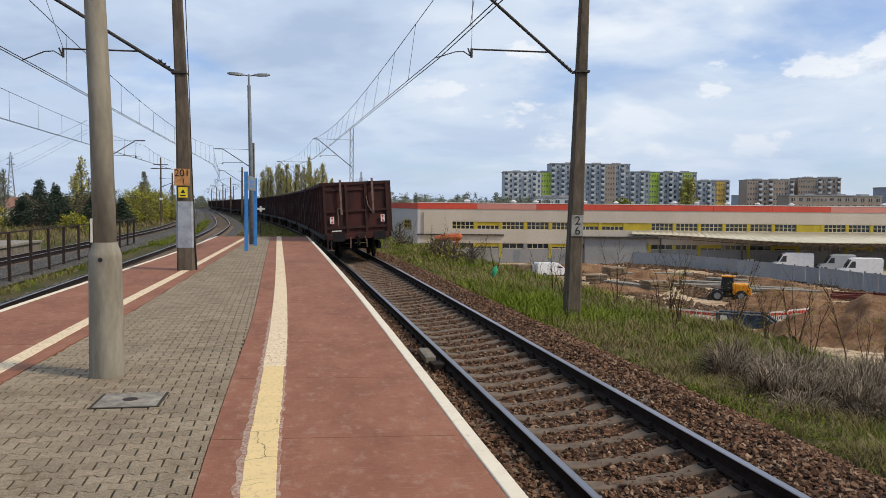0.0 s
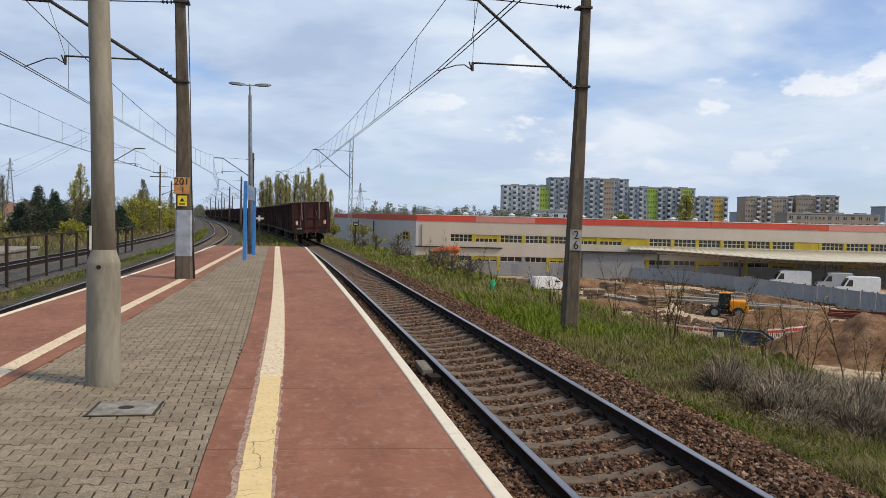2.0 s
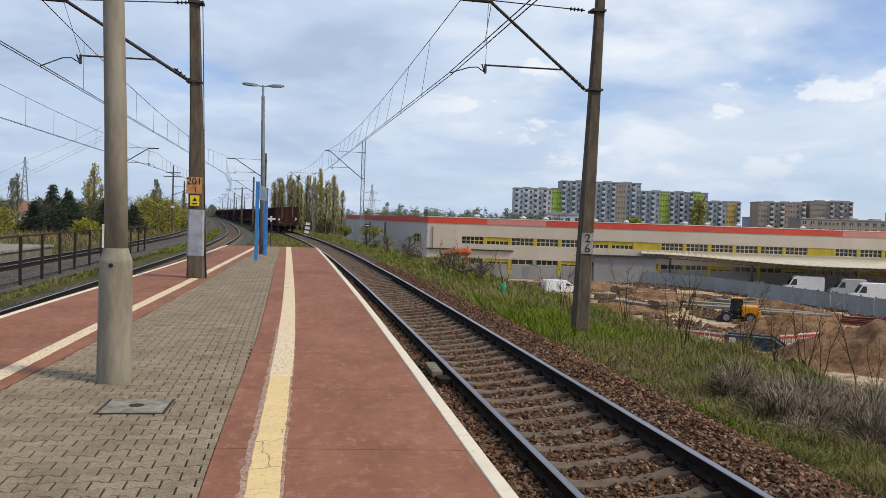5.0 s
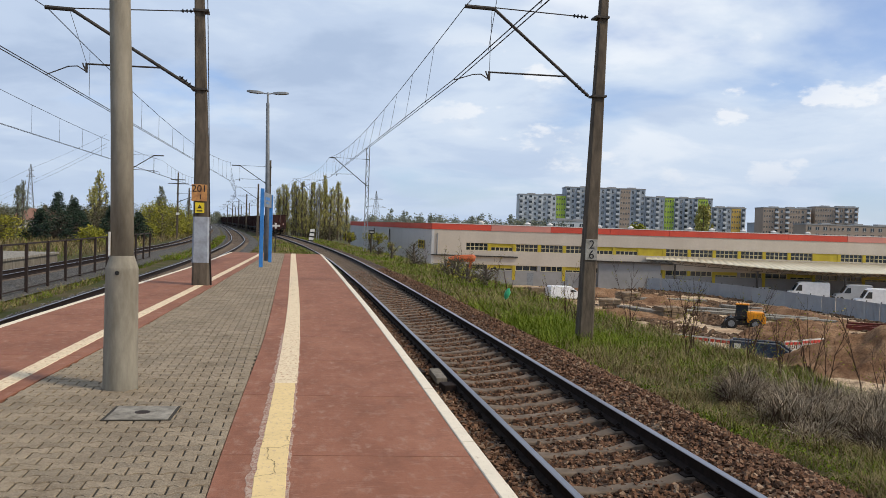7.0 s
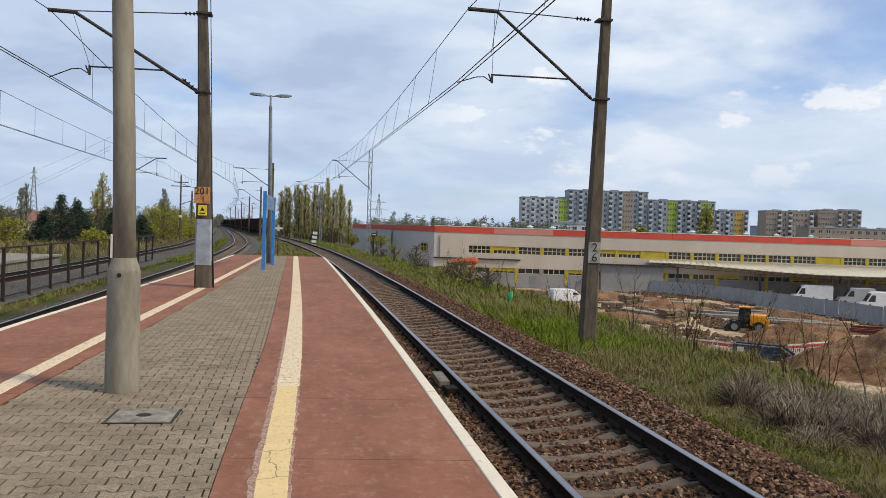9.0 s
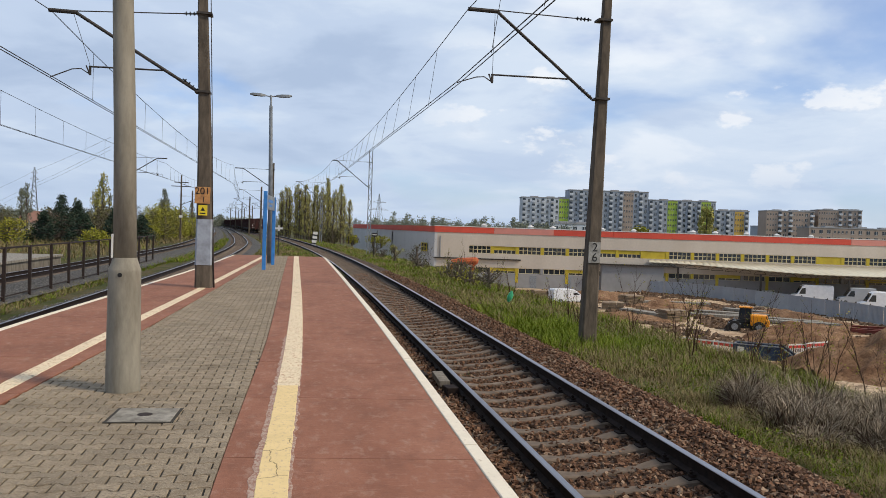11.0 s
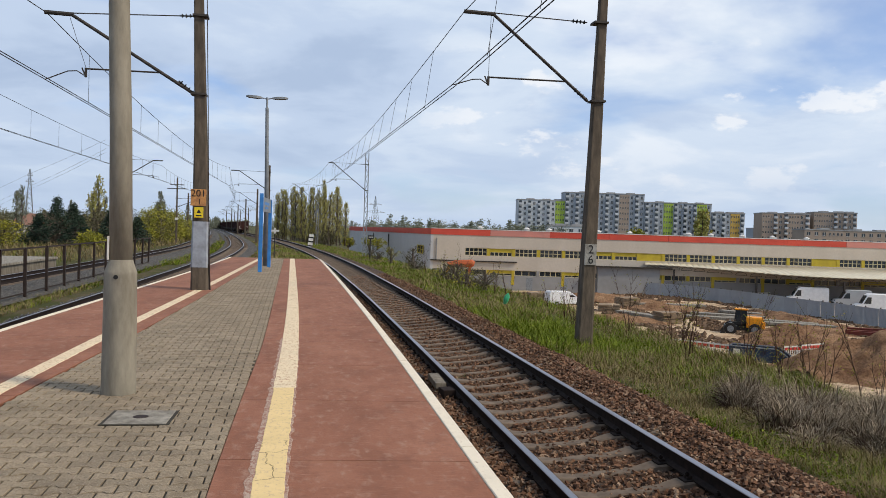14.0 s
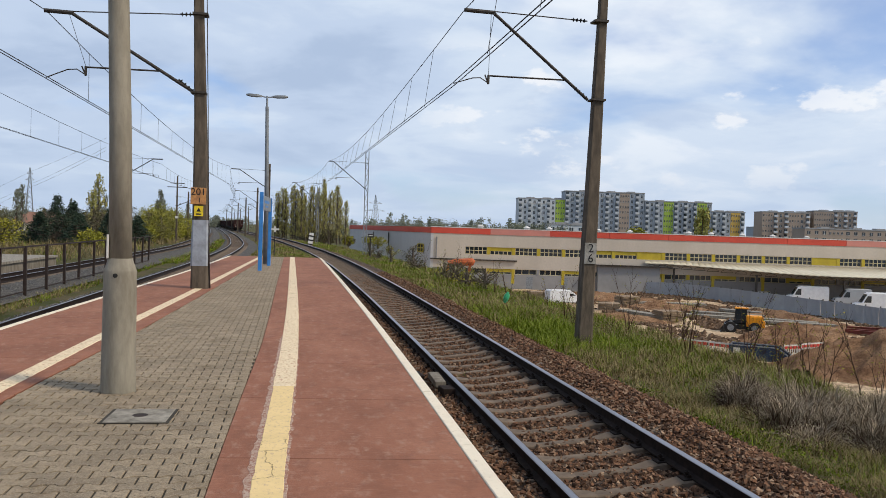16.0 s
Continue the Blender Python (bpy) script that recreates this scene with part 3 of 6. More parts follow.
def sleeper_mesh():
    """A concrete sleeper: thick under the rails, dipped in the middle."""
    mb = MB()
    st = [(-1.25, 0.10, -0.195), (-1.22, 0.13, -0.172), (-0.55, 0.13, -0.172), (-0.34, 0.10, -0.205), (0.34, 0.10, -0.205), (0.55, 0.13, -0.172), (1.22, 0.13, -0.172), (1.25, 0.10, -0.195)]
    for x, w, z in st:
        mb.v += [(x, -w, -0.34), (x, -w * 0.86, z - 0.012), (x, -w * 0.72, z), (x, w * 0.72, z), (x, w * 0.86, z - 0.012), (x, w, -0.34)]
    mb.f = [(i * 6 + j, i * 6 + j + 1, i * 6 + 7 + j, i * 6 + 6 + j) for i in range(7) for j in range(5)]
    mb.f += [(0, 1, 2, 3, 4, 5), (47, 46, 45, 44, 43, 42)]
    return mb.mesh("sleeper", "sleeper")


def clip_mesh():
    """Rail fastening: ribbed plate, two clamps and two bolts."""
    mb = MB()
    mb.box(0, 0, -0.166, 0.34, 0.15, 0.016)
    for s in (-1, 1):
        mb.box(s * 0.095, 0, -0.145, 0.05, 0.075, 0.03)
        mb.tube([(s * 0.10, 0, -0.15), (s * 0.10, 0, -0.085)], 0.014, 6)
        mb.tube([(s * 0.10, 0, -0.118), (s * 0.10, 0, -0.098)], 0.026, 6)
    return mb.mesh("fastening", "rust")


SLEEPER, CLIP = sleeper_mesh(), clip_mesh()


def track(pts, label, near_to, far_to, clips_to):
    t = thing("railway_track", label, "railway track", kind="structure")
    for s in (-1, 1):
        part("rail", sweep(pts, YS, [(s * 0.75 + a, b) for a, b in RAIL]), "rust", t, "rusty steel rail")
        part("rail_head", sweep(pts, YS, [(s * 0.75 + a, b) for a, b in HEAD]), "shine", t, "worn shiny running surface")
    y, rest = 4.0 - 0.62 * 22, MB()
    while y < far_to:
        m = rail_frame(pts, y) @ Matrix.Rotation(random.uniform(-0.012, 0.012), 4, "Z")
        if -3 < y < near_to:
            ob = part("sleeper", SLEEPER, None, t)
            ob.matrix_world = m
            if 3 < y < clips_to:
                for s in (-1, 1):
                    part("fastening", CLIP, None, t).matrix_world = m @ Matrix.Translation((s * 0.75, 0, 0))
        else:
            rest.box(0, 0, -0.23, 2.5, 0.24, 0.12, m)
        y += 0.62
    if rest.v:
        tagged(part("far_sleepers", rest, "sleeper", t), kind="stuff")
    return t


track(TRACK_A, "single railway track with shiny rails on concrete sleepers", 75, 190, 32)
track(TRACK_B, "curving railway track beside the platform", 90, 190, 8)
track(TRACK_C, "curving railway track beyond the fence", 60, 190, 8)


# ---- platform ----
plat = thing("platform", "island platform of red slabs and grey interlocking pavers", "platform", kind="structure")
body = MB()
ys = axis([(PLAT_START, 2.0), (PLAT_END, 1)])
for y in ys:
    xl = spline(EDGE_L, y) + 0.03
    body.v += [(xl, y, -1.3), (xl, y, -0.055), (spline(EDGE_R, y) - 0.03, y, -0.055), (spline(EDGE_R, y) - 0.03, y, -1.3)]
body.f = [(i * 4 + j, i * 4 + (j + 1) % 4, i * 4 + 4 + (j + 1) % 4, i * 4 + 4 + j) for i in range(len(ys) - 1) for j in range(4)]
body.f += [(0, 1, 2, 3), tuple((len(ys) - 1) * 4 + j for j in (3, 2, 1, 0))]
part("platform_core", body, "platform_side", plat, "stained concrete platform wall")


def strip(fl, fr, y0, y1, z0, z1, step=1.0, jag=0.0):
    """A band between two edges x(y), with thickness."""
    n = max(1, round((y1 - y0) / step))
    mb = MB()
    for i in range(n + 1):
        y = y0 + (y1 - y0) * i / n
        a, b = fl(y) + jag * hum(1, y, 6.0), fr(y) + jag * hum(7, y, 6.0)
        mb.v += [(a, y, z0), (a, y, z1 - 0.006), (a + 0.006, y, z1), (b - 0.006, y, z1), (b, y, z1 - 0.006), (b, y, z0)]
    mb.f = [(i * 6 + j, i * 6 + (j + 1) % 6, i * 6 + 6 + (j + 1) % 6, i * 6 + 6 + j) for i in range(n) for j in range(6)]
    mb.f += [(0, 1, 2, 3, 4, 5), tuple(n * 6 + j for j in (5, 4, 3, 2, 1, 0))]
    return mb


# red slabs between the pavers and the edges, joints every two metres; the joints lie a little askew
SLAB_Y = [PLAT_START + 2.0 * i + 1.7 for i in range(29)]
for y0, y1 in zip(SLAB_Y, SLAB_Y[1:]):
    y1 = min(y1, PLAT_END)
    if y1 - y0 < 0.2:
        continue
    for fl, fr in ((lambda y: spline(PAVER_R, y) + 0.006, lambda y: spline(EDGE_R, y) - 0.112), (lambda y: spline(EDGE_L, y) + 0.112, lambda y: spline(PAVER_L, y) - 0.006)):
        mb = strip(fl, fr, y0 + 0.006, y1 - 0.004, -0.06, 0.0, 0.5)
        mb.v = [(x, y - 0.10 * (x - 0.4) if y < PLAT_END - 0.5 else y, z) for x, y, z in mb.v]
        part("slab", mb, "red_slab", plat)
for i in range(58):
    y0 = PLAT_START + i
    y1 = min(y0 + 1.0, PLAT_END)
    if y1 - y0 < 0.1:
        continue
    part("edge_stone", strip(lambda y: spline(EDGE_R, y) - 0.108, lambda y: spline(EDGE_R, y), y0 + 0.003, y1 - 0.003, -0.09, 0.004 + random.uniform(-0.002, 0.002), 0.5), "edge", plat)
    part("edge_stone", strip(lambda y: spline(EDGE_L, y), lambda y: spline(EDGE_L, y) + 0.108, y0 + 0.003, y1 - 0.003, -0.09, 0.004, 0.5), "edge", plat)
YEL = [(-20, -0.16), (4.9, -0.10), (7, -0.055), (11, 0.02), (18, 0.07), (41.6, 0.085)]
part("old_line", strip(lambda y: spline(YEL, y) - 0.150, lambda y: spline(YEL, y) + 0.122, PLAT_START, 12.0, -0.02, 0.0025, 0.05, 0.030), "ghost", plat, "worn white margin of an older line")
part("warning_line", strip(lambda y: spline(YEL, y) - 0.105, lambda y: spline(YEL, y) + 0.100, PLAT_START, 8.3, -0.02, 0.005, 0.04, 0.009), "yellow", plat, "flaking yellow painted safety line")
part("warning_line", strip(lambda y: spline(YEL, y) - 0.115, lambda y: spline(YEL, y) + 0.115, 8.3, PLAT_END, -0.02, 0.005, 0.06, 0.009), "cream", plat, "worn cream painted safety line")
part("warning_line", strip(lambda y: spline(WHITE_L, y) + 0.005, lambda y: spline(WHITE_L, y) + 0.185, PLAT_START, PLAT_END, -0.02, 0.005, 0.06, 0.009), "cream", plat, "worn cream painted safety line")
part("paver_bedding", strip(lambda y: spline(PAVER_L, y), lambda y: spline(PAVER_R, y), PLAT_START, PLAT_END, -0.05, -0.012, 1.0), "joint", plat, "dark sandy joints")


# ---- poles and overhead line ----
def face_pole(name, label, m, sections, mat, n=4, group=""):
    """A tapered concrete pole; sections are (z, half width x, half width y, lean x)."""
    t = thing(name, label, "pole", m, group)
    mb = MB()
    for z, a, b, lx in sections:
        c = 0.22
        ring = [(-a, -b * (1 - c)), (-a * (1 - c), -b), (a * (1 - c), -b), (a, -b * (1 - c)), (a, b * (1 - c)), (a * (1 - c), b), (-a * (1 - c), b), (-a, b * (1 - c))]
        mb.v += [(x + lx, y, z) for x, y in ring]
    q = len(sections)
    mb.f = [(i * 8 + j, i * 8 + (j + 1) % 8, i * 8 + 8 + (j + 1) % 8, i * 8 + 8 + j) for i in range(q - 1) for j in range(8)] + [tuple(range(8))[::-1], tuple((q - 1) * 8 + j for j in range(8))]
    part("shaft", mb, mat, t)
    return t


def insulator(p0, p1, t, n=4, r=0.055):
    mb = MB()
    p0, p1 = Vector(p0), Vector(p1)
    mb.tube([p0, p1], 0.018, 6)
    for i in range(n):
        a = p0.lerp(p1, 0.15 + 0.7 * i / max(1, n - 1))
        d = (p1 - p0).normalized() * 0.02
        mb.tube([a - d, a, a + d], [0.02, r, 0.03], 10)
    part("insulator", mb, "black", t, "dark ribbed insulator")


def cantilever(t, s, xp, z_low, x_knee, z_top, x_tip, z_arm, x_arm, z_wire, x_wire, y=0.0, stick=0.05, lean=0.0, rise=0.0):
    """Bracket arm on the pole t; s is the side to which it reaches, x measured from the pole."""
    w = part("bracket_tube", MB().tube([(s * xp, y, z_low), (s * x_knee, y, z_top)], stick * 0.8, 8), "steel_dark", t)
    part("tip_tube", MB().tube([(s * (x_knee - 0.05), y, z_top), (s * x_tip, y, z_top + 0.01)], stick, 8), "steel_dark", t)
    part("top_tie", MB().tube([(s * 0.2, y, z_top - 0.02 + rise), (s * x_knee, y, z_top + 0.03)], 0.014, 6), "steel_dark", t)
    insulator((s * 0.22, y, z_top - 0.02 + rise), (s * 0.62, y, z_top - 0.01 + 0.85 * rise), t)
    insulator((s * xp, y, z_low), (s * (xp + 0.38), y, z_low + 0.30), t, 4, 0.06)
    k = (z_arm - z_low) / (z_top - z_low)
    xa = xp + (x_knee - xp) * k
    part("steady_tube", MB().tube([(s * xa, y, z_arm), (s * x_arm, y, z_arm - 0.02)], 0.022, 6), "steel_dark", t)
    part("drop_bracket", MB().bar((s * x_arm, y, z_arm), (s * x_arm, y, z_arm - 0.22), 0.05, 0.05).bar((s * (x_arm + 0.09), y, z_arm), (s * x_arm, y, z_arm - 0.22), 0.03, 0.03), "steel_dark", t)
    arm = [(s * x_arm, y, z_arm - 0.2), (s * (x_arm + 0.2), y, z_arm - 0.08), (s * (x_arm + 0.4), y, z_arm - 0.10), (s * x_wire, y, z_wire + 0.02)]
    part("steady_arm", MB().tube(arm, 0.014, 6), "steel_dark", t)
    part("hanger", MB().tube([(s * x_arm, y, z_arm), (s * (x_knee + 0.05), y, z_top)], 0.006, 4), "wire", t)
    for z in (z_low, z_top - 0.02 + rise):
        part("clamp", MB().box(lean, y, z, 0.36, 0.34, 0.05), "steel_dark", t)


# the pole beside the single track, leaning a little outwards
R1 = face_pole("catenary_pole", "dark weathered concrete catenary pole leaning beside the track", pose(7.27, 19.5, 0), [(-1.5, 0.205, 0.16, -0.01), (-0.8, 0.195, 0.15, 0.0), (3.0, 0.155, 0.12, 0.09), (8.6, 0.09, 0.08, 0.22)], "dark_conc")
cantilever(R1, -1, 0.12, 4.96, 2.60, 6.92, 3.32, 5.41, 2.67, 5.13, 3.53, lean=0.12)
# number plate in the middle of the shaft
plate = part("number_plate", MB().box(0.045, -0.155, 1.15, 0.31, 0.02, 0.52), "plate", R1, "pale grey painted number plate", bevel=0.006)


def text(name, words, size, m, mat, parent, label=""):
    cu = bpy.data.curves.new(name, "FONT")
    cu.body, cu.size, cu.extrude, cu.align_x, cu.align_y = words, size, 0.003, "CENTER", "CENTER"
    tmp = bpy.data.objects.new(name, cu)
    scene.collection.objects.link(tmp)
    me = bpy.data.meshes.new_from_object(tmp.evaluated_get(bpy.context.evaluated_depsgraph_get()))
    bpy.data.objects.remove(tmp)
    me.materials.clear()
    me.materials.append(M[mat])
    ob = new(name, me)
    ob.parent = parent
    ob.matrix_local = m
    return tagged(ob, label)


text("digit", "2", 0.30, pose(0.05, -0.168, 1.27, 90), "black", R1)
text("digit", "6", 0.30, pose(0.05, -0.168, 1.02, 90), "black", R1)

# the pole that stands in the platform
L1 = face_pole("catenary_pole", "concrete catenary pole with grey painted foot on the platform", pose(-2.16, 20.7, 0), [(-0.2, 0.205, 0.18, 0), (1.64, 0.185, 0.165, -0.015), (4.0, 0.145, 0.125, -0.07), (8.4, 0.095, 0.085, -0.24)], "dark_conc")
foot = MB()
for z, a, b in ((0.55, 0.202, 0.180), (1.66, 0.19, 0.170)):
    cc = 0.2
    foot.v += [(x, y, z) for x, y in [(-a, -b * (1 - cc)), (-a * (1 - cc), -b), (a * (1 - cc), -b), (a, -b * (1 - cc)), (a, b * (1 - cc)), (a * (1 - cc), b), (-a * (1 - cc), b), (-a, b * (1 - cc))]]
foot.f = [(j, (j + 1) % 8, 8 + (j + 1) % 8, 8 + j) for j in range(8)]
foot.v = [(x - 0.012, y, z) for x, y, z in foot.v]
part("painted_band", foot, "grey_paint", L1, "blue-grey painted band, worn below")
cantilever(L1, -1, 0.23, 4.73, 3.07, 6.43, 3.66, 5.20, 2.72, 4.86, 3.60, lean=-0.13, rise=0.20)
part("route_plate", MB().box(-0.06, -0.215, 2.235, 0.36, 0.02, 0.40), "ochre", L1, "faded orange number plate", bevel=0.006)
text("route_number", "201", 0.235, pose(-0.06, -0.23, 2.33, 90), "black", L1)
text("route_number", "1", 0.17, pose(-0.03, -0.23, 2.13, 90), "black", L1)
part("warning_plate", MB().box(-0.045, -0.208, 1.875, 0.21, 0.015, 0.25), "sign_yellow", L1, "small yellow warning plate", bevel=0.005)
part("warning_mark", MB().add([(-0.10, -0.218, 1.86), (0.01, -0.218, 1.86), (-0.045, -0.218, 1.955)], [(0, 1, 2)]).box(-0.045, -0.217, 1.80, 0.13, 0.003, 0.03), "black", L1)
part("cable_pipe", MB().tube([(0.24, -0.02, 0.0), (0.20, -0.06, 0.9), (0.16, -0.10, 2.3), (0.10, -0.10, 4.4), (-0.02, -0.1, 8.0)], [0.022, 0.02, 0.012, 0.010, 0.010], 6), "iron", L1, "thin earthing cable")


# ---- lamp post: octagonal-looking spun concrete with a sleeve foot ----
LP = thing("lamp_post", "tall tapered pale concrete lamp post with sleeved foot", "lamp post", pose(-1.56, 8.11, 0))
part("foot_sleeve", MB().tube([(0, 0, -0.1), (0, 0, 0.02), (-0.005, 0, 1.11), (-0.005, 0, 1.135), (-0.005, 0, 1.145), (-0.005, 0, 1.245), (-0.005, 0, 1.25)], [0.158, 0.157, 0.146, 0.146, 0.142, 0.108, 0.106], 28), "pale_conc", LP, "thick concrete foot sleeve", smooth=True)
part("shaft", MB().tube([(-0.005, 0, 1.2), (-0.03, 0, 2.4), (-0.075, 0, 3.7), (-0.15, 0, 6.5)], [0.104, 0.099, 0.092, 0.078], 28), "pale_conc", LP, "slender tapered concrete shaft", smooth=True)
part("access_hole", MB().tube([(-0.02, -0.135, 1.095), (-0.02, -0.149, 1.095)], 0.021, 12), "black", LP)
part("white_plate", MB().box(-0.108, -0.055, 1.36, 0.018, 0.05, 0.22), "white", LP, "narrow white plate", bevel=0.004)

# ---- slim steel lamp with two heads ----
L2 = thing("street_lamp", "slim grey steel street lamp with two flat heads", "street lamp", pose(-0.99, 33.6, 0))
part("pole", MB().tube([(0, 0, -0.1), (-0.03, 0, 3.0), (-0.1, 0, 6.3)], [0.105, 0.085, 0.065], 14), "lamp_grey", L2, smooth=True)
part("pole_top", MB().tube([(-0.1, 0, 6.3), (-0.105, 0, 6.72)], [0.04, 0.04], 10), "steel", L2)
for s in (-1, 1):
    part("lamp_arm", MB().tube([(-0.105, 0, 6.66), (-0.105 + s * 0.25, 0, 6.70)], 0.025, 8), "steel", L2)
    hd = MB()
    for x, w, z0, z1 in ((0.2, 0.07, 6.67, 6.73), (0.4, 0.14, 6.66, 6.76), (0.7, 0.14, 6.68, 6.77), (0.82, 0.09, 6.71, 6.75)):
        hd.v += [(-0.105 + s * x, -w, z0), (-0.105 + s * x, -w * 0.7, z1), (-0.105 + s * x, w * 0.7, z1), (-0.105 + s * x, w, z0)]
    hd.f = [(i * 4 + j, i * 4 + (j + 1) % 4, i * 4 + 4 + (j + 1) % 4, i * 4 + 4 + j) for i in range(3) for j in range(4)] + [(0, 1, 2, 3), (15, 14, 13, 12)]
    part("lamp_head", hd, "lamp_grey", L2, "flat lamp head")

# ---- blue station sign ----
SG = thing("station_sign", "station name board between two bright blue posts", "sign")
for x, y, h in ((-1.04, 29.0, 2.72), (-0.83, 32.6, 2.62)):
    part("post", MB().box(x, y, h / 2 - 0.05, 0.13, 0.13, h + 0.1), "blue", SG, "bright blue square post", bevel=0.015)
bm_ = Matrix.Translation((-0.935, 30.8, 2.36)) @ Matrix.Rotation(math.atan2(-0.21, 3.6), 4, "Z")
part("board", MB().box(0, 0, 0, 0.05, 3.45, 0.52, bm_), "steel", SG, "pale name board seen nearly edge-on", bevel=0.01)
part("board_lettering", MB().box(0.029, 0, 0.05, 0.004, 1.9, 0.10, bm_).box(0.029, 0, -0.11, 0.004, 1.2, 0.07, bm_), "blue", SG)


# far catenary poles along the tracks
def lattice_pole(name, label, m, h, s, reach, group=""):
    """A steel mast of two channels with lacing, and its bracket arm to side s."""
    t = thing(name, label, "pole", m, group)
    for x in (-0.15, 0.15):
        part("channel", MB().box(x, 0, h / 2 - 1.0, 0.07, 0.16, h), "steel", t)
    lac = MB()
    z, i = -0.6, 0
    while z < h - 1.6:
        a = 0.13 if i % 2 else -0.13
        lac.bar((a, -0.085, z), (-a, -0.085, z + 0.5), 0.02, 0.05)
        z += 0.5
        i += 1
    part("lacing", lac, "steel", t)
    if s:
        cantilever(t, s, 0.1, 5.3, reach - 0.45, 7.8, reach, 6.3, reach - 0.75, 6.12, reach - 0.1, stick=0.045)
    return t


def far_pole(y, track_pts, side, off, h=8.2, mat="dark_conc", arm=True):
    x = spline(track_pts, y) + side * off
    t = face_pole("catenary_pole", "distant concrete catenary pole with bracket arm", pose(x, y, 0), [(-1.5, 0.18, 0.16, 0), (h - 1.0, 0.12, 0.11, 0)], mat, group="far catenary poles")
    if arm:
        cantilever(t, -side, 0.12, 4.9, off - 0.5, 6.6, off + 0.25, 5.4, off - 0.5, 5.0, off, stick=0.045)
    return t


P3 = lattice_pole("catenary_mast", "tall pale lattice steel mast beside the track", pose(6.98, 79.0, 0), 9.9, -1, 3.66)
P4 = lattice_pole("catenary_mast", "tall pale lattice steel mast by the poplars", pose(3.72, 122.0, 0), 8.4, -1, 3.8)
for y in (170, 222, 275, 330, 385):
    far_pole(y, TRACK_A, 1, 3.0)
for y in (78, 130, 182, 235, 290, 345):
    far_pole(y, TRACK_B, 1, 3.2)
for y in (70, 160, 214, 268, 322):
    far_pole(y, TRACK_C, -1, 3.2)
PL = face_pole("line_pole", "dark slim line pole with small crossarms", pose(-14.3, 108, 0), [(-1.5, 0.12, 0.11, 0), (7.3, 0.08, 0.08, 0)], "dark_conc")
for z, w in ((6.4, 1.7), (5.9, 2.4)):
    part("crossarm", MB().box(0, 0, z, w, 0.1, 0.1), "steel_dark", PL)
cantilever(PL, 1, 0.12, 3.6, 2.6, 4.7, 3.4, 4.0, 2.6, 3.7, 3.4, stick=0.045)
part("white_band", MB().box(0, 0, 2.1, 0.36, 0.33, 0.3), "white", PL)


def overhead(supports, label, sag=0.7, twin=True, side=None):
    """Contact wires, messenger and droppers between supports at the given y."""
    t = thing("overhead_wires", label, "wires")
    for (ya, xa, ca, ma), (yb, xb, cb, mb_) in zip(supports, supports[1:]):
        n = 14
        P, Q = [], []
        for i in range(n + 1):
            u = i / n
            y = ya + (yb - ya) * u
            x = xa + (xb - xa) * u
            xm = x if side is None else spline(side, y)
            P.append((xm, y, ma + (mb_ - ma) * u - 4 * sag * u * (1 - u)))
            Q.append((x, y, ca + (cb - ca) * u))
        part("messenger_wire", MB().tube(P, 0.011, 5), "wire", t)
        for o in ((-0.05, 0.05) if twin else (0,)):
            part("contact_wire", MB().tube([(p[0] + o, p[1], p[2]) for p in Q], 0.011, 5), "wire", t)
        for i in range(1, n):
            part("dropper", MB().tube([P[i], Q[i]], 0.006, 4), "wire", t)
    return t


# supports: y, x, height of the contact wire, height of the messenger
overhead([(-30, 3.6, 5.13, 6.92), (19.5, 3.74, 5.13, 6.92), (79, 3.45, 5.98, 7.80), (122, 0.2, 6.2, 7.8), (170, -5.4, 5.6, 7.2), (222, -11.2, 5.2, 6.9), (275, -17, 5.1, 6.8)], "catenary wires sagging over the single track", sag=0.5, side=[(-30, 3.8), (19.5, 3.95), (79, 3.32), (122, 0.1), (170, -5.4), (222, -11.2), (275, -17)])
overhead([(-28, -6.4, 4.89, 6.42), (20.7, -5.76, 4.89, 6.42), (78, -5.75, 5.17, 6.85), (130, -8.6, 5.3, 6.9), (182, -13, 5.2, 6.8), (235, -18, 5.1, 6.7), (290, -23.4, 5.1, 6.7)], "catenary wires over the curving track")
overhead([(14, -11.6, 5.06, 7.15), (70, -10.5, 5.0, 6.2), (108, -11.0, 5.2, 6.7), (160, -15.8, 5.1, 6.7), (214, -20.7, 5.1, 6.7), (268, -26, 5.1, 6.7)], "catenary wires over the track beyond the fence", sag=0.5)


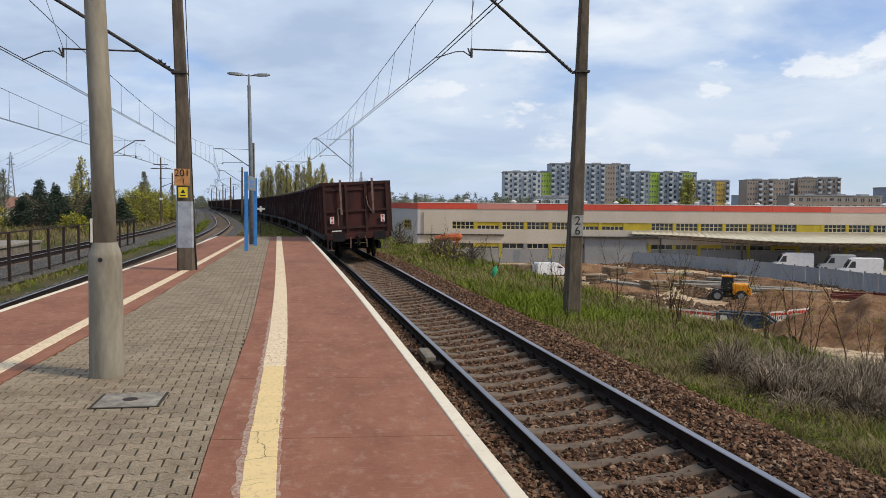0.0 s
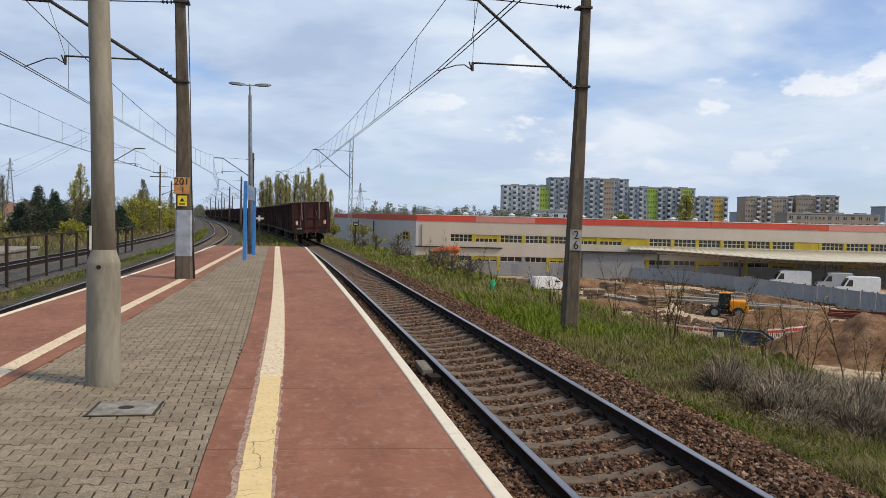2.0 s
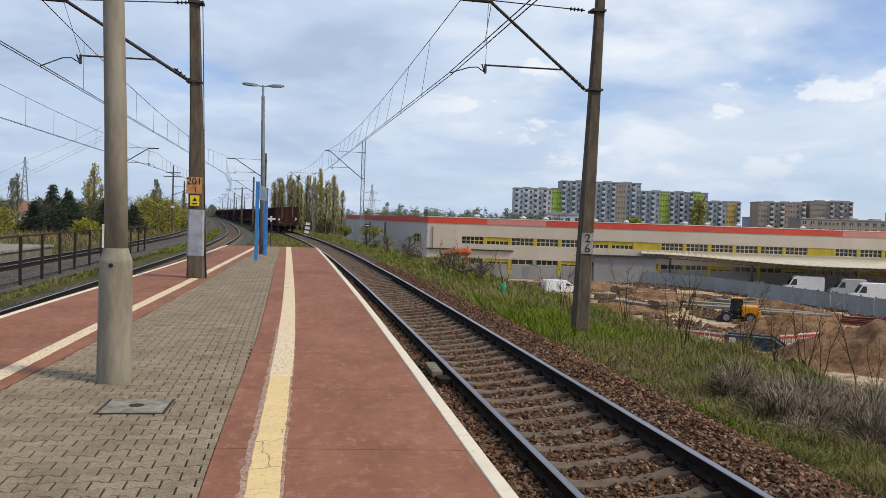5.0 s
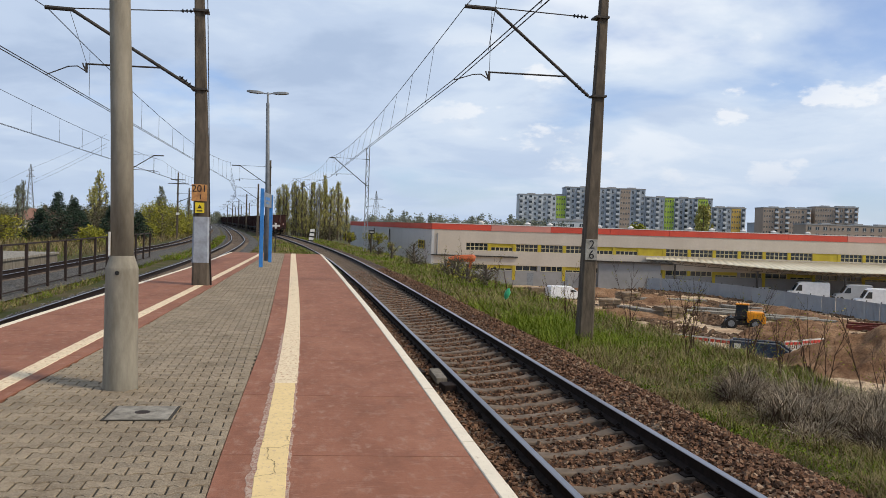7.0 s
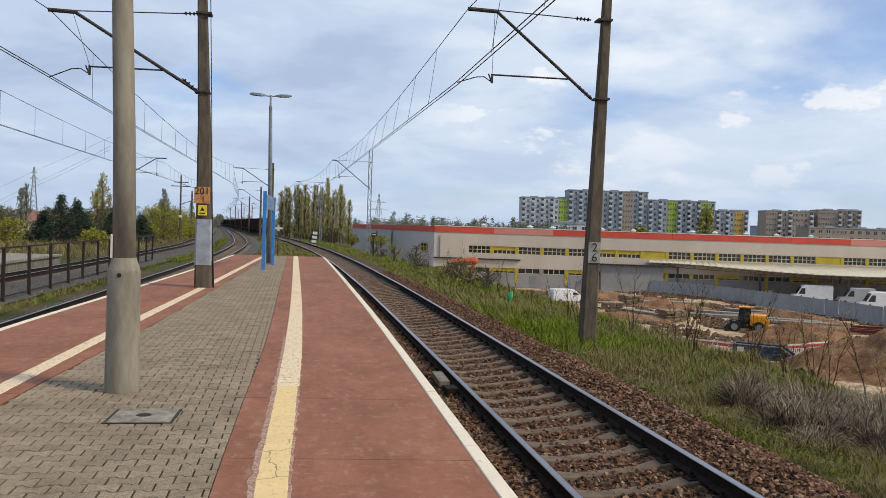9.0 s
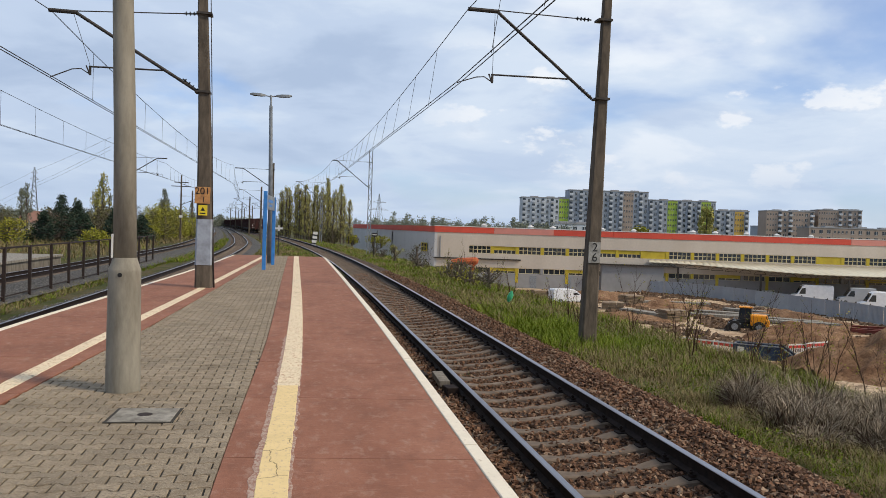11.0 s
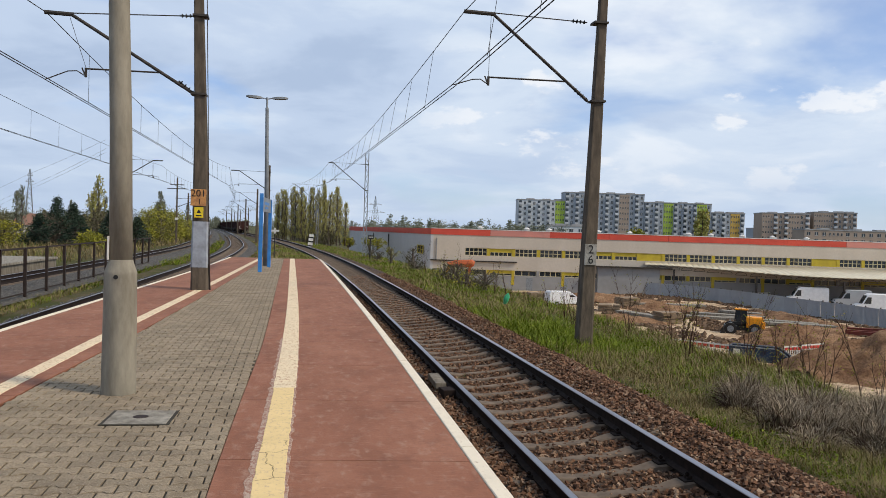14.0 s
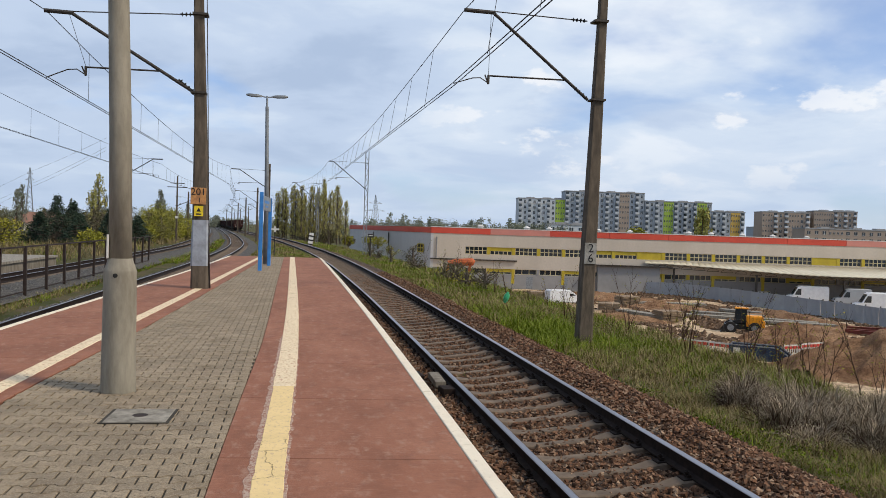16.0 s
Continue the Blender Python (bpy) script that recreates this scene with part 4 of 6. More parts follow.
# ---- freight train of open high-sided wagons ----
WL = 14.04
def wagon(name, paint, label, tail):
    t = thing(name, label, "freight wagon", group="train of open wagons")
    hw, y0, y1, zb, zt = 1.45, -6.25, 6.25, 1.12, 3.28
    # side walls, floor and load
    for s in (-1, 1):
        part("side_wall", MB().box(s * hw, 0, (zb + zt) / 2, 0.05, y1 - y0, zt - zb), paint, t)
        part("top_rail", MB().box(s * (hw + 0.02), 0, zt, 0.13, y1 - y0 + 0.1, 0.12), "wagon_rib", t, bevel=0.02)
        part("sole_bar", MB().box(s * (hw - 0.05), 0, zb - 0.10, 0.14, y1 - y0 + 0.3, 0.26), "under", t)
        for i in range(10):
            y = y0 + 0.06 + (y1 - y0 - 0.12) * i / 9
            part("side_post", MB().box(s * (hw + 0.055), y, (zb + zt) / 2, 0.09, 0.13, zt - zb), "wagon_rib", t)
        for i in (1, 3, 5, 7):
            y = y0 + 0.06 + (y1 - y0 - 0.12) * (i + 0.5) / 9
            part("side_door", MB().box(s * (hw + 0.03), y, zb + 0.75, 0.03, 1.15, 1.25), paint, t)
    part("floor", MB().box(0, 0, zb, 2 * hw, y1 - y0, 0.1), "under", t)
    # ends
    for e in (-1, 1):
        ye = e * 6.25
        part("end_wall", MB().box(0, ye, (zb + zt) / 2, 2 * hw, 0.05, zt - zb), paint, t)
        part("end_top_rail", MB().box(0, ye, zt, 2 * hw + 0.17, 0.16, 0.14), "wagon_rib", t, bevel=0.02)
        part("end_beam", MB().box(0, ye + e * 0.05, zt - 0.26, 2 * hw, 0.07, 0.09), "wagon_rib", t)
        for z, h in ((2.10, 0.09), (1.38, 0.10)):
            part("end_beam", MB().box(0, ye + e * 0.06, z, 2 * hw, 0.09, h), "wagon_rib", t)
        for x in (-1.36, -0.42, 0.42, 1.36):
            part("end_post", MB().box(x, ye + e * 0.065, (zb + zt) / 2, 0.11, 0.10, zt - zb), "wagon_rib", t)
        part("head_stock", MB().box(0, ye + e * 0.1, zb - 0.12, 2.7, 0.16, 0.26), paint, t, bevel=0.015)
        for s in (-1, 1):
            part("buffer", MB().tube([(s * 0.875, ye + e * 0.15, 1.0), (s * 0.875, ye + e * 0.55, 1.0)], [0.14, 0.10], 14).box(s * 0.875, ye + e * 0.66, 1.0, 0.52, 0.07, 0.36), "under", t, "black oblong buffer", bevel=0.0)
        part("coupling", MB().tube([(0, ye + e * 0.15, 1.02), (0, ye + e * 0.40, 0.95), (0, ye + e * 0.42, 0.60)], [0.06, 0.05, 0.045], 8).box(0, ye + e * 0.36, 0.74, 0.14, 0.08, 0.22), "under", t, "hanging screw coupling")
        for s in (-1, 1):
            part("brake_hose", MB().tube([(s * 0.32, ye + e * 0.18, 0.95), (s * 0.34, ye + e * 0.34, 0.8), (s * 0.36, ye + e * 0.30, 0.5)], 0.03, 6), "wagon_bar", t)
            part("foot_step", MB().bar((s * 1.15, ye, 0.95), (s * 1.15, ye, 0.42), 0.04, 0.04).bar((s * 1.30, ye, 0.95), (s * 1.30, ye, 0.42), 0.04, 0.04).box(s * 1.2, ye, 0.42, 0.34, 0.22, 0.03), "wagon_bar", t)
    if tail:
        ye = -6.25
        for x, z0, z1 in ((-0.66, 1.95, 3.45), (0.72, 1.95, 3.48)):
            part("grab_bar", MB().box(x, ye - 0.17, (z0 + z1) / 2, 0.09, 0.06, z1 - z0), "wagon_bar", t, "pale upright grab bar")
        part("hand_rail", MB().tube([(-0.82, ye - 0.12, 1.45), (-0.82, ye - 0.22, 1.5), (-0.82, ye - 0.22, 2.2), (-0.68, ye - 0.2, 2.25)], 0.02, 6), "wagon_bar", t)
        for x in (-1.08, 1.12):
            part("tail_board", MB().box(x, ye - 0.13, 1.72, 0.18, 0.02, 0.31), "white", t, "white tail board with red triangles", bevel=0.006)
            tri = MB()
            for a in (-1, 1):
                tri.add([(x - 0.06, ye - 0.142, 1.72 + a * 0.13), (x + 0.06, ye - 0.142, 1.72 + a * 0.13), (x, ye - 0.142, 1.72)], [(0, 1, 2)])
            part("tail_mark", tri, "barrier_red", t)
        part("chalk_panel", MB().box(-0.9, ye - 0.115, 1.25, 0.42, 0.01, 0.05), "white", t, "faint lettering bar")
        part("hook", MB().tube([(0.68, ye - 0.15, 2.2), (0.74, ye - 0.24, 2.05), (0.70, ye - 0.2, 1.98), (0.60, ye - 0.2, 2.12), (0.5, ye - 0.16, 2.3), (0.44, ye - 0.14, 2.7)], 0.02, 6), "wagon_bar", t)
    # two bogies with wheelsets
    for b in (-4.5, 4.5):
        bg = part("bogie", MB().box(-0.98, b, 0.62, 0.12, 2.4, 0.22).box(0.98, b, 0.62, 0.12, 2.4, 0.22).box(0, b, 0.72, 2.0, 0.5, 0.2), "under", t, "black cast bogie", bevel=0.02)
        for a in (-0.9, 0.9):
            ws = part("wheelset", MB().tube([(-0.85, b + a, 0.46), (0.85, b + a, 0.46)], 0.08, 10), "under", bg)
            for s in (-1, 1):
                part("wheel", MB().tube([(s * 0.68, b + a, 0.46), (s * 0.70, b + a, 0.46), (s * 0.715, b + a, 0.46), (s * 0.81, b + a, 0.46)], [0.30, 0.49, 0.462, 0.455], 24), "rust", bg, "worn steel wheel")
            for s in (-1, 1):
                part("axle_box", MB().box(s * 1.0, b + a, 0.5, 0.22, 0.34, 0.3), "under", bg, bevel=0.03)
    return t


tail = wagon("open_wagon", "wagon", "last wagon, red-brown open wagon with white tail boards", True)
plain = wagon("open_wagon", "wagon", "weathered red-brown steel open freight wagon", False)
grey = wagon("open_wagon", "wagon_grey", "dull grey-brown steel open freight wagon", False)
WAGONS = [tail, grey, plain]
for i in range(3, 26):
    WAGONS.append(copy_thing(grey if i % 3 != 0 else plain, Matrix()))

ARC_Y = [10 + 2.0 * i for i in range(420)]
ARC_S = [0.0]
for a, b in zip(ARC_Y, ARC_Y[1:]):
    ARC_S.append(ARC_S[-1] + math.hypot(b - a, spline(TRACK_A, b) - spline(TRACK_A, a)))


def y_at(s):
    return float(np.interp(s, ARC_S, ARC_Y))


# where the train's last buffers are, as y along the track
TAIL_Y = [(0, 35.0), (1.5, 58.0), (3.5, 88.0), (7.0, 141.0), (11.5, 208.0), (16.0, 276.0)]


BODY_TILT = radians(3.3)


def motions():
    times = [0.5 * i for i in range(33)]
    for n, w in enumerate(WAGONS):
        rows = []
        for t in times:
            s0 = float(np.interp(spline(TAIL_Y, t), ARC_Y, ARC_S)) + 0.75 + 6.27 + n * WL
            pa, pb = (rail_frame(TRACK_A, y_at(s0 + d)) for d in (-4.5, 4.5))
            a, b = pa.translation, pb.translation
            mid = (a + b) / 2
            turn = Matrix.Rotation(-math.atan2(b.x - a.x, b.y - a.y), 4, "Z") @ Matrix.Rotation(-BODY_TILT, 4, "Y") @ Matrix.Translation((0.05, 0, 0))
            rows.append((t, Matrix.Translation(mid) @ turn))
        walk(w, rows)


# ---- left side: fence, low platform, grass ----
fence = thing("fence", "rusty brown steel railing fence between the tracks", "fence")
post_me = MB().box(0, 0, 0.0, 0.095, 0.095, 1.66).mesh("fence_post", "iron", bevel=0.008)
FENCE_Y = [21.9 + 2.42 * i for i in range(14)]
for y in FENCE_Y:
    p = part("fence_post", post_me, None, fence)
    p.matrix_world = pose(-8.65 + random.uniform(-0.03, 0.03), y, -0.2, random.uniform(-1, 1), random.uniform(-1, 1), 0)
for a, b in zip(FENCE_Y, FENCE_Y[1:]):
    part("top_rail", MB().bar((-8.65, a + 0.01, 0.60), (-8.65, b - 0.01, 0.60), 0.05, 0.055), "iron", fence)
    part("bottom_rail", MB().bar((-8.65, a + 0.03, -0.88), (-8.65, b - 0.03, -0.88), 0.03, 0.04), "iron", fence)

low = thing("low_platform", "low grey concrete platform across the tracks", "platform", kind="structure")
part("platform_core", MB().span(-19.0, -13.15, -16, 50, -1.5, -0.62), "platform_side", low)
part("platform_top", MB().span(-18.9, -13.45, -16, 49.9, -0.615, -0.56), "manhole", low)
part("platform_edge", MB().span(-13.44, -13.05, -16, 50, -0.66, -0.55), "manhole", low)

# ---- building site ----
EX, EY = Vector((0.9836, -0.1805, 0)), Vector((0.1805, 0.9836, 0))
WH = Matrix.Translation((23.5, 138.1, 0)) @ Matrix.Rotation(-math.atan2(0.1805, 0.9836), 4, "Z")
wh = thing("warehouse", "long cream warehouse with red roof band and yellow-framed windows", "warehouse", WH)
ZT, L = 2.05, 132.0


def wall(name, x0, x1, z0, z1, mat, y0=0.0, y1=0.4, label=""):
    return part(name, MB().span(x0, x1, y0, y1, z0, z1), mat, wh, label)


wall("front_wall", 0, L, -1.08, 1.07, "facade")
wall("front_wall", 0, L, -4.74, -2.36, "facade", 0.003, 0.4)
wall("front_wall", 0, 5.9, -2.36, -1.08, "facade", 0.002, 0.4)
wall("front_plinth", 0, L, Z_SITE - 0.8, -5.62, "plinth", 0.005, 0.4)
wall("ledge", -0.1, 14.8, -3.42, -3.22, "steel_dark", -0.35, 0.0)
for i in range(13):
    wall("roof_band", i * 10.15 + 0.02, i * 10.15 + 10.13, 1.05, ZT, "stripe_pale" if i in (1, 7) else "stripe", -0.08, 0.3)
wall("roof_edge", -0.1, L, ZT, ZT + 0.12, "white", -0.12, 0.3)
# windows: one bay every 4.28 metres
BAY = 4.28
full_yellow = (0, 7, 14, 21, 22)


def window(u, w, z0, z1, cols, rows, yellow_top=0.0):
    win = part("window", MB().box(u, 0.30, (z0 + z1) / 2, w, 0.04, z1 - z0), "glass", wh, "dark strip window with cream bars")
    fr = MB()
    for i in range(cols + 1):
        fr.box(u - w / 2 + w * i / cols, 0.22, (z0 + z1) / 2, 0.11, 0.12, z1 - z0)
    for j in range(rows + 1):
        fr.box(u, 0.215, z0 + (z1 - z0) * j / rows, w, 0.11, 0.09)
    part("window_frame", fr, "frame_cream", win)
    if yellow_top:
        part("panel", MB().box(u, 0.17, z1 - yellow_top / 2, w, 0.06, yellow_top), "yellow_panel", win)


for i in range(30):
    u0 = 5.9 + i * BAY
    wall("pier", u0 + BAY - 0.55, u0 + BAY, -2.36, -1.08, "yellow_panel", 0.04, 0.4)
    wall("window_back", u0, u0 + BAY - 0.55, -2.36, -1.08, "black", 0.33, 0.4)
    if i in full_yellow[1:]:
        wall("yellow_infill", u0, u0 + BAY - 0.55, -2.36, -1.08, "yellow_panel", 0.10, 0.32)
    else:
        window(u0 + (BAY - 0.55) / 2, BAY - 0.57, -2.34, -1.10, 5, 2, 0.62 if i in (1, 5, 6) else 0)
    wall("lower_back", u0 - (5.9 if i == 0 else 0), u0 + BAY, -5.62, -4.74, "plinth", 0.33, 0.4)
    wall("lower_pier", u0 + BAY - 0.5, u0 + BAY, -7.2 if i % 2 else -5.62, -4.74, "yellow_panel" if i % 4 != 2 else "plinth", -0.04, 0.33)
    if i % 3 == 1:
        wall("yellow_infill", u0, u0 + BAY - 0.5, -5.28, -4.76, "yellow_panel", 0.14, 0.32)
        window(u0 + (BAY - 0.5) / 2, BAY - 0.6, -5.60, -5.28, 3, 1)
    else:
        window(u0 + (BAY - 0.5) / 2, BAY - 0.6, -5.60, -4.76, 3 + i % 2, 1)
for u in (16.5, 22.5, 26.0, 38.0):
    wall("door", u, u + 1.1, Z_SITE, -5.95, "steel", -0.03, 0.0)
# the long side wall runs back, away from the track
side = MB().add([(0, 0.4, -9), (0, 0.4, 1.07), (-22, 72, 1.07), (-22, 72, -9), (0.4, 0.4, -9), (0.4, 0.4, 1.07), (-21.6, 72, 1.07), (-21.6, 72, -9)], [(0, 1, 2, 3), (7, 6, 5, 4), (0, 4, 5, 1), (3, 2, 6, 7), (1, 5, 6, 2)])
part("side_wall", side, "facade_grey", wh, "long grey side wall")
part("side_corner", MB().span(-0.02, 0.42, -0.01, 0.40, -9, 1.05), "facade_grey", wh)
side = MB().add([(-0.08, 0.3, 1.05), (-0.08, 0.3, 2.05), (-22.1, 72, 2.05), (-22.1, 72, 1.05), (0.3, 0.3, 1.05), (0.3, 0.3, 2.05), (-21.7, 72, 2.05), (-21.7, 72, 1.05)], [(0, 1, 2, 3), (7, 6, 5, 4), (0, 4, 5, 1), (3, 2, 6, 7), (1, 5, 6, 2)])
part("side_band", side, "stripe", wh)
part("roof", MB().add([(0.2, 0.2, 1.95), (L, 0.2, 1.95), (L - 22, 72, 1.95), (-21.8, 72, 1.95), (0.2, 0.2, 1.7), (L, 0.2, 1.7), (L - 22, 72, 1.7), (-21.8, 72, 1.7)], [(0, 1, 2, 3), (7, 6, 5, 4), (0, 4, 5, 1), (2, 6, 7, 3), (1, 5, 6, 2), (0, 3, 7, 4)]), "roof_grey", wh, "flat grey roof")
for v in (30, 44):
    part("side_pipe", MB().box(-22 * v / 71.6 - 0.02, v, -1.6, 0.12, 0.5, 4.6), "steel_dark", wh)
SIDE = Matrix.Translation((-22 * 6 / 71.6 - 0.03, 6, -1.7)) @ Matrix.Rotation(math.atan2(22, 71.6), 4, "Z")
sw = part("side_window", MB().box(0, 0, 0, 0.10, 3.6, 1.35, SIDE), "glass", wh, "small window with yellow bars in the side wall")
part("window_frame", MB().box(-0.06, 0, 0.70, 0.1, 3.8, 0.14, SIDE).box(-0.06, 0, -0.70, 0.1, 3.8, 0.14, SIDE).box(-0.06, 0, 0, 0.1, 3.6, 0.10, SIDE).box(-0.06, -1.8, 0, 0.1, 0.2, 1.4, SIDE).box(-0.06, 1.8, 0, 0.1, 0.2, 1.4, SIDE).box(-0.06, 0, 0, 0.1, 0.14, 1.3, SIDE), "yellow_panel", sw)
part("corner_pipe", MB().tube([(1.0, -0.12, -3.2), (1.0, -0.12, 0.4)], 0.11, 8), "plinth", wh, "grey downpipe near the corner")
for i in range(16):
    u = 8 + i * 7.3 + random.uniform(-2, 2)
    part("roof_vent", MB().tube([(u, 3 + i % 5 * 4, 1.9), (u, 3 + i % 5 * 4, 2.45)], [0.45, 0.5], 8).tube([(u, 3 + i % 5 * 4, 2.45), (u, 3 + i % 5 * 4, 2.75)], [0.65, 0.15], 8), "white", wh, "pale roof vent")
# dark unit by the canopy and the arched canopy over the loading bays
part("dark_unit", MB().span(28.5, 39, -1.2, 0.0, Z_SITE, -3.62), "plinth", wh, "grey loading unit")
part("unit_roof", MB().span(28.0, 41, -1.8, 0.0, -3.62, -3.42), "steel_dark", wh)
can = thing("loading_canopy", "long pale canopy of small arched roof sheets on dark posts", "canopy", WH)
for i in range(96):
    u0 = 36.6 + i * 1.0
    reach = -0.9 - 10.5 * ease(40, 66, u0)
    z_eave = -3.0 - 0.78 * ease(37, 62, u0)
    mb = MB()
    n = 7
    for v, zc in ((-0.15, -2.62), (reach, z_eave)):
        for j in range(n):
            a = math.pi * j / (n - 1)
            mb.v.append((u0 + 0.5 - 0.495 * math.cos(a), v, zc + 0.10 * math.sin(a)))
        for j in range(n):
            a = math.pi * j / (n - 1)
            mb.v.append((u0 + 0.5 - 0.47 * math.cos(a), v, zc - 0.07 + 0.09 * math.sin(a)))
    mb.f = [(j, j + 1, 2 * n + j + 1, 2 * n + j) for j in range(n - 1)] + [(n + j, 3 * n + j, 3 * n + j + 1, n + j + 1) for j in range(n - 1)]
    mb.f += [(2 * n + j, 2 * n + j + 1, 3 * n + j + 1, 3 * n + j) for j in range(n - 1)] + [(j, n + j, n + j + 1, j + 1) for j in range(n - 1)]
    part("canopy_sheet", mb, "canopy", can, smooth=True)
    zt_ = z_eave - 0.15
    if i % 2 == 0:
        part("canopy_truss", MB().bar((u0, reach + 0.2, zt_ - 0.5), (u0 + 1.98, reach + 0.2, zt_ - 0.5), 0.07, 0.07).tube([(u0 + 1.0 - 0.97 * math.cos(math.pi * q / 6), reach + 0.2, zt_ - 0.5 + 0.5 * math.sin(math.pi * q / 6)) for q in range(7)], 0.035, 5), "steel_dark", can)
    if i % 12 == 5:
        part("canopy_post", MB().span(u0 - 0.12, u0 + 0.12, reach + 0.3, reach + 0.55, Z_SITE - 0.3, zt_ - 0.4), "steel_dark", can)

# hoarding: sheets between the site and the yard
HO = [(129.5, 59.5), (126.0, 63.3), (121.0, 65.3), (115.0, 66.6), (108.0, 67.6), (98.0, 68.4), (90.0, 69.3), (60.0, 71.0)]
hoard = thing("site_hoarding", "grey sheet-metal hoarding round the building site", "hoarding")
y = 129.0
pts = sorted([(a, b) for a, b in HO])
i = 0
sheet = MB()
prof = []
for j in range(12):
    y0 = -1.18 + j * 0.1967
    prof += [(-0.02, y0), (-0.02, y0 + 0.11), (-0.055, y0 + 0.13), (-0.055, y0 + 0.175)]
prof.append((-0.02, 1.18))
for z in (0.0, 2.3):
    sheet.v += [(x, y, z) for x, y in prof] + [(x + 0.03, y, z) for x, y in prof]
q = len(prof)
sheet.f = [(j, j + 1, 2 * q + j + 1, 2 * q + j) for j in range(q - 1)] + [(q + j, 3 * q + j, 3 * q + j + 1, q + j + 1) for j in range(q - 1)]
sheet.f += [(2 * q + j, 2 * q + j + 1, 3 * q + j + 1, 3 * q + j) for j in range(q - 1)] + [(0, 2 * q, 3 * q, q), (q - 1, 2 * q - 1, 4 * q - 1, 3 * q - 1)]
sheet_me = sheet.mesh("hoarding_sheet", "hoarding")
hpost_me = MB().box(0, 0, 1.2, 0.1, 0.1, 2.5).mesh("hoarding_post", "steel_dark")
while y > 56:
    x = spline(pts, y)
    d = math.atan2(spline(pts, y + 1) - spline(pts, y - 1), 2.0)
    ob = part("hoarding_sheet", sheet_me, None, hoard)
    ob.matrix_world = pose(x, y, Z_SITE - 0.1 + 0.05 * hum(x, y, 0.3), random.uniform(-0.6, 0.6), random.uniform(-1, 1), -math.degrees(d))
    ob = part("hoarding_post", hpost_me, None, hoard)
    ob.matrix_world = pose(x + 0.1, y + 1.2 * math.cos(d), Z_SITE - 0.1)
    y -= 2.42 * math.cos(d)
    i += 1


def wheel(parent, x, y, z, r, w):
    t = part("tyre", MB().tube([(x - w / 2, y, z), (x - w / 2 + 0.03, y, z), (x + w / 2 - 0.03, y, z), (x + w / 2, y, z)], [r * 0.72, r, r, r * 0.72], 20), "tyre", parent, smooth=False)
    part("rim", MB().tube([(x - w / 2 - 0.01, y, z), (x + w / 2 + 0.01, y, z)], r * 0.55, 14), "steel", t)


def van(m, label, w=2.0, length=5.6, h=2.5, mat="van", cargo=True):
    """A panel van: bonnet, raked screen, box body; nose towards -y."""
    t = thing("van", label, "van", m, group="parked vans")
    nose = [(-length / 2, 0.35), (-length / 2 - 0.02, 0.75), (-length / 2 + 0.25, 1.05), (-length / 2 + 1.0, 1.22), (-length / 2 + 1.75, h - 0.25), (-length / 2 + 2.2, h - 0.02), (length / 2 - 0.15, h), (length / 2, h - 0.2), (length / 2, 0.35)]
    mb = MB()
    for x, s in ((-w / 2, 0.0), (-w / 2 + 0.10, 0.06), (w / 2 - 0.10, 0.06), (w / 2, 0.0)):
        mb.v += [(x, y, z + (s if z > 1.3 else 0)) for y, z in nose]
    n = len(nose)
    mb.f = [(i * n + j, i * n + (j + 1) % n, i * n + n + (j + 1) % n, i * n + n + j) for i in range(3) for j in range(n)] + [tuple(range(n)), tuple(3 * n + j for j in range(n))[::-1]]
    part("body", mb, mat, t, bevel=0.03)
    y0 = -length / 2
    part("windscreen", MB().add([(-w / 2 + 0.14, y0 + 1.03, 1.30), (w / 2 - 0.14, y0 + 1.03, 1.30), (w / 2 - 0.18, y0 + 1.69, h - 0.24), (-w / 2 + 0.18, y0 + 1.69, h - 0.24)], [(0, 1, 2, 3)]).box(0, y0 + 1.0, 1.30, w - 0.4, 0.03, 0.03), "glass", t)
    for s in (-1, 1):
        part("side_window", MB().add([(s * (w / 2 + 0.012), y0 + 1.25, 1.30), (s * (w / 2 + 0.012), y0 + 2.25, 1.30), (s * (w / 2 + 0.012), y0 + 2.25, h - 0.45), (s * (w / 2 + 0.012), y0 + 1.75, h - 0.45)], [(0, 1, 2, 3)]), "glass", t)
        part("headlight", MB().box(s * (w / 2 - 0.25), y0 + 0.04, 0.92, 0.3, 0.12, 0.2), "glass", t)
        for y in (y0 + 0.95, length / 2 - 1.1):
            wheel(t, s * (w / 2 - 0.08), y, 0.33, 0.33, 0.22)
    part("bumper", MB().box(0, y0 + 0.02, 0.48, w - 0.05, 0.14, 0.28), "black", t, bevel=0.03)
    return t


van(pose(81.5, 118.5, Z_SITE, rz=-112), "white panel van parked behind the hoarding", length=6.4, h=2.7)
van(pose(87.0, 115.0, Z_SITE, rz=-112), "grey-white box van parked behind the hoarding", length=5.4, h=2.6, mat="hoarding")
van(pose(83.6, 105.4, Z_SITE, rz=-112), "white panel van parked behind the hoarding", length=6.0, h=2.7)
van(pose(80.5, 129.5, Z_SITE, rz=-20), "white tipper cab parked near the warehouse", length=4.6, h=2.6)
van(pose(38.0, 110.0, Z_SITE - 0.1, rz=95), "muddy white van parked on the building site", length=5.2, h=2.0)


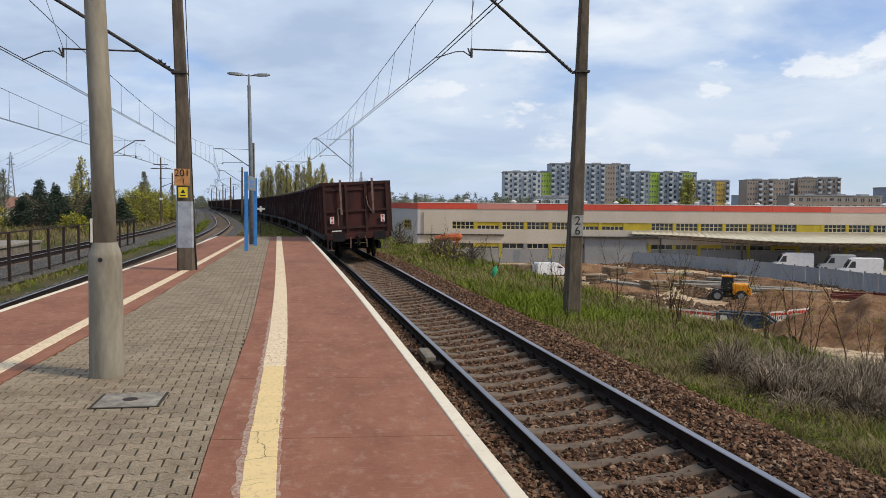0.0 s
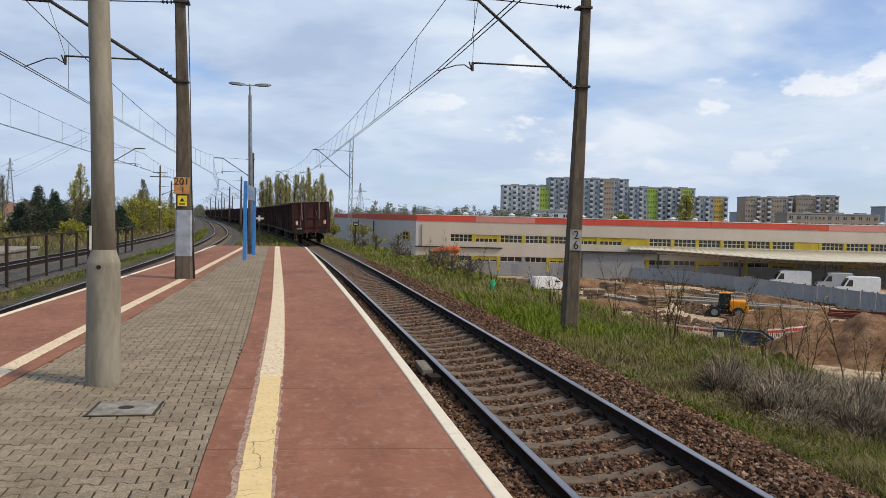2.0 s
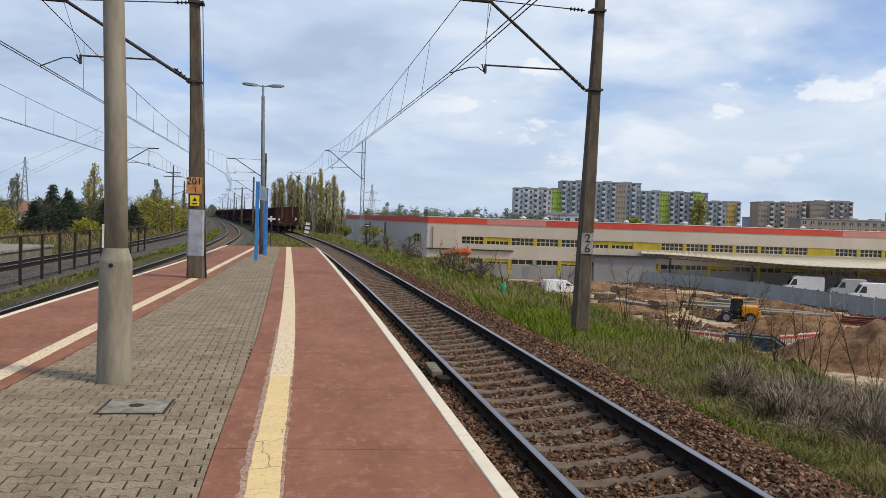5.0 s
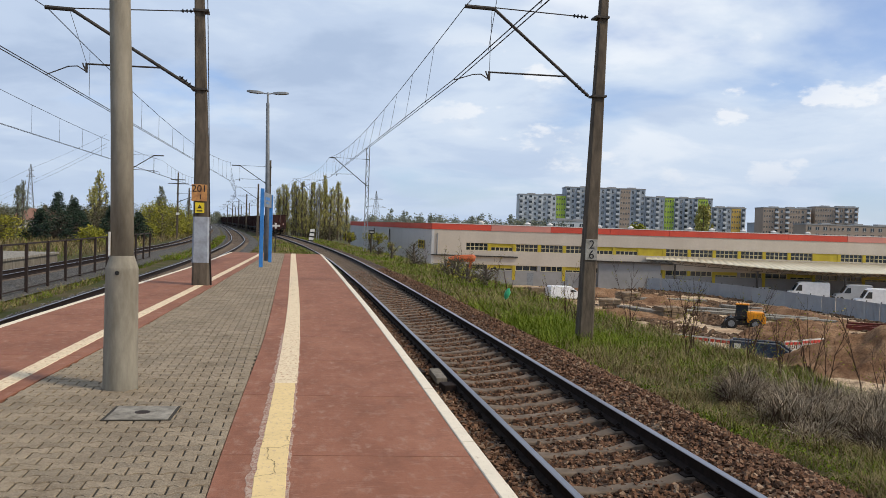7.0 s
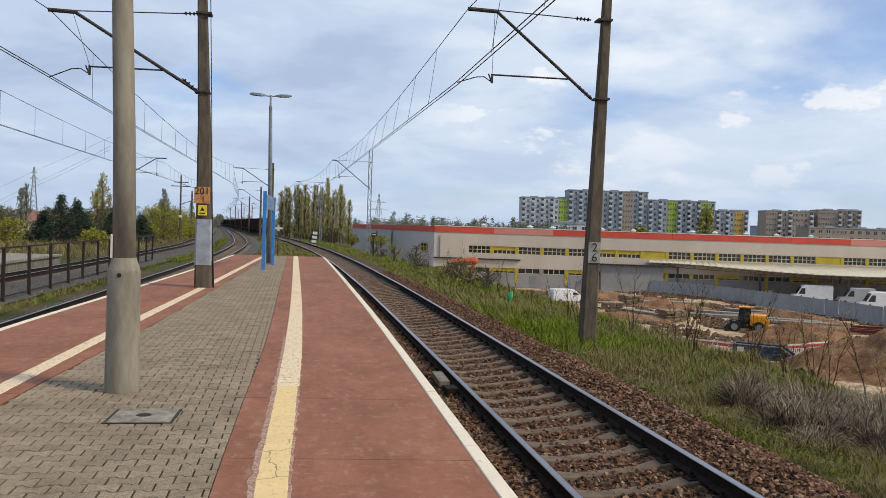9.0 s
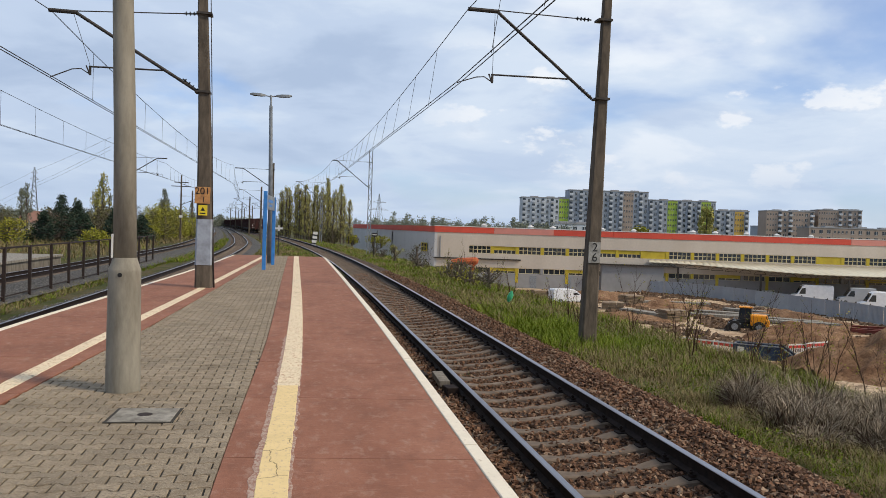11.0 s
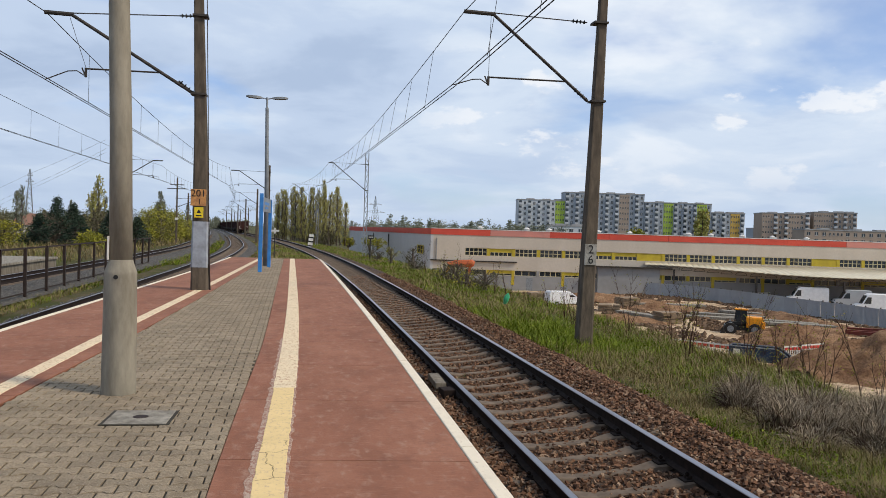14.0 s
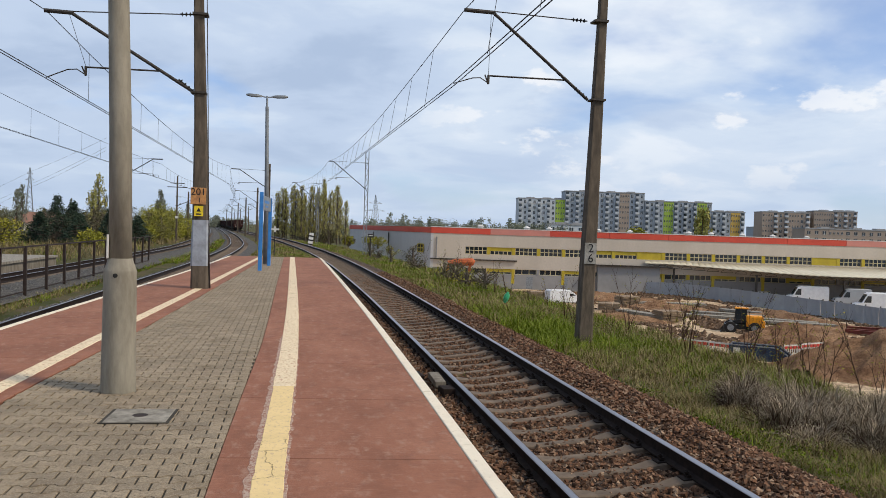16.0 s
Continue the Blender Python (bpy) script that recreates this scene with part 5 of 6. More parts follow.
# ---- the yellow telehandler ----
tm = thing("telehandler", "yellow and black telehandler on big tyres", "telehandler", pose(46.9, 78.8, Z_SITE, rz=242))
tm.scale = (0.88, 0.88, 0.88)
part("chassis", MB().box(0, 0, 0.75, 1.3, 4.2, 0.5), "black", tm, bevel=0.05)
part("engine_cover", MB().box(0.1, 1.35, 1.50, 1.8, 1.9, 1.3), "machine", tm, bevel=0.18)
part("rear_weight", MB().box(0.1, 2.25, 1.2, 1.9, 0.5, 0.9), "machine", tm, bevel=0.12)
part("boom", MB().bar((0.35, 1.9, 1.75), (0.35, -1.5, 1.2), 0.38, 0.40), "black", tm)
part("boom_head", MB().bar((0.35, -1.4, 1.25), (0.35, -1.95, 0.5), 0.5, 0.4), "black", tm)
part("bucket", MB().add([(-1.1, -1.9, 0.15), (1.1, -1.9, 0.15), (1.1, -2.5, 0.1), (-1.1, -2.5, 0.1), (-1.1, -1.9, 0.9), (1.1, -1.9, 0.9), (1.1, -2.05, 0.9), (-1.1, -2.05, 0.9)], [(0, 1, 2, 3), (0, 4, 5, 1), (4, 7, 6, 5), (0, 3, 7, 4), (1, 5, 6, 2)]), "steel_dark", tm, "worn dark bucket")
for x in (-1.05, -0.1):
    for y in (-0.9, 0.55):
        part("cab_post", MB().bar((x, y, 0.9), (x, y * 0.8, 2.88), 0.10, 0.10), "black", tm)
part("cab_roof", MB().box(-0.58, -0.12, 2.93, 1.15, 1.5, 0.14), "machine", tm, bevel=0.04)
part("cab_glass", MB().box(-0.58, -0.12, 2.1, 0.92, 1.25, 1.45), "glass", tm)
part("cab_base", MB().box(-0.58, -0.15, 1.1, 1.05, 1.6, 0.6), "black", tm, bevel=0.04)
for x in (-0.95, 0.95):
    for y in (-1.35, 1.35):
        wheel(tm, x, y, 0.70, 0.70, 0.46)
for x in (-0.95, 0.95):
    part("mudguard", MB().tube([(x, -1.95, 0.95), (x, -1.35, 1.38), (x, -0.75, 0.95)], 0.14, 6), "steel", tm)

# ---- orange excavator half hidden by the bank ----
ex = thing("excavator", "faded orange excavator behind the grassy bank", "excavator", pose(23.4, 112, Z_SITE, rz=80))
part("house", MB().box(0, 0.3, 1.7, 2.4, 3.4, 1.4), "orange", ex, bevel=0.15)
part("cab", MB().box(-0.7, -0.9, 2.3, 1.0, 1.5, 1.8), "glass", ex, bevel=0.08)
part("boom", MB().bar((0.3, -1.0, 2.0), (0.3, -1.3, 5.3), 0.3, 0.35).tube([(0.3, -1.9, 5.35), (0.3, -1.6, 5.45), (0.3, 0.6, 5.35), (0.3, 1.8, 5.1)], [0.35, 0.55, 0.5, 0.42], 10), "orange", ex, "faded orange boom")
part("arm", MB().bar((0.3, 1.5, 5.1), (0.3, 2.4, 3.4), 0.4, 0.5), "machine", ex, "yellow arm")
part("bucket", MB().box(0.3, 2.4, 3.0, 1.1, 0.9, 0.9), "steel_dark", ex, bevel=0.15)
for x in (-1.0, 1.0):
    part("track", MB().box(x, 0, 0.45, 0.6, 4.2, 0.9), "tyre", ex, bevel=0.3)

# ---- skip, barriers, stacks ----
sk = thing("skip_container", "open navy blue skip container with sloping end", "skip", pose(38.0, 61.5, Z_SITE - 0.15, rz=-38))
sk.scale = (0.86, 0.86, 0.86)
sk_out = [(-2.4, 0.0), (-2.4, 1.5), (1.9, 1.5), (3.0, 0.75), (2.3, 0.0)]
for s in (-1, 1):
    mb = MB()
    mb.v = [(x, s * 0.95 - 0.03, z) for x, z in sk_out] + [(x, s * 0.95 + 0.03, z) for x, z in sk_out]
    mb.f = [(0, 1, 2, 3, 4), (9, 8, 7, 6, 5)] + [(j, (j + 1) % 5, 5 + (j + 1) % 5, 5 + j) for j in range(5)]
    part("side_plate", mb, "skip", sk)
    for x in (-2.3, -1.1, 0.1, 1.3):
        part("rib", MB().box(x, s * 1.0, 0.75, 0.09, 0.08, 1.45), "skip", sk)
    part("rim", MB().bar((-2.4, s * 0.97, 1.5), (1.9, s * 0.97, 1.5), 0.12, 0.1).bar((1.9, s * 0.97, 1.5), (3.0, s * 0.97, 0.75), 0.12, 0.1), "steel", sk)
part("end_plate", MB().box(-2.4, 0, 0.75, 0.06, 1.9, 1.5), "skip", sk)
part("floor_plate", MB().box(0, 0, 0.06, 4.8, 1.9, 0.1), "skip", sk)
part("sloping_end", MB().bar((2.3, 0, 0.05), (3.0, 0, 0.75), 1.9, 0.06), "steel", sk)
part("label_panel", MB().box(-1.7, -1.0, 1.0, 0.6, 0.03, 0.5), "white", sk)

BARR = [(33.4, 66.3, -46), (34.9, 64.8, -46), (35.9, 63.6, -50), (42.0, 62.6, 12), (43.6, 63.4, 26), (45.2, 64.0, 20)]
b0 = None
for x, y, r in BARR:
    if b0 is None:
        b0 = thing("safety_barrier", "red and white plastic safety barrier on the site", "barrier", pose(x, y, Z_SITE + 0.05, rz=r), group="row of safety barriers")
        part("frame", MB().box(0, 0, 0.95, 2.0, 0.05, 0.12).box(0, 0, 0.18, 2.0, 0.05, 0.12).box(-0.97, 0, 0.55, 0.08, 0.05, 1.0).box(0.97, 0, 0.55, 0.08, 0.05, 1.0), "white", b0, "white plastic frame")
        for i in range(7):
            part("bar", MB().box(-0.72 + i * 0.24, 0, 0.42, 0.06, 0.04, 0.45), "white", b0)
        for i in range(4):
            part("reflector", MB().box(-0.72 + i * 0.48, -0.01, 0.77, 0.30, 0.05, 0.22), "barrier_red", b0)
        for s in (-0.6, 0.6):
            part("foot", MB().box(s, 0, 0.03, 0.1, 0.5, 0.06), "black", b0)
    else:
        copy_thing(b0, pose(x, y, Z_SITE + 0.05, rz=r))


def heap(name, label, x, y, rx, ry, h, mat="sand", seed=0.0, rz=0.0):
    """A tipped heap with slumped flanks."""
    mb = MB()
    n = 56
    for j in range(n + 1):
        for i in range(n + 1):
            u, v = -1 + 2 * i / n, -1 + 2 * j / n
            r = math.hypot(u, v)
            top = max(0.0, 1 - r * (0.92 + 0.25 * hum(u * 2, v * 2, 1.0, seed)))
            z = h * (top ** 0.9) * (0.85 + 0.45 * hum(u, v, 2.2, seed + 5)) + 0.12 * h * hum(u, v, 7.0, seed) * min(1, top * 4) + 0.16 * hum(u * rx, v * ry, 1.3, seed + 2) + 0.08 * hum(u * rx, v * ry, 3.1, seed + 3)
            mb.v.append((u * rx, v * ry, z - 0.15))
    mb.f = [(j * (n + 1) + i, j * (n + 1) + i + 1, (j + 1) * (n + 1) + i + 1, (j + 1) * (n + 1) + i) for j in range(n) for i in range(n)]
    ob = part(name, mb, mat, smooth=True)
    ob.matrix_world = pose(x, y, Z_SITE, rz=rz)
    return tagged(ob, label, "heap")


heap("soil_mound", "large heap of brown soil on the building site", 44.8, 55.0, 8.2, 7.2, 3.9, seed=1)
heap("soil_mound", "low heap of sandy soil beside the telehandler", 48.5, 71.5, 6.0, 4.5, 2.4, seed=2)
heap("soil_mound", "low brown spoil heap near the bank", 38.0, 90.0, 6.0, 4.0, 1.2, seed=3)
heap("soil_mound", "low brown spoil heap near the bank", 31.0, 84.0, 6.0, 4.0, 1.5, seed=4)
heap("soil_mound", "long ridge of dug earth along the hoarding", 62.0, 92.0, 4.0, 16.0, 1.1, seed=6)
heap("soil_mound", "long ridge of dug earth before the warehouse", 44.0, 119.0, 16.0, 3.5, 1.4, seed=8, rz=-10)
heap("soil_mound", "dark mound of wet soil on the site", 57.0, 82.0, 5.5, 4.0, 0.9, seed=9)
heap("soil_mound", "mound of rubble and earth on the site", 50.0, 104.0, 7.0, 4.0, 1.3, seed=11)

for n, (x, y, r, k) in enumerate([(43.8, 89.7, 5, 6), (41.0, 101.0, -20, 5), (46.5, 108.0, 10, 7), (36.0, 116.0, 0, 6)]):
    st = thing("plank_stack", "stack of weathered timber planks on the earth", "timber stack", pose(x, y, Z_SITE, rz=r), group="stacks of timber")
    for i in range(k):
        for j in range(3):
            part("plank", MB().box((j - 1) * 0.95 + random.uniform(-0.05, 0.05), random.uniform(-0.15, 0.15), 0.12 + i * 0.2, 0.85, 2.4, 0.14), "timber", st)
for n, (x, y, r) in enumerate([(64.0, 78.0, 62), (65.0, 74.5, 65), (63.0, 76.5, 58), (66.0, 80.5, 66)]):
    bb = thing("steel_beam", "red-oxide steel beam lying on the ground", "steel beam", pose(x, y, Z_SITE + 0.25, rz=r), group="steel beams on the ground")
    part("web", MB().box(0, 0, 0, 0.03, 9.0, 0.36), "red_steel", bb)
    for z in (-0.18, 0.18):
        part("flange", MB().box(0, 0, z, 0.3, 9.0, 0.03), "red_steel", bb)
for n, (x, y, r, l) in enumerate([(55.0, 96.0, 55, 9), (57.0, 90.0, 50, 11), (52.0, 92.5, 62, 8), (60.0, 99.0, 40, 8), (43.0, 96.0, 20, 7), (58.5, 86.0, 62, 8), (54.0, 110.0, 80, 10)]):
    pl = part("concrete_slab", MB().box(0, 0, 0, 1.6, l, 0.3), "manhole", None, bevel=0.03)
    pl.matrix_world = pose(x, y, Z_SITE + 0.25, rz=r)
    tagged(pl, "pale precast concrete slab lying on bare earth", "concrete slab", "precast slabs")


# ---- housing blocks ----
def block(x, y, width, top, floors_h, cols, accents, label, wall_mat, rz, depth=13.0, balconies=True):
    """A slab block: storeys of windows, boxed balconies, painted stair strips; facade towards -y."""
    t = thing("apartment_block", label, "apartment block", pose(x, y, 0, rz=rz))
    z0 = -10.0
    part("wall", MB().span(0, width, 0, depth, z0, top), wall_mat, t)
    part("roof", MB().span(-0.2, width + 0.2, -0.2, depth + 0.2, top, top + 0.5), "roof_grey", t)
    for u in (0.2, 0.55, 0.8):
        part("roof_hut", MB().span(width * u, width * u + 4, 3, 7, top + 0.45, top + 1.1), "roof_grey", t)
    bw = width / cols
    win = MB().box(0, -0.03, 0, bw * 0.42, 0.10, 1.5).mesh("window", "glass")
    fr = MB().box(0, -0.05, 0, 0.12, 0.12, 1.5).box(0, -0.05, -0.78, bw * 0.46, 0.2, 0.1).mesh("window_frame", "white")
    bal = MB().box(0, -0.7, -0.35, bw * 0.66, 1.3, 1.05).mesh("balcony", "block_panel")
    bal_back = MB().box(0, -0.04, 0.6, bw * 0.6, 0.12, 1.5).mesh("balcony_door", "glass")
    n = int((top + 9) / floors_h)
    for c0, c1, mat in accents:
        part("painted_strip", MB().span(c0 * bw, c1 * bw, -0.06 if not balconies else -0.10, 0.0, z0, top - 0.1), mat, t)
    for fl in range(n):
        z = top - 1.6 - fl * floors_h
        if z < 0.5:
            break
        for c in range(cols):
            xx = (c + 0.5) * bw
            in_acc = any(a <= c < b for a, b, _ in accents)
            if balconies and c % 2 == 0 and not in_acc:
                b = part("balcony", bal, None, t)
                b.location = (xx, 0, z)
                d = part("balcony_door", bal_back, None, b)
            else:
                for o in ((-0.25, 0.25) if in_acc else (0,)):
                    w = part("window", win, None, t)
                    w.location = (xx + o * bw, -0.1 if in_acc else 0, z)
                    if in_acc:
                        w.scale = (0.5, 1, 0.7)
                    part("window_frame", fr, None, w)
    return t


M["block_grey"] = worn("grey_block_render", (0.36, 0.39, 0.43), (0.30, 0.33, 0.37), 0.12, 0.9, 0, 2, 0.05)
M["block_white"] = worn("pale_block_render", (0.58, 0.60, 0.62), (0.50, 0.52, 0.54), 0.12, 0.9, 0, 2, 0.05)
M["block_panel"] = worn("balcony_panel", (0.62, 0.64, 0.67), (0.46, 0.50, 0.54), 0.4, 0.8, rnd=0.45)
M["block_green"] = worn("lime_painted_wall", (0.34, 0.46, 0.07), (0.30, 0.41, 0.07), 0.2, 0.9)
M["block_ochre"] = worn("ochre_painted_wall", (0.55, 0.36, 0.09), (0.48, 0.31, 0.08), 0.2, 0.9)
M["block_brown"] = worn("brown_painted_wall", (0.38, 0.30, 0.24), (0.33, 0.26, 0.205), 0.2, 0.9)
RZ = -10.4
block(116.6, 416.4, 24.6, 19.4, 2.8, 10, [(8, 10, "block_green")], "pale grey panel block with a lime green end strip", "block_white", RZ)
block(140.7, 412.0, 41.8, 23.9, 2.8, 16, [(11, 13, "block_brown")], "tall grey panel block with a brown strip", "block_grey", RZ)
block(182.0, 404.3, 35.2, 20.0, 2.8, 14, [(4, 6, "block_green"), (11, 13, "block_green")], "blue-grey panel block with two lime green strips", "block_grey", RZ)
block(216.8, 397.9, 17.4, 15.6, 2.8, 7, [(4, 6, "block_ochre")], "grey panel block with an ochre strip", "block_grey", RZ)
block(246.0, 398.0, 25.0, 16.6, 2.8, 9, [(0, 2, "block_brown"), (5, 7, "block_brown")], "dull brown-grey panel block", "block_brown", RZ - 2)
block(273.0, 393.0, 22.0, 17.9, 2.8, 9, [(0, 4, "block_brown")], "brown panel block with plain end wall", "block_brown", RZ - 6)
block(285.0, 470.0, 40.0, 9.5, 2.8, 14, [], "low distant grey panel block", "block_grey", RZ)
block(225.0, 330.0, 42.0, 7.4, 3.0, 12, [(3, 5, "block_brown")], "low brown-grey office block behind the warehouse", "block_brown", RZ, balconies=False)
block(300.0, 360.0, 40.0, 12.5, 3.0, 10, [], "grey office block behind the warehouse", "block_grey", RZ, balconies=False)
block(96.0, 300.0, 18.0, 4.9, 2.4, 5, [], "low glazed rooftop hall behind the warehouse", "block_white", RZ, balconies=False)

# ---- houses and pylons on the far left ----
def house(x, y, w, d, h, rz, label):
    t = thing("house", label, "house", pose(x, y, -2.4, rz=rz))
    part("wall", MB().span(-w / 2, w / 2, -d / 2, d / 2, 0, h), "plaster", t)
    rf = MB()
    rf.v = [(-w / 2 - 0.4, -d / 2 - 0.4, h), (w / 2 + 0.4, -d / 2 - 0.4, h), (w / 2 + 0.4, d / 2 + 0.4, h), (-w / 2 - 0.4, d / 2 + 0.4, h), (-w / 2 + 1, 0, h + 2.4), (w / 2 - 1, 0, h + 2.4)]
    rf.f = [(0, 1, 5, 4), (1, 2, 5), (2, 3, 4, 5), (3, 0, 4), (3, 2, 1, 0)]
    part("roof", rf, "roof_red", t, "red tiled hip roof")
    part("chimney", MB().box(w * 0.2, 0.5, h + 2.4, 0.6, 0.6, 1.6), "plaster", t)
    for u in (-0.3, 0.0, 0.3):
        wd = part("window", MB().box(u * w, -d / 2 - 0.01, h * 0.55, 1.2, 0.1, 1.3), "glass", t)
        part("window_frame", MB().box(u * w, -d / 2 - 0.05, h * 0.55 - 0.7, 1.5, 0.18, 0.1).box(u * w, -d / 2 - 0.05, h * 0.55, 0.08, 0.12, 1.3), "white", wd)


house(-66, 232, 11, 9, 2.2, 12, "pale house with a red tiled hip roof")
house(-97, 262, 11, 9, 4.4, 20, "pale house with a red tiled hip roof")
house(-116, 300, 14, 10, 5.4, 15, "pale two-storey house among trees")
house(-86, 310, 12, 9, 3.2, 15, "pale two-storey house among trees")


def pylon(x, y, base, top, half, arms, label):
    t = thing("pylon", label, "pylon", pose(x, y, 0, rz=20))
    h = top - base
    for sx in (-1, 1):
        for sy in (-1, 1):
            part("leg", MB().tube([(sx * half, sy * half, base), (sx * half * 0.30, sy * half * 0.30, base + h * 0.72), (sx * 0.12, sy * 0.12, top)], 0.11, 4), "steel", t)
    br = MB()
    for i in range(11):
        z0, z1 = base + h * 0.08 * i, base + h * 0.08 * (i + 1)
        a, b = (half * max(0.08, 1 - 0.97 * (z - base) / h) for z in (z0, z1))
        for sy in (-1, 1):
            br.bar((-a, sy * a, z0), (b, sy * b, z1), 0.09, 0.09).bar((a, sy * a, z0), (-b, sy * b, z1), 0.09, 0.09)
    part("bracing", br, "steel", t)
    for z, w in arms:
        part("crossarm", MB().bar((-w, 0, base + h * z), (w, 0, base + h * z), 0.2, 0.2).bar((-w, 0, base + h * z), (0, 0, base + h * z + 1.3), 0.12, 0.12).bar((w, 0, base + h * z), (0, 0, base + h * z + 1.3), 0.12, 0.12), "steel", t)


pylon(-94.6, 323, -3, 19.4, 1.7, [(0.8, 1.4), (0.9, 1.0)], "slim grey lattice transmission tower")
pylon(50.0, 500, -4, 21.6, 3.0, [(0.62, 6.5), (0.80, 4.5)], "grey lattice power pylon with crossarms")
ln = thing("power_lines", "thin distant power lines", "wires")
for far, tower, near in (
    ((-151.2, 420.0, 7.4), (-94.2, 323.0, 18.1), (-42.4, 200.0, 20.2)),
    ((-151.1, 420.0, 1.3), (-94.1, 323.0, 13.5), (-42.4, 200.0, 18.1)),
    ((-151.0, 420.0, -1.4), (-94.1, 323.0, 12.3), (-42.4, 200.0, 17.3)),
):
    for a, b in ((far, tower), (tower, near)):
        P = [Vector(a).lerp(Vector(b), i / 12) - Vector((0, 0, 1.2 * (i / 12) * (1 - i / 12))) for i in range(13)]
        part("power_line", MB().tube(P, 0.03, 4), "wire", ln)


# ---- trees ----
def leaves(mb, centres, size, n, up=0.3, tall=1.0):
    """n small leaf faces about each of the clump centres (x, y, z, radius)."""
    for x, y, z, r in centres:
        for _ in range(n):
            d = Vector((random.gauss(0, 1), random.gauss(0, 1), random.gauss(0, 1))).normalized() * r * random.random() ** 0.45
            d.z *= tall
            p = Vector((x, y, z)) + d
            a = Vector((random.gauss(0, 1), random.gauss(0, 1), random.gauss(0, up))).normalized()
            b = a.cross(Vector((random.gauss(0, 1), random.gauss(0, 1), random.gauss(0, 1)))).normalized()
            s = size * random.uniform(0.6, 1.4)
            o = len(mb.v)
            mb.v += [tuple(p - a * s), tuple(p + b * s * 0.5), tuple(p + a * s), tuple(p - b * s * 0.5)]
            mb.f.append((o, o + 1, o + 2, o + 3))


def tree(label, x, y, z, h, r, kind, leaf, clumps=60, per=22, size=0.25, name="tree", group=""):
    t = thing(name, label, "tree", pose(x, y, z, rz=random.uniform(0, 360)), group)
    trunk, crown = MB(), MB()
    lean = random.uniform(-0.02, 0.02) * h
    trunk.tube([(0, 0, -0.3), (lean * 0.3, 0, h * 0.35), (lean * 0.7, 0, h * 0.7), (lean, 0, h * 0.97)], [r * 0.10 + 0.05, r * 0.075 + 0.04, r * 0.045 + 0.03, 0.015], 7)
    cl = []
    for i in range(clumps):
        if kind == "poplar":
            u = random.random() ** 0.85
            zz = h * (0.10 + 0.88 * u)
            rr = r * (0.35 + 0.9 * math.sin(math.pi * min(1, u * 0.8 + 0.16))) * random.uniform(0.25, 1.0)
        elif kind == "fir":
            u = random.random() ** 1.4
            zz = h * (0.06 + 0.92 * u)
            rr = r * (1 - u) * random.uniform(0.5, 1.05) + 0.05
        else:
            u = random.random()
            zz = h * (0.18 + 0.78 * u)
            rr = r * math.sin(math.pi * (0.12 + 0.80 * u)) ** 0.7 * random.uniform(0.35, 1.05)
        a = random.uniform(0, 2 * math.pi)
        px, py = rr * math.cos(a) + lean * zz / h, rr * math.sin(a)
        c = r * (0.17 if kind == "poplar" else 0.17 if kind == "fir" else 0.26) * random.uniform(0.7, 1.3)
        cl.append((px, py, zz, c))
        z_root = zz - (1.6 * rr if kind == "poplar" else -0.25 * rr if kind == "fir" else 0.7 * rr)
        trunk.tube([(lean * 0.6 * z_root / h, 0, max(0.4, z_root)), (px * 0.6, py * 0.6, (zz + z_root) / 2 + 0.1), (px, py, zz + c * 0.6)], [0.035 + r * 0.008, 0.022, 0.008], 4, cap=False)
    leaves(crown, cl, size, per, 1.6 if kind == "poplar" else 0.3, 3.2 if kind == "poplar" else 1.0)
    part("trunk", trunk, "bark", t)
    part("crown", crown, leaf, t)
    return t


# row of tall poplars beyond the masts
for i in range(30):
    u = i / 29
    x = -2.9 + 12.9 * u + random.uniform(-0.35, 0.35)
    y = 166 + random.uniform(-7, 9)
    hh = (9.6 + 2.4 * u) * random.uniform(0.70, 1.10) + (1.8 if i in (7, 9, 18, 20, 26) else 0) - (1.5 if i > 27 else 0)
    tree("tall slender poplar in thin olive spring leaf", x, y, -1.6, hh, 0.78 * random.uniform(0.7, 1.3), "poplar", "poplar", 170, 12, 0.085, group="row of poplars")
for i in range(9):
    x = random.uniform(2, 16)
    tree("rough scrub at the foot of the poplars", x, 150 + random.uniform(0, 25), -2.0, random.uniform(1.6, 3.0), 1.6, "round", "leaf_lime" if i % 3 == 0 else "leaf_dark", 40, 22, 0.12, "shrub", "scrub below the poplars")
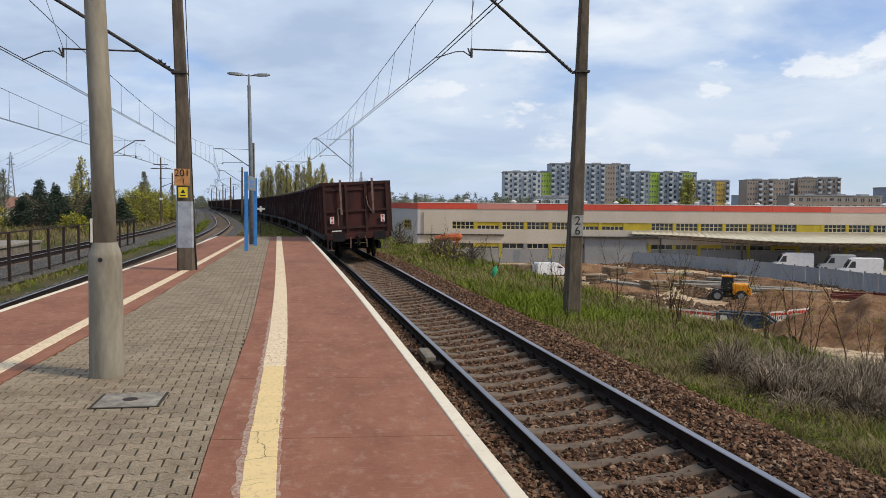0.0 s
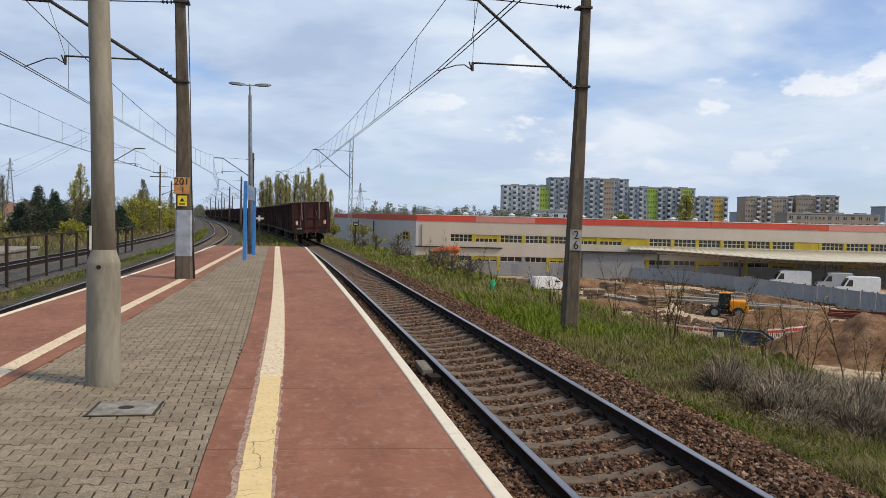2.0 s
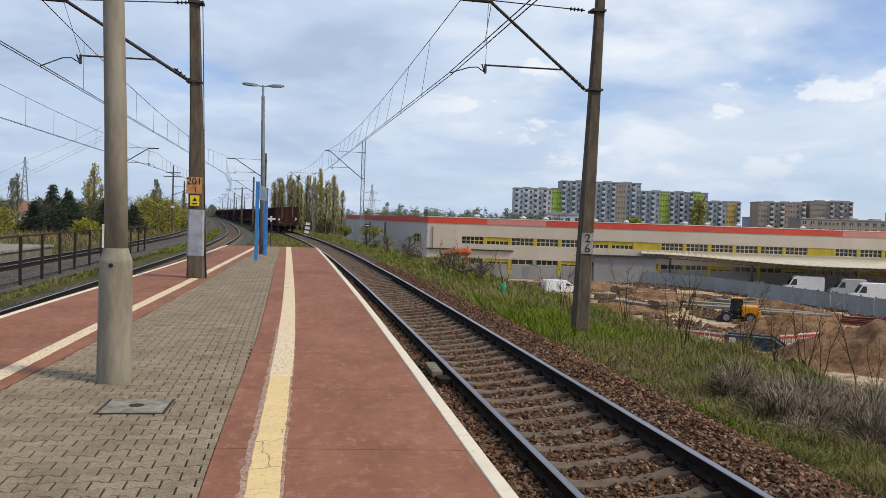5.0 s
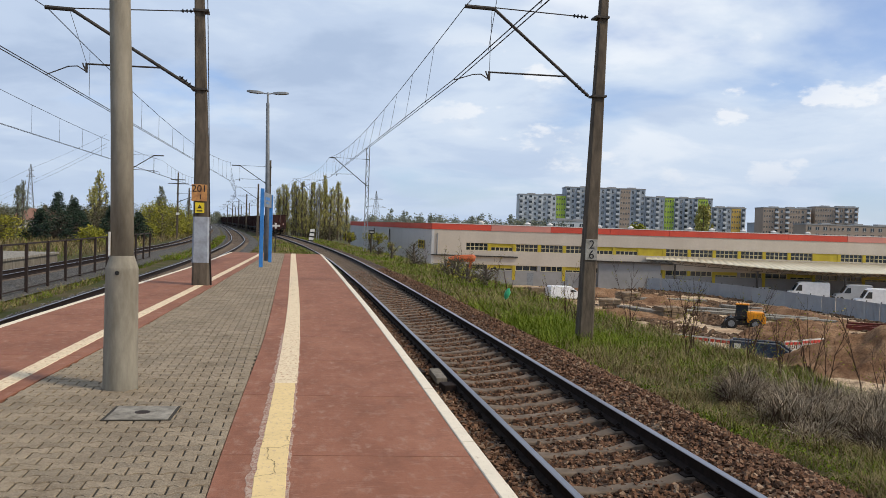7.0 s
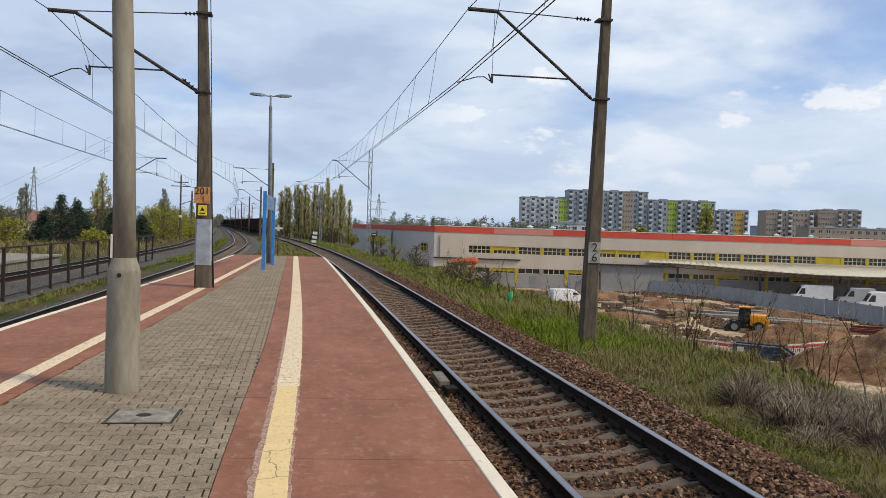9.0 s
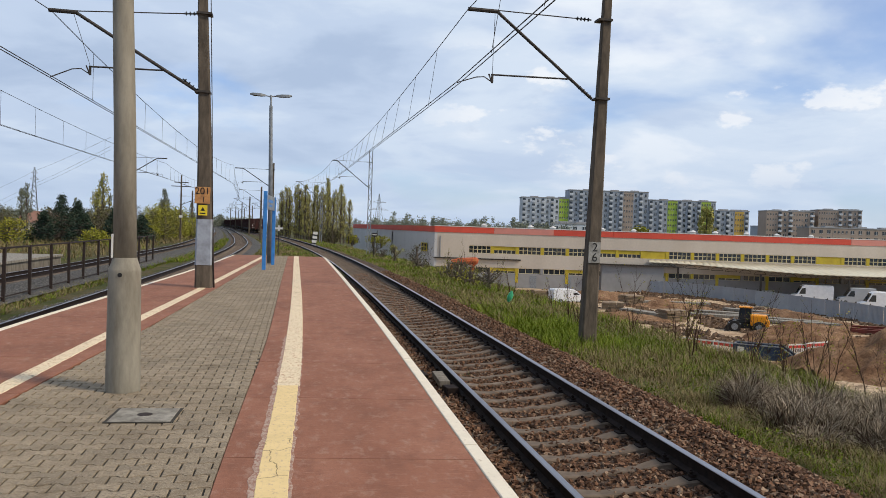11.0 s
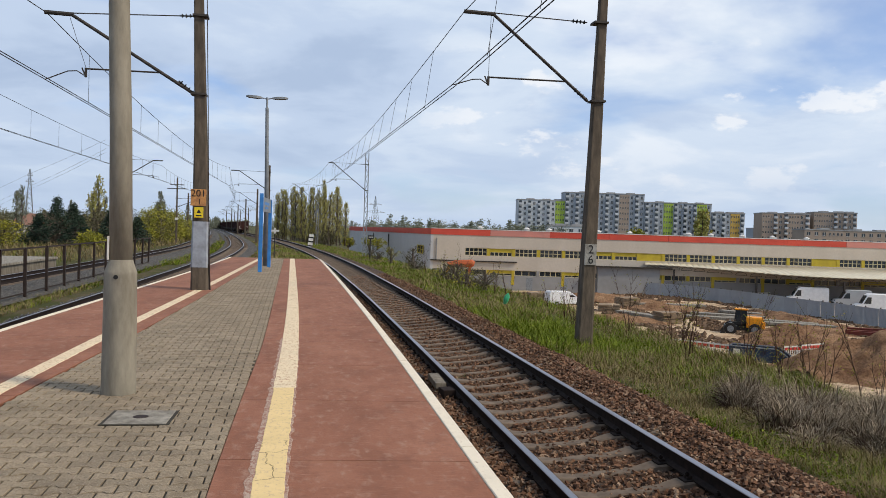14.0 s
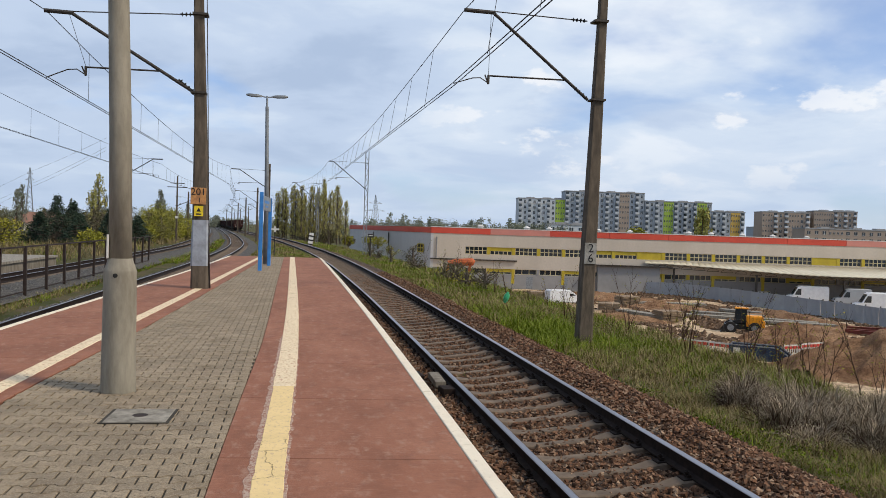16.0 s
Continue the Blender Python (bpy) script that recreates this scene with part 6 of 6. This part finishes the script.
# dark firs and mixed trees across the tracks
for x, y, h, r in ((-24.2, 92, 6.3, 2.4), (-23.0, 93.5, 5.7, 2.2), (-21.5, 90, 4.4, 2.0), (-26.5, 94, 4.2, 2.3), (-17.5, 100, 4.2, 2.2), (-20.0, 97, 4.9, 2.1)):
    tree("dark blue-green fir tree with drooping branches", x, y, -1.6, h * 0.86, r, "fir", "fir", 230, 20, 0.10, "fir_tree", "dark firs")
for x, y, h, r, leaf in ((-30, 92, 3.6, 2.2, "leaf_dark"), (-33, 96, 4.6, 2.4, "leaf_dark"), (-36, 98, 5.0, 2.4, "leaf_dark"), (-28, 88, 3.0, 1.9, "leaf_lime"), (-34, 86, 3.0, 1.9, "leaf_lime"), (-19, 84, 2.2, 1.6, "leaf_lime"), (-22, 105, 4.5, 2.3, "leaf_dark"), (-25, 112, 5.0, 2.6, "leaf_dark"), (-18, 118, 4.6, 2.4, "leaf_dark"), (-17.5, 126, 5.2, 2.6, "leaf_lime"), (-20.5, 134, 6.2, 2.9, "leaf_lime"), (-18.5, 140, 5.6, 2.6, "leaf_lime"), (-23, 148, 5.2, 3.0, "leaf_dark"), (-40, 120, 4.8, 3.0, "leaf_dark"), (-47, 130, 5.0, 3.0, "leaf_dark"), (-45, 110, 4.2, 2.6, "leaf_dark"), (-52, 140, 5.6, 3.0, "leaf_dark"), (-30, 125, 4.6, 2.8, "leaf_dark"), (-26, 160, 5.5, 3.2, "leaf_lime"), (-32, 175, 6.0, 3.2, "leaf_dark"), (-21, 165, 4.2, 2.4, "leaf_lime"), (-28, 190, 5.0, 3.0, "leaf_lime"), (-18, 108, 2.6, 1.8, "leaf_lime"), (-17.6, 132, 3.2, 2.0, "leaf_lime"), (-38, 90, 3.8, 2.4, "leaf_dark"), (-16.8, 112, 4.4, 2.2, "leaf_lime"), (-18.6, 122, 5.0, 2.4, "leaf_lime"), (-16.2, 135, 3.6, 2.2, "leaf_lime"), (-21, 128, 5.4, 2.4, "leaf_lime"), (-27, 99, 4.4, 2.2, "leaf_dark")):
    tree("lime-green budding tree across the tracks" if leaf == "leaf_lime" else "dull green-brown budding tree across the tracks", x, y, -1.8, h, r, "round", leaf, 80, 26, 0.10, group="trees across the tracks")
# beyond y = 180 the poplars take the leaf colour with painted haze
for x, y, h in ((-27.8, 127, 10.2), (-29.5, 131, 8.0), (-31.0, 205, 11.0), (-33, 215, 8.5), (-57, 190, 10.5), (-60, 196, 9.6), (-53, 250, 10.6), (-90, 236, 10.5), (-86, 240, 9.4), (-44, 300, 11), (-48, 310, 10), (-36.5, 240, 9.5), (-82, 330, 11), (-40, 260, 8.5), (-31.5, 262, 9.0)):
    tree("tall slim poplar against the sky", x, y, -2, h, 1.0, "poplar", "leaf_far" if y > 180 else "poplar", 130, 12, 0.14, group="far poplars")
tree("tall columnar tree beside the housing block", 205.0, 385.0, -9, 25, 4.2, "poplar", "poplar", 150, 20, 0.6)
tree("green round tree among the blocks", 158.0, 360.0, -9, 14.5, 5.5, "round", "leaf_lime", 90, 22, 0.55)

# far woods along the horizon, and scrub
woods, wood_t = MB(), MB()
for i in range(520):
    if i < 300:
        a = random.uniform(-28, 9)
        d = random.uniform(420, 640)
    else:
        a = random.uniform(5.0, 19)
        d = random.uniform(260, 420)
    x, y = d * math.sin(radians(a)), d * math.cos(radians(a))
    hh = random.uniform(3.0, 4.8) if random.random() < 0.8 else random.uniform(4.8, 6.6)
    slim = 1.5 if hh > 5.2 else 2.8
    base = ground_z(x, y)
    top = hh - 0.3
    for q in range(20):
        u = random.random()
        w = slim * (0.35 + 0.65 * math.sin(math.pi * (0.15 + 0.75 * u)))
        leaves(woods, [(x + random.uniform(-w, w) * 0.6, y + random.uniform(-w, w) * 0.6, base + 0.5 + u * (top - base - 0.5), slim * 0.6)], 0.30, 24)
    wood_t.tube([(x, y, base - 0.5), (x, y, base + hh * 0.6)], [0.3, 0.1], 4, cap=False)
wd = tagged(part("far_woods", woods, "leaf_far"), "belt of far trees along the horizon, paled to imitate haze", "woods", kind="stuff")
tagged(part("far_trunks", wood_t, "bark", wd), kind="stuff")


# ---- grass, dry stems, ballast stones ----
def blade(mb, x, y, z, h, bend, w, turn):
    dx, dy = math.cos(turn), math.sin(turn)
    ox, oy = -dy * w, dx * w
    o = len(mb.v)
    mb.v += [(x - ox, y - oy, z), (x + ox, y + oy, z), (x + dx * bend * 0.4 + ox * 0.7, y + dy * bend * 0.4 + oy * 0.7, z + h * 0.6), (x + dx * bend * 0.4 - ox * 0.7, y + dy * bend * 0.4 - oy * 0.7, z + h * 0.6), (x + dx * bend, y + dy * bend, z + h)]
    mb.f += [(o, o + 1, o + 2, o + 3), (o + 3, o + 2, o + 4)]


fresh, dry = MB(), MB()


def sward(n, pick, hmin, hmax, green, wscale=1.0):
    for _ in range(n):
        x, y = pick()
        g_ = hum(x, y, 0.22, 9) + 0.5 * hum(x, y, 0.9, 4)
        clump = 0.55 + 0.9 * max(0, hum(x, y, 1.6, 2) + 0.35)
        to = fresh if random.random() < green + 0.9 * g_ else dry
        h = random.uniform(hmin, hmax) * clump
        d = math.hypot(x, y)
        blade(to, x, y, ground_z(x, y) - 0.02, h, h * random.uniform(0.3, 1.7), (0.0022 + 0.00022 * d) * wscale, random.uniform(0, 6.283))


def near_y(a, b):
    u = random.random()
    return a * (b / a) ** u


def verge(u0, u1, a, b):
    def pick():
        y = near_y(a, b)
        return spline(TRACK_A, y) + random.uniform(u0, u1), y
    return pick


sward(52000, verge(2.75, 8.5, 5, 22), 0.07, 0.24, 0.24, 0.75)
sward(9000, verge(2.6, 4.2, 5, 24), 0.05, 0.15, 0.75, 0.9)
sward(26000, verge(2.7, 8.0, 15, 60), 0.10, 0.34, 0.45)
sward(14000, verge(2.7, 8.0, 40, 150), 0.10, 0.28, 0.62, 1.2)
sward(20000, verge(2.7, 6.2, 4.6, 13), 0.06, 0.20, 0.45, 0.8)
sward(9000, verge(6.0, 12.0, 6, 30), 0.10, 0.34, 0.15)
sward(9000, lambda: (random.uniform(5.9, 8.2), random.uniform(18, 29)), 0.16, 0.42, 0.85)
sward(12000, lambda: (random.uniform(-9.4, -7.75), near_y(18, 75)), 0.06, 0.24, 0.6)
sward(7000, lambda: (random.uniform(-3.4, 1.2), near_y(41.7, 75)), 0.06, 0.26, 0.35)
sward(5000, lambda: (lambda y: (spline(TRACK_A, y) + random.uniform(-7.0, -1.8), y))(near_y(60, 140)), 0.08, 0.20, 0.35, 1.3)
sward(6000, lambda: (random.uniform(-28, -13.6), near_y(50, 130)), 0.25, 0.8, 0.0, 1.3)
sward(3500, lambda: (random.uniform(1.5, 2.2), near_y(20, 45)), 0.03, 0.11, 0.75)
sward(3500, lambda: (lambda y: (spline(TRACK_C, y) + random.uniform(2.4, 3.6), y))(near_y(55, 130)), 0.15, 0.35, 0.7, 1.3)
sward(7000, lambda: (lambda y: (spline(TRACK_A, y) + random.choice((-1, 1)) * random.uniform(1.3, 2.8), y))(near_y(36, 150)), 0.08, 0.26, 0.55, 1.2)
sward(1500, lambda: (lambda y: (spline(TRACK_A, y) + random.uniform(-0.6, 0.6), y))(near_y(40, 120)), 0.04, 0.14, 0.6, 1.2)
sward(260, lambda: (random.gauss(3.0, 0.13), random.gauss(14.6, 0.22)), 0.10, 0.22, 1.0)
sward(500, lambda: (random.uniform(1.55, 2.3), random.uniform(22, 27)), 0.06, 0.2, 0.8)
tagged(part("fresh_grass", fresh, "grass"), "fresh green spring grass on the embankment", "grass", kind="stuff")
tagged(part("dry_grass", dry, "straw"), "dry straw-coloured grass on the embankment", "grass", kind="stuff")

# low broad-leaved weeds
weeds = MB()
for _ in range(750):
    y = near_y(6, 40)
    u = random.uniform(2.5, 6.8)
    x = spline(TRACK_A, y) + u
    if hum(x, y, 0.45, 6) < -0.05:
        continue
    z = ground_z(x, y)
    r = random.uniform(0.08, 0.26)
    leaves(weeds, [(x, y, z + r * 0.25, r)], 0.014 + 0.0009 * y, 22, 0.8, 0.45)
tagged(part("low_weeds", weeds, "grass"), "low yellow-green weeds along the ballast edge", "weeds", kind="stuff")

# tussocks of long dead stems on the bank, arching out and down over a dark heart
mat_, heart = MB(), MB()


def tussock(cx, cy, rr, hh, n):
    for _ in range(int(n * 0.62)):
        a = random.uniform(0, 6.283)
        q = rr * 0.55 * random.random() ** 0.5
        b = a + random.gauss(0, 0.7)
        out = rr * random.uniform(0.35, 0.95)
        top = hh * random.uniform(0.25, 1.2)
        x, y = cx + q * math.cos(a), cy + q * math.sin(a)
        z = ground_z(x, y)
        s = Vector((-math.sin(b), math.cos(b), 0)) * random.uniform(0.0045, 0.0085)
        sway = random.gauss(0, 0.32)
        o = len(mat_.v)
        for i in range(5):
            u = i / 4
            p = Vector((x + math.cos(b) * out * u - math.sin(b) * sway * u * u, y + math.sin(b) * out * u + math.cos(b) * sway * u * u, z + top * (2.5 * u - 1.9 * u * u) + 0.02))
            w = s * (1.15 - u)
            mat_.v += [tuple(p - w), tuple(p + w)]
        mat_.f += [(o + 2 * i, o + 2 * i + 1, o + 2 * i + 3, o + 2 * i + 2) for i in range(4)]
    # dark bramble stems packed inside, added to imitate the shade of the hollow
    for _ in range(n // 2):
        a, q = random.uniform(0, 6.283), rr * 0.8 * random.random() ** 0.5
        x, y = cx + q * math.cos(a), cy + q * math.sin(a)
        z = ground_z(x, y)
        d = Vector((random.gauss(0, 1), random.gauss(0, 1), random.uniform(0.2, 1.6))).normalized() * random.uniform(0.35, 0.9) * hh
        heart.tube([(x, y, z), Vector((x, y, z)) + d * 0.6, Vector((x, y, z)) + d + Vector((0, 0, -0.03))], [0.010, 0.008, 0.003], 3, cap=False)


for cx, cy, rr, hh, n in ((8.85, 14.9, 0.85, 0.62, 1900), (9.5, 15.6, 0.8, 0.55, 1300), (9.35, 12.9, 1.0, 0.60, 1900), (10.2, 13.6, 1.0, 0.65, 1700), (9.6, 11.4, 0.95, 0.52, 1500), (10.6, 12.2, 1.0, 0.6, 1500), (11.3, 13.8, 1.1, 0.6, 1300), (11.6, 15.2, 1.1, 0.55, 1000), (8.7, 11.9, 0.6, 0.32, 600), (10.4, 10.2, 1.0, 0.5, 1100), (9.4, 9.6, 0.8, 0.35, 700)):
    for _ in range(4):
        a, q = random.uniform(0, 6.283), random.uniform(0.15, 0.62) * rr
        tussock(cx * 0.845 + q * math.cos(a), cy * 0.845 + q * math.sin(a), rr * random.uniform(0.42, 0.75), hh * random.uniform(0.45, 1.05), n // 4)
tagged(part("bramble_heart", heart, "twig"), "dark brown dead brambles inside the tussocks, standing in for shade", "brambles", kind="stuff")
tagged(part("dead_stems", mat_, "dead"), "tangled mats of grey dead grass stems", "dead grass", kind="stuff")


# bare saplings on the crest
def sapling(x, y, h, label, buds=True):
    t = thing("sapling", label, "shrub", pose(x, y, ground_z(x, y)), "bare saplings on the bank")
    wood, bud = MB(), MB()
    for _ in range(random.randint(2, 4)):
        a = random.uniform(0, 6.283)
        s = random.uniform(0.12, 0.38)
        hh = h * random.uniform(0.55, 1.0)
        P = [Vector((0.05 * math.cos(a), 0.05 * math.sin(a), -0.05))]
        for j in range(1, 6):
            u = j / 5
            P.append(Vector((s * hh * u * math.cos(a) + random.uniform(-0.03, 0.03), s * hh * u * math.sin(a) + random.uniform(-0.03, 0.03), hh * u)))
        wood.tube(P, [0.012, 0.010, 0.008, 0.006, 0.004, 0.002], 5, cap=False)
        for j in range(1, 5):
            for _ in range(2):
                b = a + random.uniform(-1.6, 1.6)
                l = hh * random.uniform(0.14, 0.30)
                q = P[j] + Vector((l * 0.5 * math.cos(b), l * 0.5 * math.sin(b), l * 0.75))
                wood.tube([P[j], (P[j] + q) / 2 + Vector((0.02, 0, -0.01)), q], [0.005, 0.004, 0.0018], 4, cap=False)
                if buds:
                    leaves(bud, [(q.x, q.y, q.z, 0.10)], 0.022, 3)
    part("branch_work", wood, "twig", t)
    if bud.v:
        tagged(part("buds", bud, "leaf_lime", t), kind="stuff")


for x, y, h in ((9.6, 18.6, 1.9), (10.2, 19.5, 2.3), (10.6, 17.6, 1.7), (11.2, 18.4, 2.0), (11.6, 16.8, 1.6), (11.9, 15.2, 1.9), (12.6, 15.6, 2.2), (13.0, 14.2, 1.6), (8.8, 24.5, 1.5), (9.4, 27.0, 1.9), (9.8, 30.0, 1.6), (9.2, 34.0, 2.0), (9.6, 38.0, 2.4), (9.0, 41.0, 2.2), (8.6, 44.0, 2.0), (9.8, 46.0, 2.6), (9.3, 50.0, 2.2), (8.9, 54.0, 2.0), (9.7, 60.0, 2.4), (9.4, 66.0, 2.0), (10.9, 21.5, 1.9), (10.2, 23.5, 2.2), (12.4, 17.8, 2.1), (9.9, 26.0, 1.3), (11.0, 13.2, 1.2), *[(random.uniform(9.3, 13.2), random.uniform(13.5, 25), random.uniform(1.3, 2.4)) for _ in range(7)]):
    sapling(x, y, h, "thin bare sapling with reddish twigs on the bank")
for i, y in enumerate((40, 42, 45, 47, 49, 58, 64, 70, 76, 84)):
    tree("low budding bush on the embankment", spline(TRACK_A, y) + random.uniform(5.6, 6.8), y, -1.4, random.uniform(0.9, 1.7), 0.9, "round", "leaf_lime" if i % 3 == 1 else "leaf_dark", 30, 14, 0.05, "shrub", "bushes on the bank")


ROCKS = [Vector((i, j, h)) for i in (-0.7, 0.7) for j in (-0.7, 0.7) for h in (-0.6, 0.6)]
RF = [(0, 1, 3, 2), (4, 6, 7, 5), (0, 4, 5, 1), (2, 3, 7, 6), (0, 2, 6, 4), (1, 5, 7, 3)]


def rock(mb, p, s):
    m = Euler((random.gauss(0, 0.45), random.gauss(0, 0.45), random.uniform(0, 6.28))).to_matrix()
    sc = Vector((random.uniform(0.8, 1.35), random.uniform(0.6, 1.0), random.uniform(0.45, 0.9))) * s
    mb.add([p + m @ Vector((v.x * sc.x, v.y * sc.y, v.z * sc.z)) * random.uniform(0.62, 1.2) for v in ROCKS], RF)


def stones(name, pts, count, a, b, half, mat, label, smin, smax, z=-0.235):
    mb = MB()
    for _ in range(count):
        y = near_y(a, b)
        u = random.uniform(-half, half)
        zz = z - 0.42 * max(0, abs(u) - 1.65) + (0.06 if 0.86 < abs(u) < 1.7 else 0.0)
        if abs(abs(u) - 0.75) < 0.08:
            continue
        m = rail_frame(pts, y)
        rock(mb, m @ Vector((u, 0, zz + random.uniform(-0.02, 0.025))), random.uniform(smin, smax))
    tagged(part(name, mb, mat), label, "ballast", kind="stuff")


stones("ballast_stones", TRACK_A, 62000, 4.5, 44, 2.6, "ballast_rock", "loose rust-brown ballast stones round the sleepers", 0.018, 0.042)
stones("ballast_stones", TRACK_A, 7000, 1.0, 5.0, 2.6, "ballast_rock", "loose rust-brown ballast stones beside the platform", 0.018, 0.042)
stones("ballast_stones", TRACK_B, 10000, 14, 60, 2.8, "grey_rock", "loose grey ballast stones along the track", 0.022, 0.05)

# ---- small things by the track ----
for x, y, z, sx, sy, sz, r in ((2.47, 13.50, -0.90, 0.18, 0.90, 0.10, -2), (2.49, 12.70, -0.96, 0.20, 0.32, 0.18, 6), (2.27, 14.2, -0.98, 0.12, 0.45, 0.12, 4)):
    bk = part("timber_block", MB().box(0, 0, 0, sx, sy, sz), "platform_side" if sy > 0.8 else "rust", None, bevel=0.015)
    bk.matrix_world = pose(x, y, z, rz=r)
    tagged(bk, "weathered grey block lying beside the rail", "block", "blocks beside the rail")
bag = MB()
for i in range(7):
    for j in range(10):
        a = 2 * math.pi * j / 10
        r = 0.11 * math.sin(math.pi * (0.12 + 0.8 * i / 6)) * (1 + 0.35 * hum(i * 1.7, j * 1.3, 1.0, 4))
        bag.v.append((r * math.cos(a), r * 0.6 * math.sin(a), 0.07 * i))
bag.f = [(i * 10 + j, i * 10 + (j + 1) % 10, i * 10 + 10 + (j + 1) % 10, i * 10 + 10 + j) for i in range(6) for j in range(10)]
M["bag_green"] = worn("green_plastic_bag", (0.06, 0.42, 0.20), (0.05, 0.30, 0.15), 8, 0.35)
bg_ = part("plastic_bag", bag, "bag_green", smooth=True)
bg_.matrix_world = pose(7.6, 28.5, ground_z(7.6, 28.5) + 0.25, 10, 15, 0)
tagged(bg_, "crumpled green plastic bag caught in the grass", "litter")
mk = thing("marker_post", "white post with black bands beside the track", "marker post", pose(2.2, 100, -1.1, 0, 7, 0))
part("post", MB().box(0, 0, 0.9, 0.55, 0.2, 1.9), "white", mk, bevel=0.03)
for z in (0.45, 0.95, 1.45):
    part("band", MB().box(0, -0.01, z, 0.57, 0.22, 0.16), "black", mk)
cs = thing("cross_sign", "white cross sign on a thin dark post", "sign", pose(-1.2, 62, -0.9))
part("post", MB().tube([(0, 0, -0.2), (0, 0, 2.2)], 0.035, 8), "steel_dark", cs)
part("cross", MB().box(0, -0.05, 2.15, 0.62, 0.03, 0.14).box(0, -0.051, 2.15, 0.14, 0.03, 0.42), "white", cs, "white cross board")
sb = thing("track_sign", "small dark board on a post beside the mast", "sign", pose(7.25, 76, -1.1))
part("post", MB().tube([(0, 0, -0.2), (0, 0, 2.1)], 0.05, 8), "steel_dark", sb)
part("board", MB().box(0, -0.06, 1.95, 0.55, 0.04, 0.34), "black", sb)
part("mark", MB().box(0, -0.085, 1.95, 0.4, 0.01, 0.08), "white", sb)

# ---- manhole and pavers ----
mh = thing("manhole_cover", "square concrete manhole cover set in the pavers", "manhole cover", pose(-1.18, 7.06, 0, rz=-2))
part("rim", MB().box(0, 0.255, -0.014, 0.54, 0.022, 0.032).box(0, -0.255, -0.010, 0.54, 0.022, 0.032).box(0.255, 0, -0.010, 0.022, 0.488, 0.032).box(-0.255, 0, -0.010, 0.022, 0.488, 0.032), "joint", mh)
part("cover", MB().box(0, 0, -0.012, 0.485, 0.485, 0.042), "manhole", mh, "rough pale concrete cover", bevel=0.008)
part("iron_lid", MB().tube([(0, 0.0, 0.0), (0, 0.0, 0.011)], 0.062, 18), "iron", mh, "small round rusty lid")

# interlocking bone-shaped blocks, 200 x 165 mm, rows staggered by half
BW, PITCH = 0.20, 0.1325
OUT = [(-0.5, -0.0825), (-0.34, -0.0825), (-0.18, -0.05), (0.18, -0.05), (0.34, -0.0825), (0.5, -0.0825), (0.5, 0.0825), (0.34, 0.0825), (0.18, 0.05), (-0.18, 0.05), (-0.34, 0.0825), (-0.5, 0.0825)]


def paver_outline(cx, cy, lo, hi):
    g_ = 0.0065
    o = [(cx + x * (BW - 2 * g_), cy + y * (1 - g_ / 0.0825 * 0.9)) for x, y in OUT]
    return [(min(max(x, lo + 0.004), hi + 0.002), y) for x, y in o]


whole = MB()
whole.prism([(x * (BW - 0.013), y * 0.928) for x, y in OUT], -0.04, 0.0, 0.05, 0.004)
PAVER = whole.mesh("paver", "paver")
cells = []
row = 0
y = 3.6 - 100 * PITCH
while y < PLAT_END - 0.1:
    lo, hi = spline(PAVER_L, y), spline(PAVER_R, y)
    x = -0.30 - (0.5 if row % 2 else 0.0) * BW
    while x > lo - BW / 2:
        if x - BW / 2 < hi - 0.02 and not (abs(x + 1.18) < 0.17 and abs(y - 7.06) < 0.19):
            cells.append((x, y, lo, hi))
        x -= BW
    y += PITCH
    row += 1
rest, made = MB(), 0
for x, y, lo, hi in cells:
    cut = x - BW / 2 < lo or x + BW / 2 > hi + 1e-4
    dz = random.uniform(-0.003, 0.002)
    if not cut and made < 300 and y < 7.5 and y > 4.5:
        ob = part("paver", PAVER, None, plat)
        ob.location = (x, y, dz)
        ob.rotation_euler = (random.uniform(-0.01, 0.01), random.uniform(-0.01, 0.01), random.uniform(-0.012, 0.012))
        made += 1
    else:
        o = paver_outline(x, y, lo, hi)
        if max(p[0] for p in o) - min(p[0] for p in o) > 0.02:
            rest.prism(o, -0.04, dz, 0.05, 0.004)
tagged(part("more_pavers", rest, "paver", plat), kind="stuff")


# ---- clods and rubble on the building site ----
clods = MB()
for _ in range(26000):
    x, y = random.uniform(24, 69), random.uniform(52, 130)
    if hum(x * 1.5, y * 0.7, 0.13, 12) + 0.5 * hum(x, y, 0.5, 3) + 0.15 * ease(80, 115, y) < 0.10 or math.hypot(x - 37, y - 60) < 8:
        continue
    rock(clods, Vector((x, y, ground_z(x, y) + 0.03)), random.uniform(0.08, 0.42) * random.random() ** 0.5 + 0.06)
tagged(part("earth_clods", clods, "clod"), "scattered clods and rubble on the bare site", "rubble", kind="stuff")


motions()
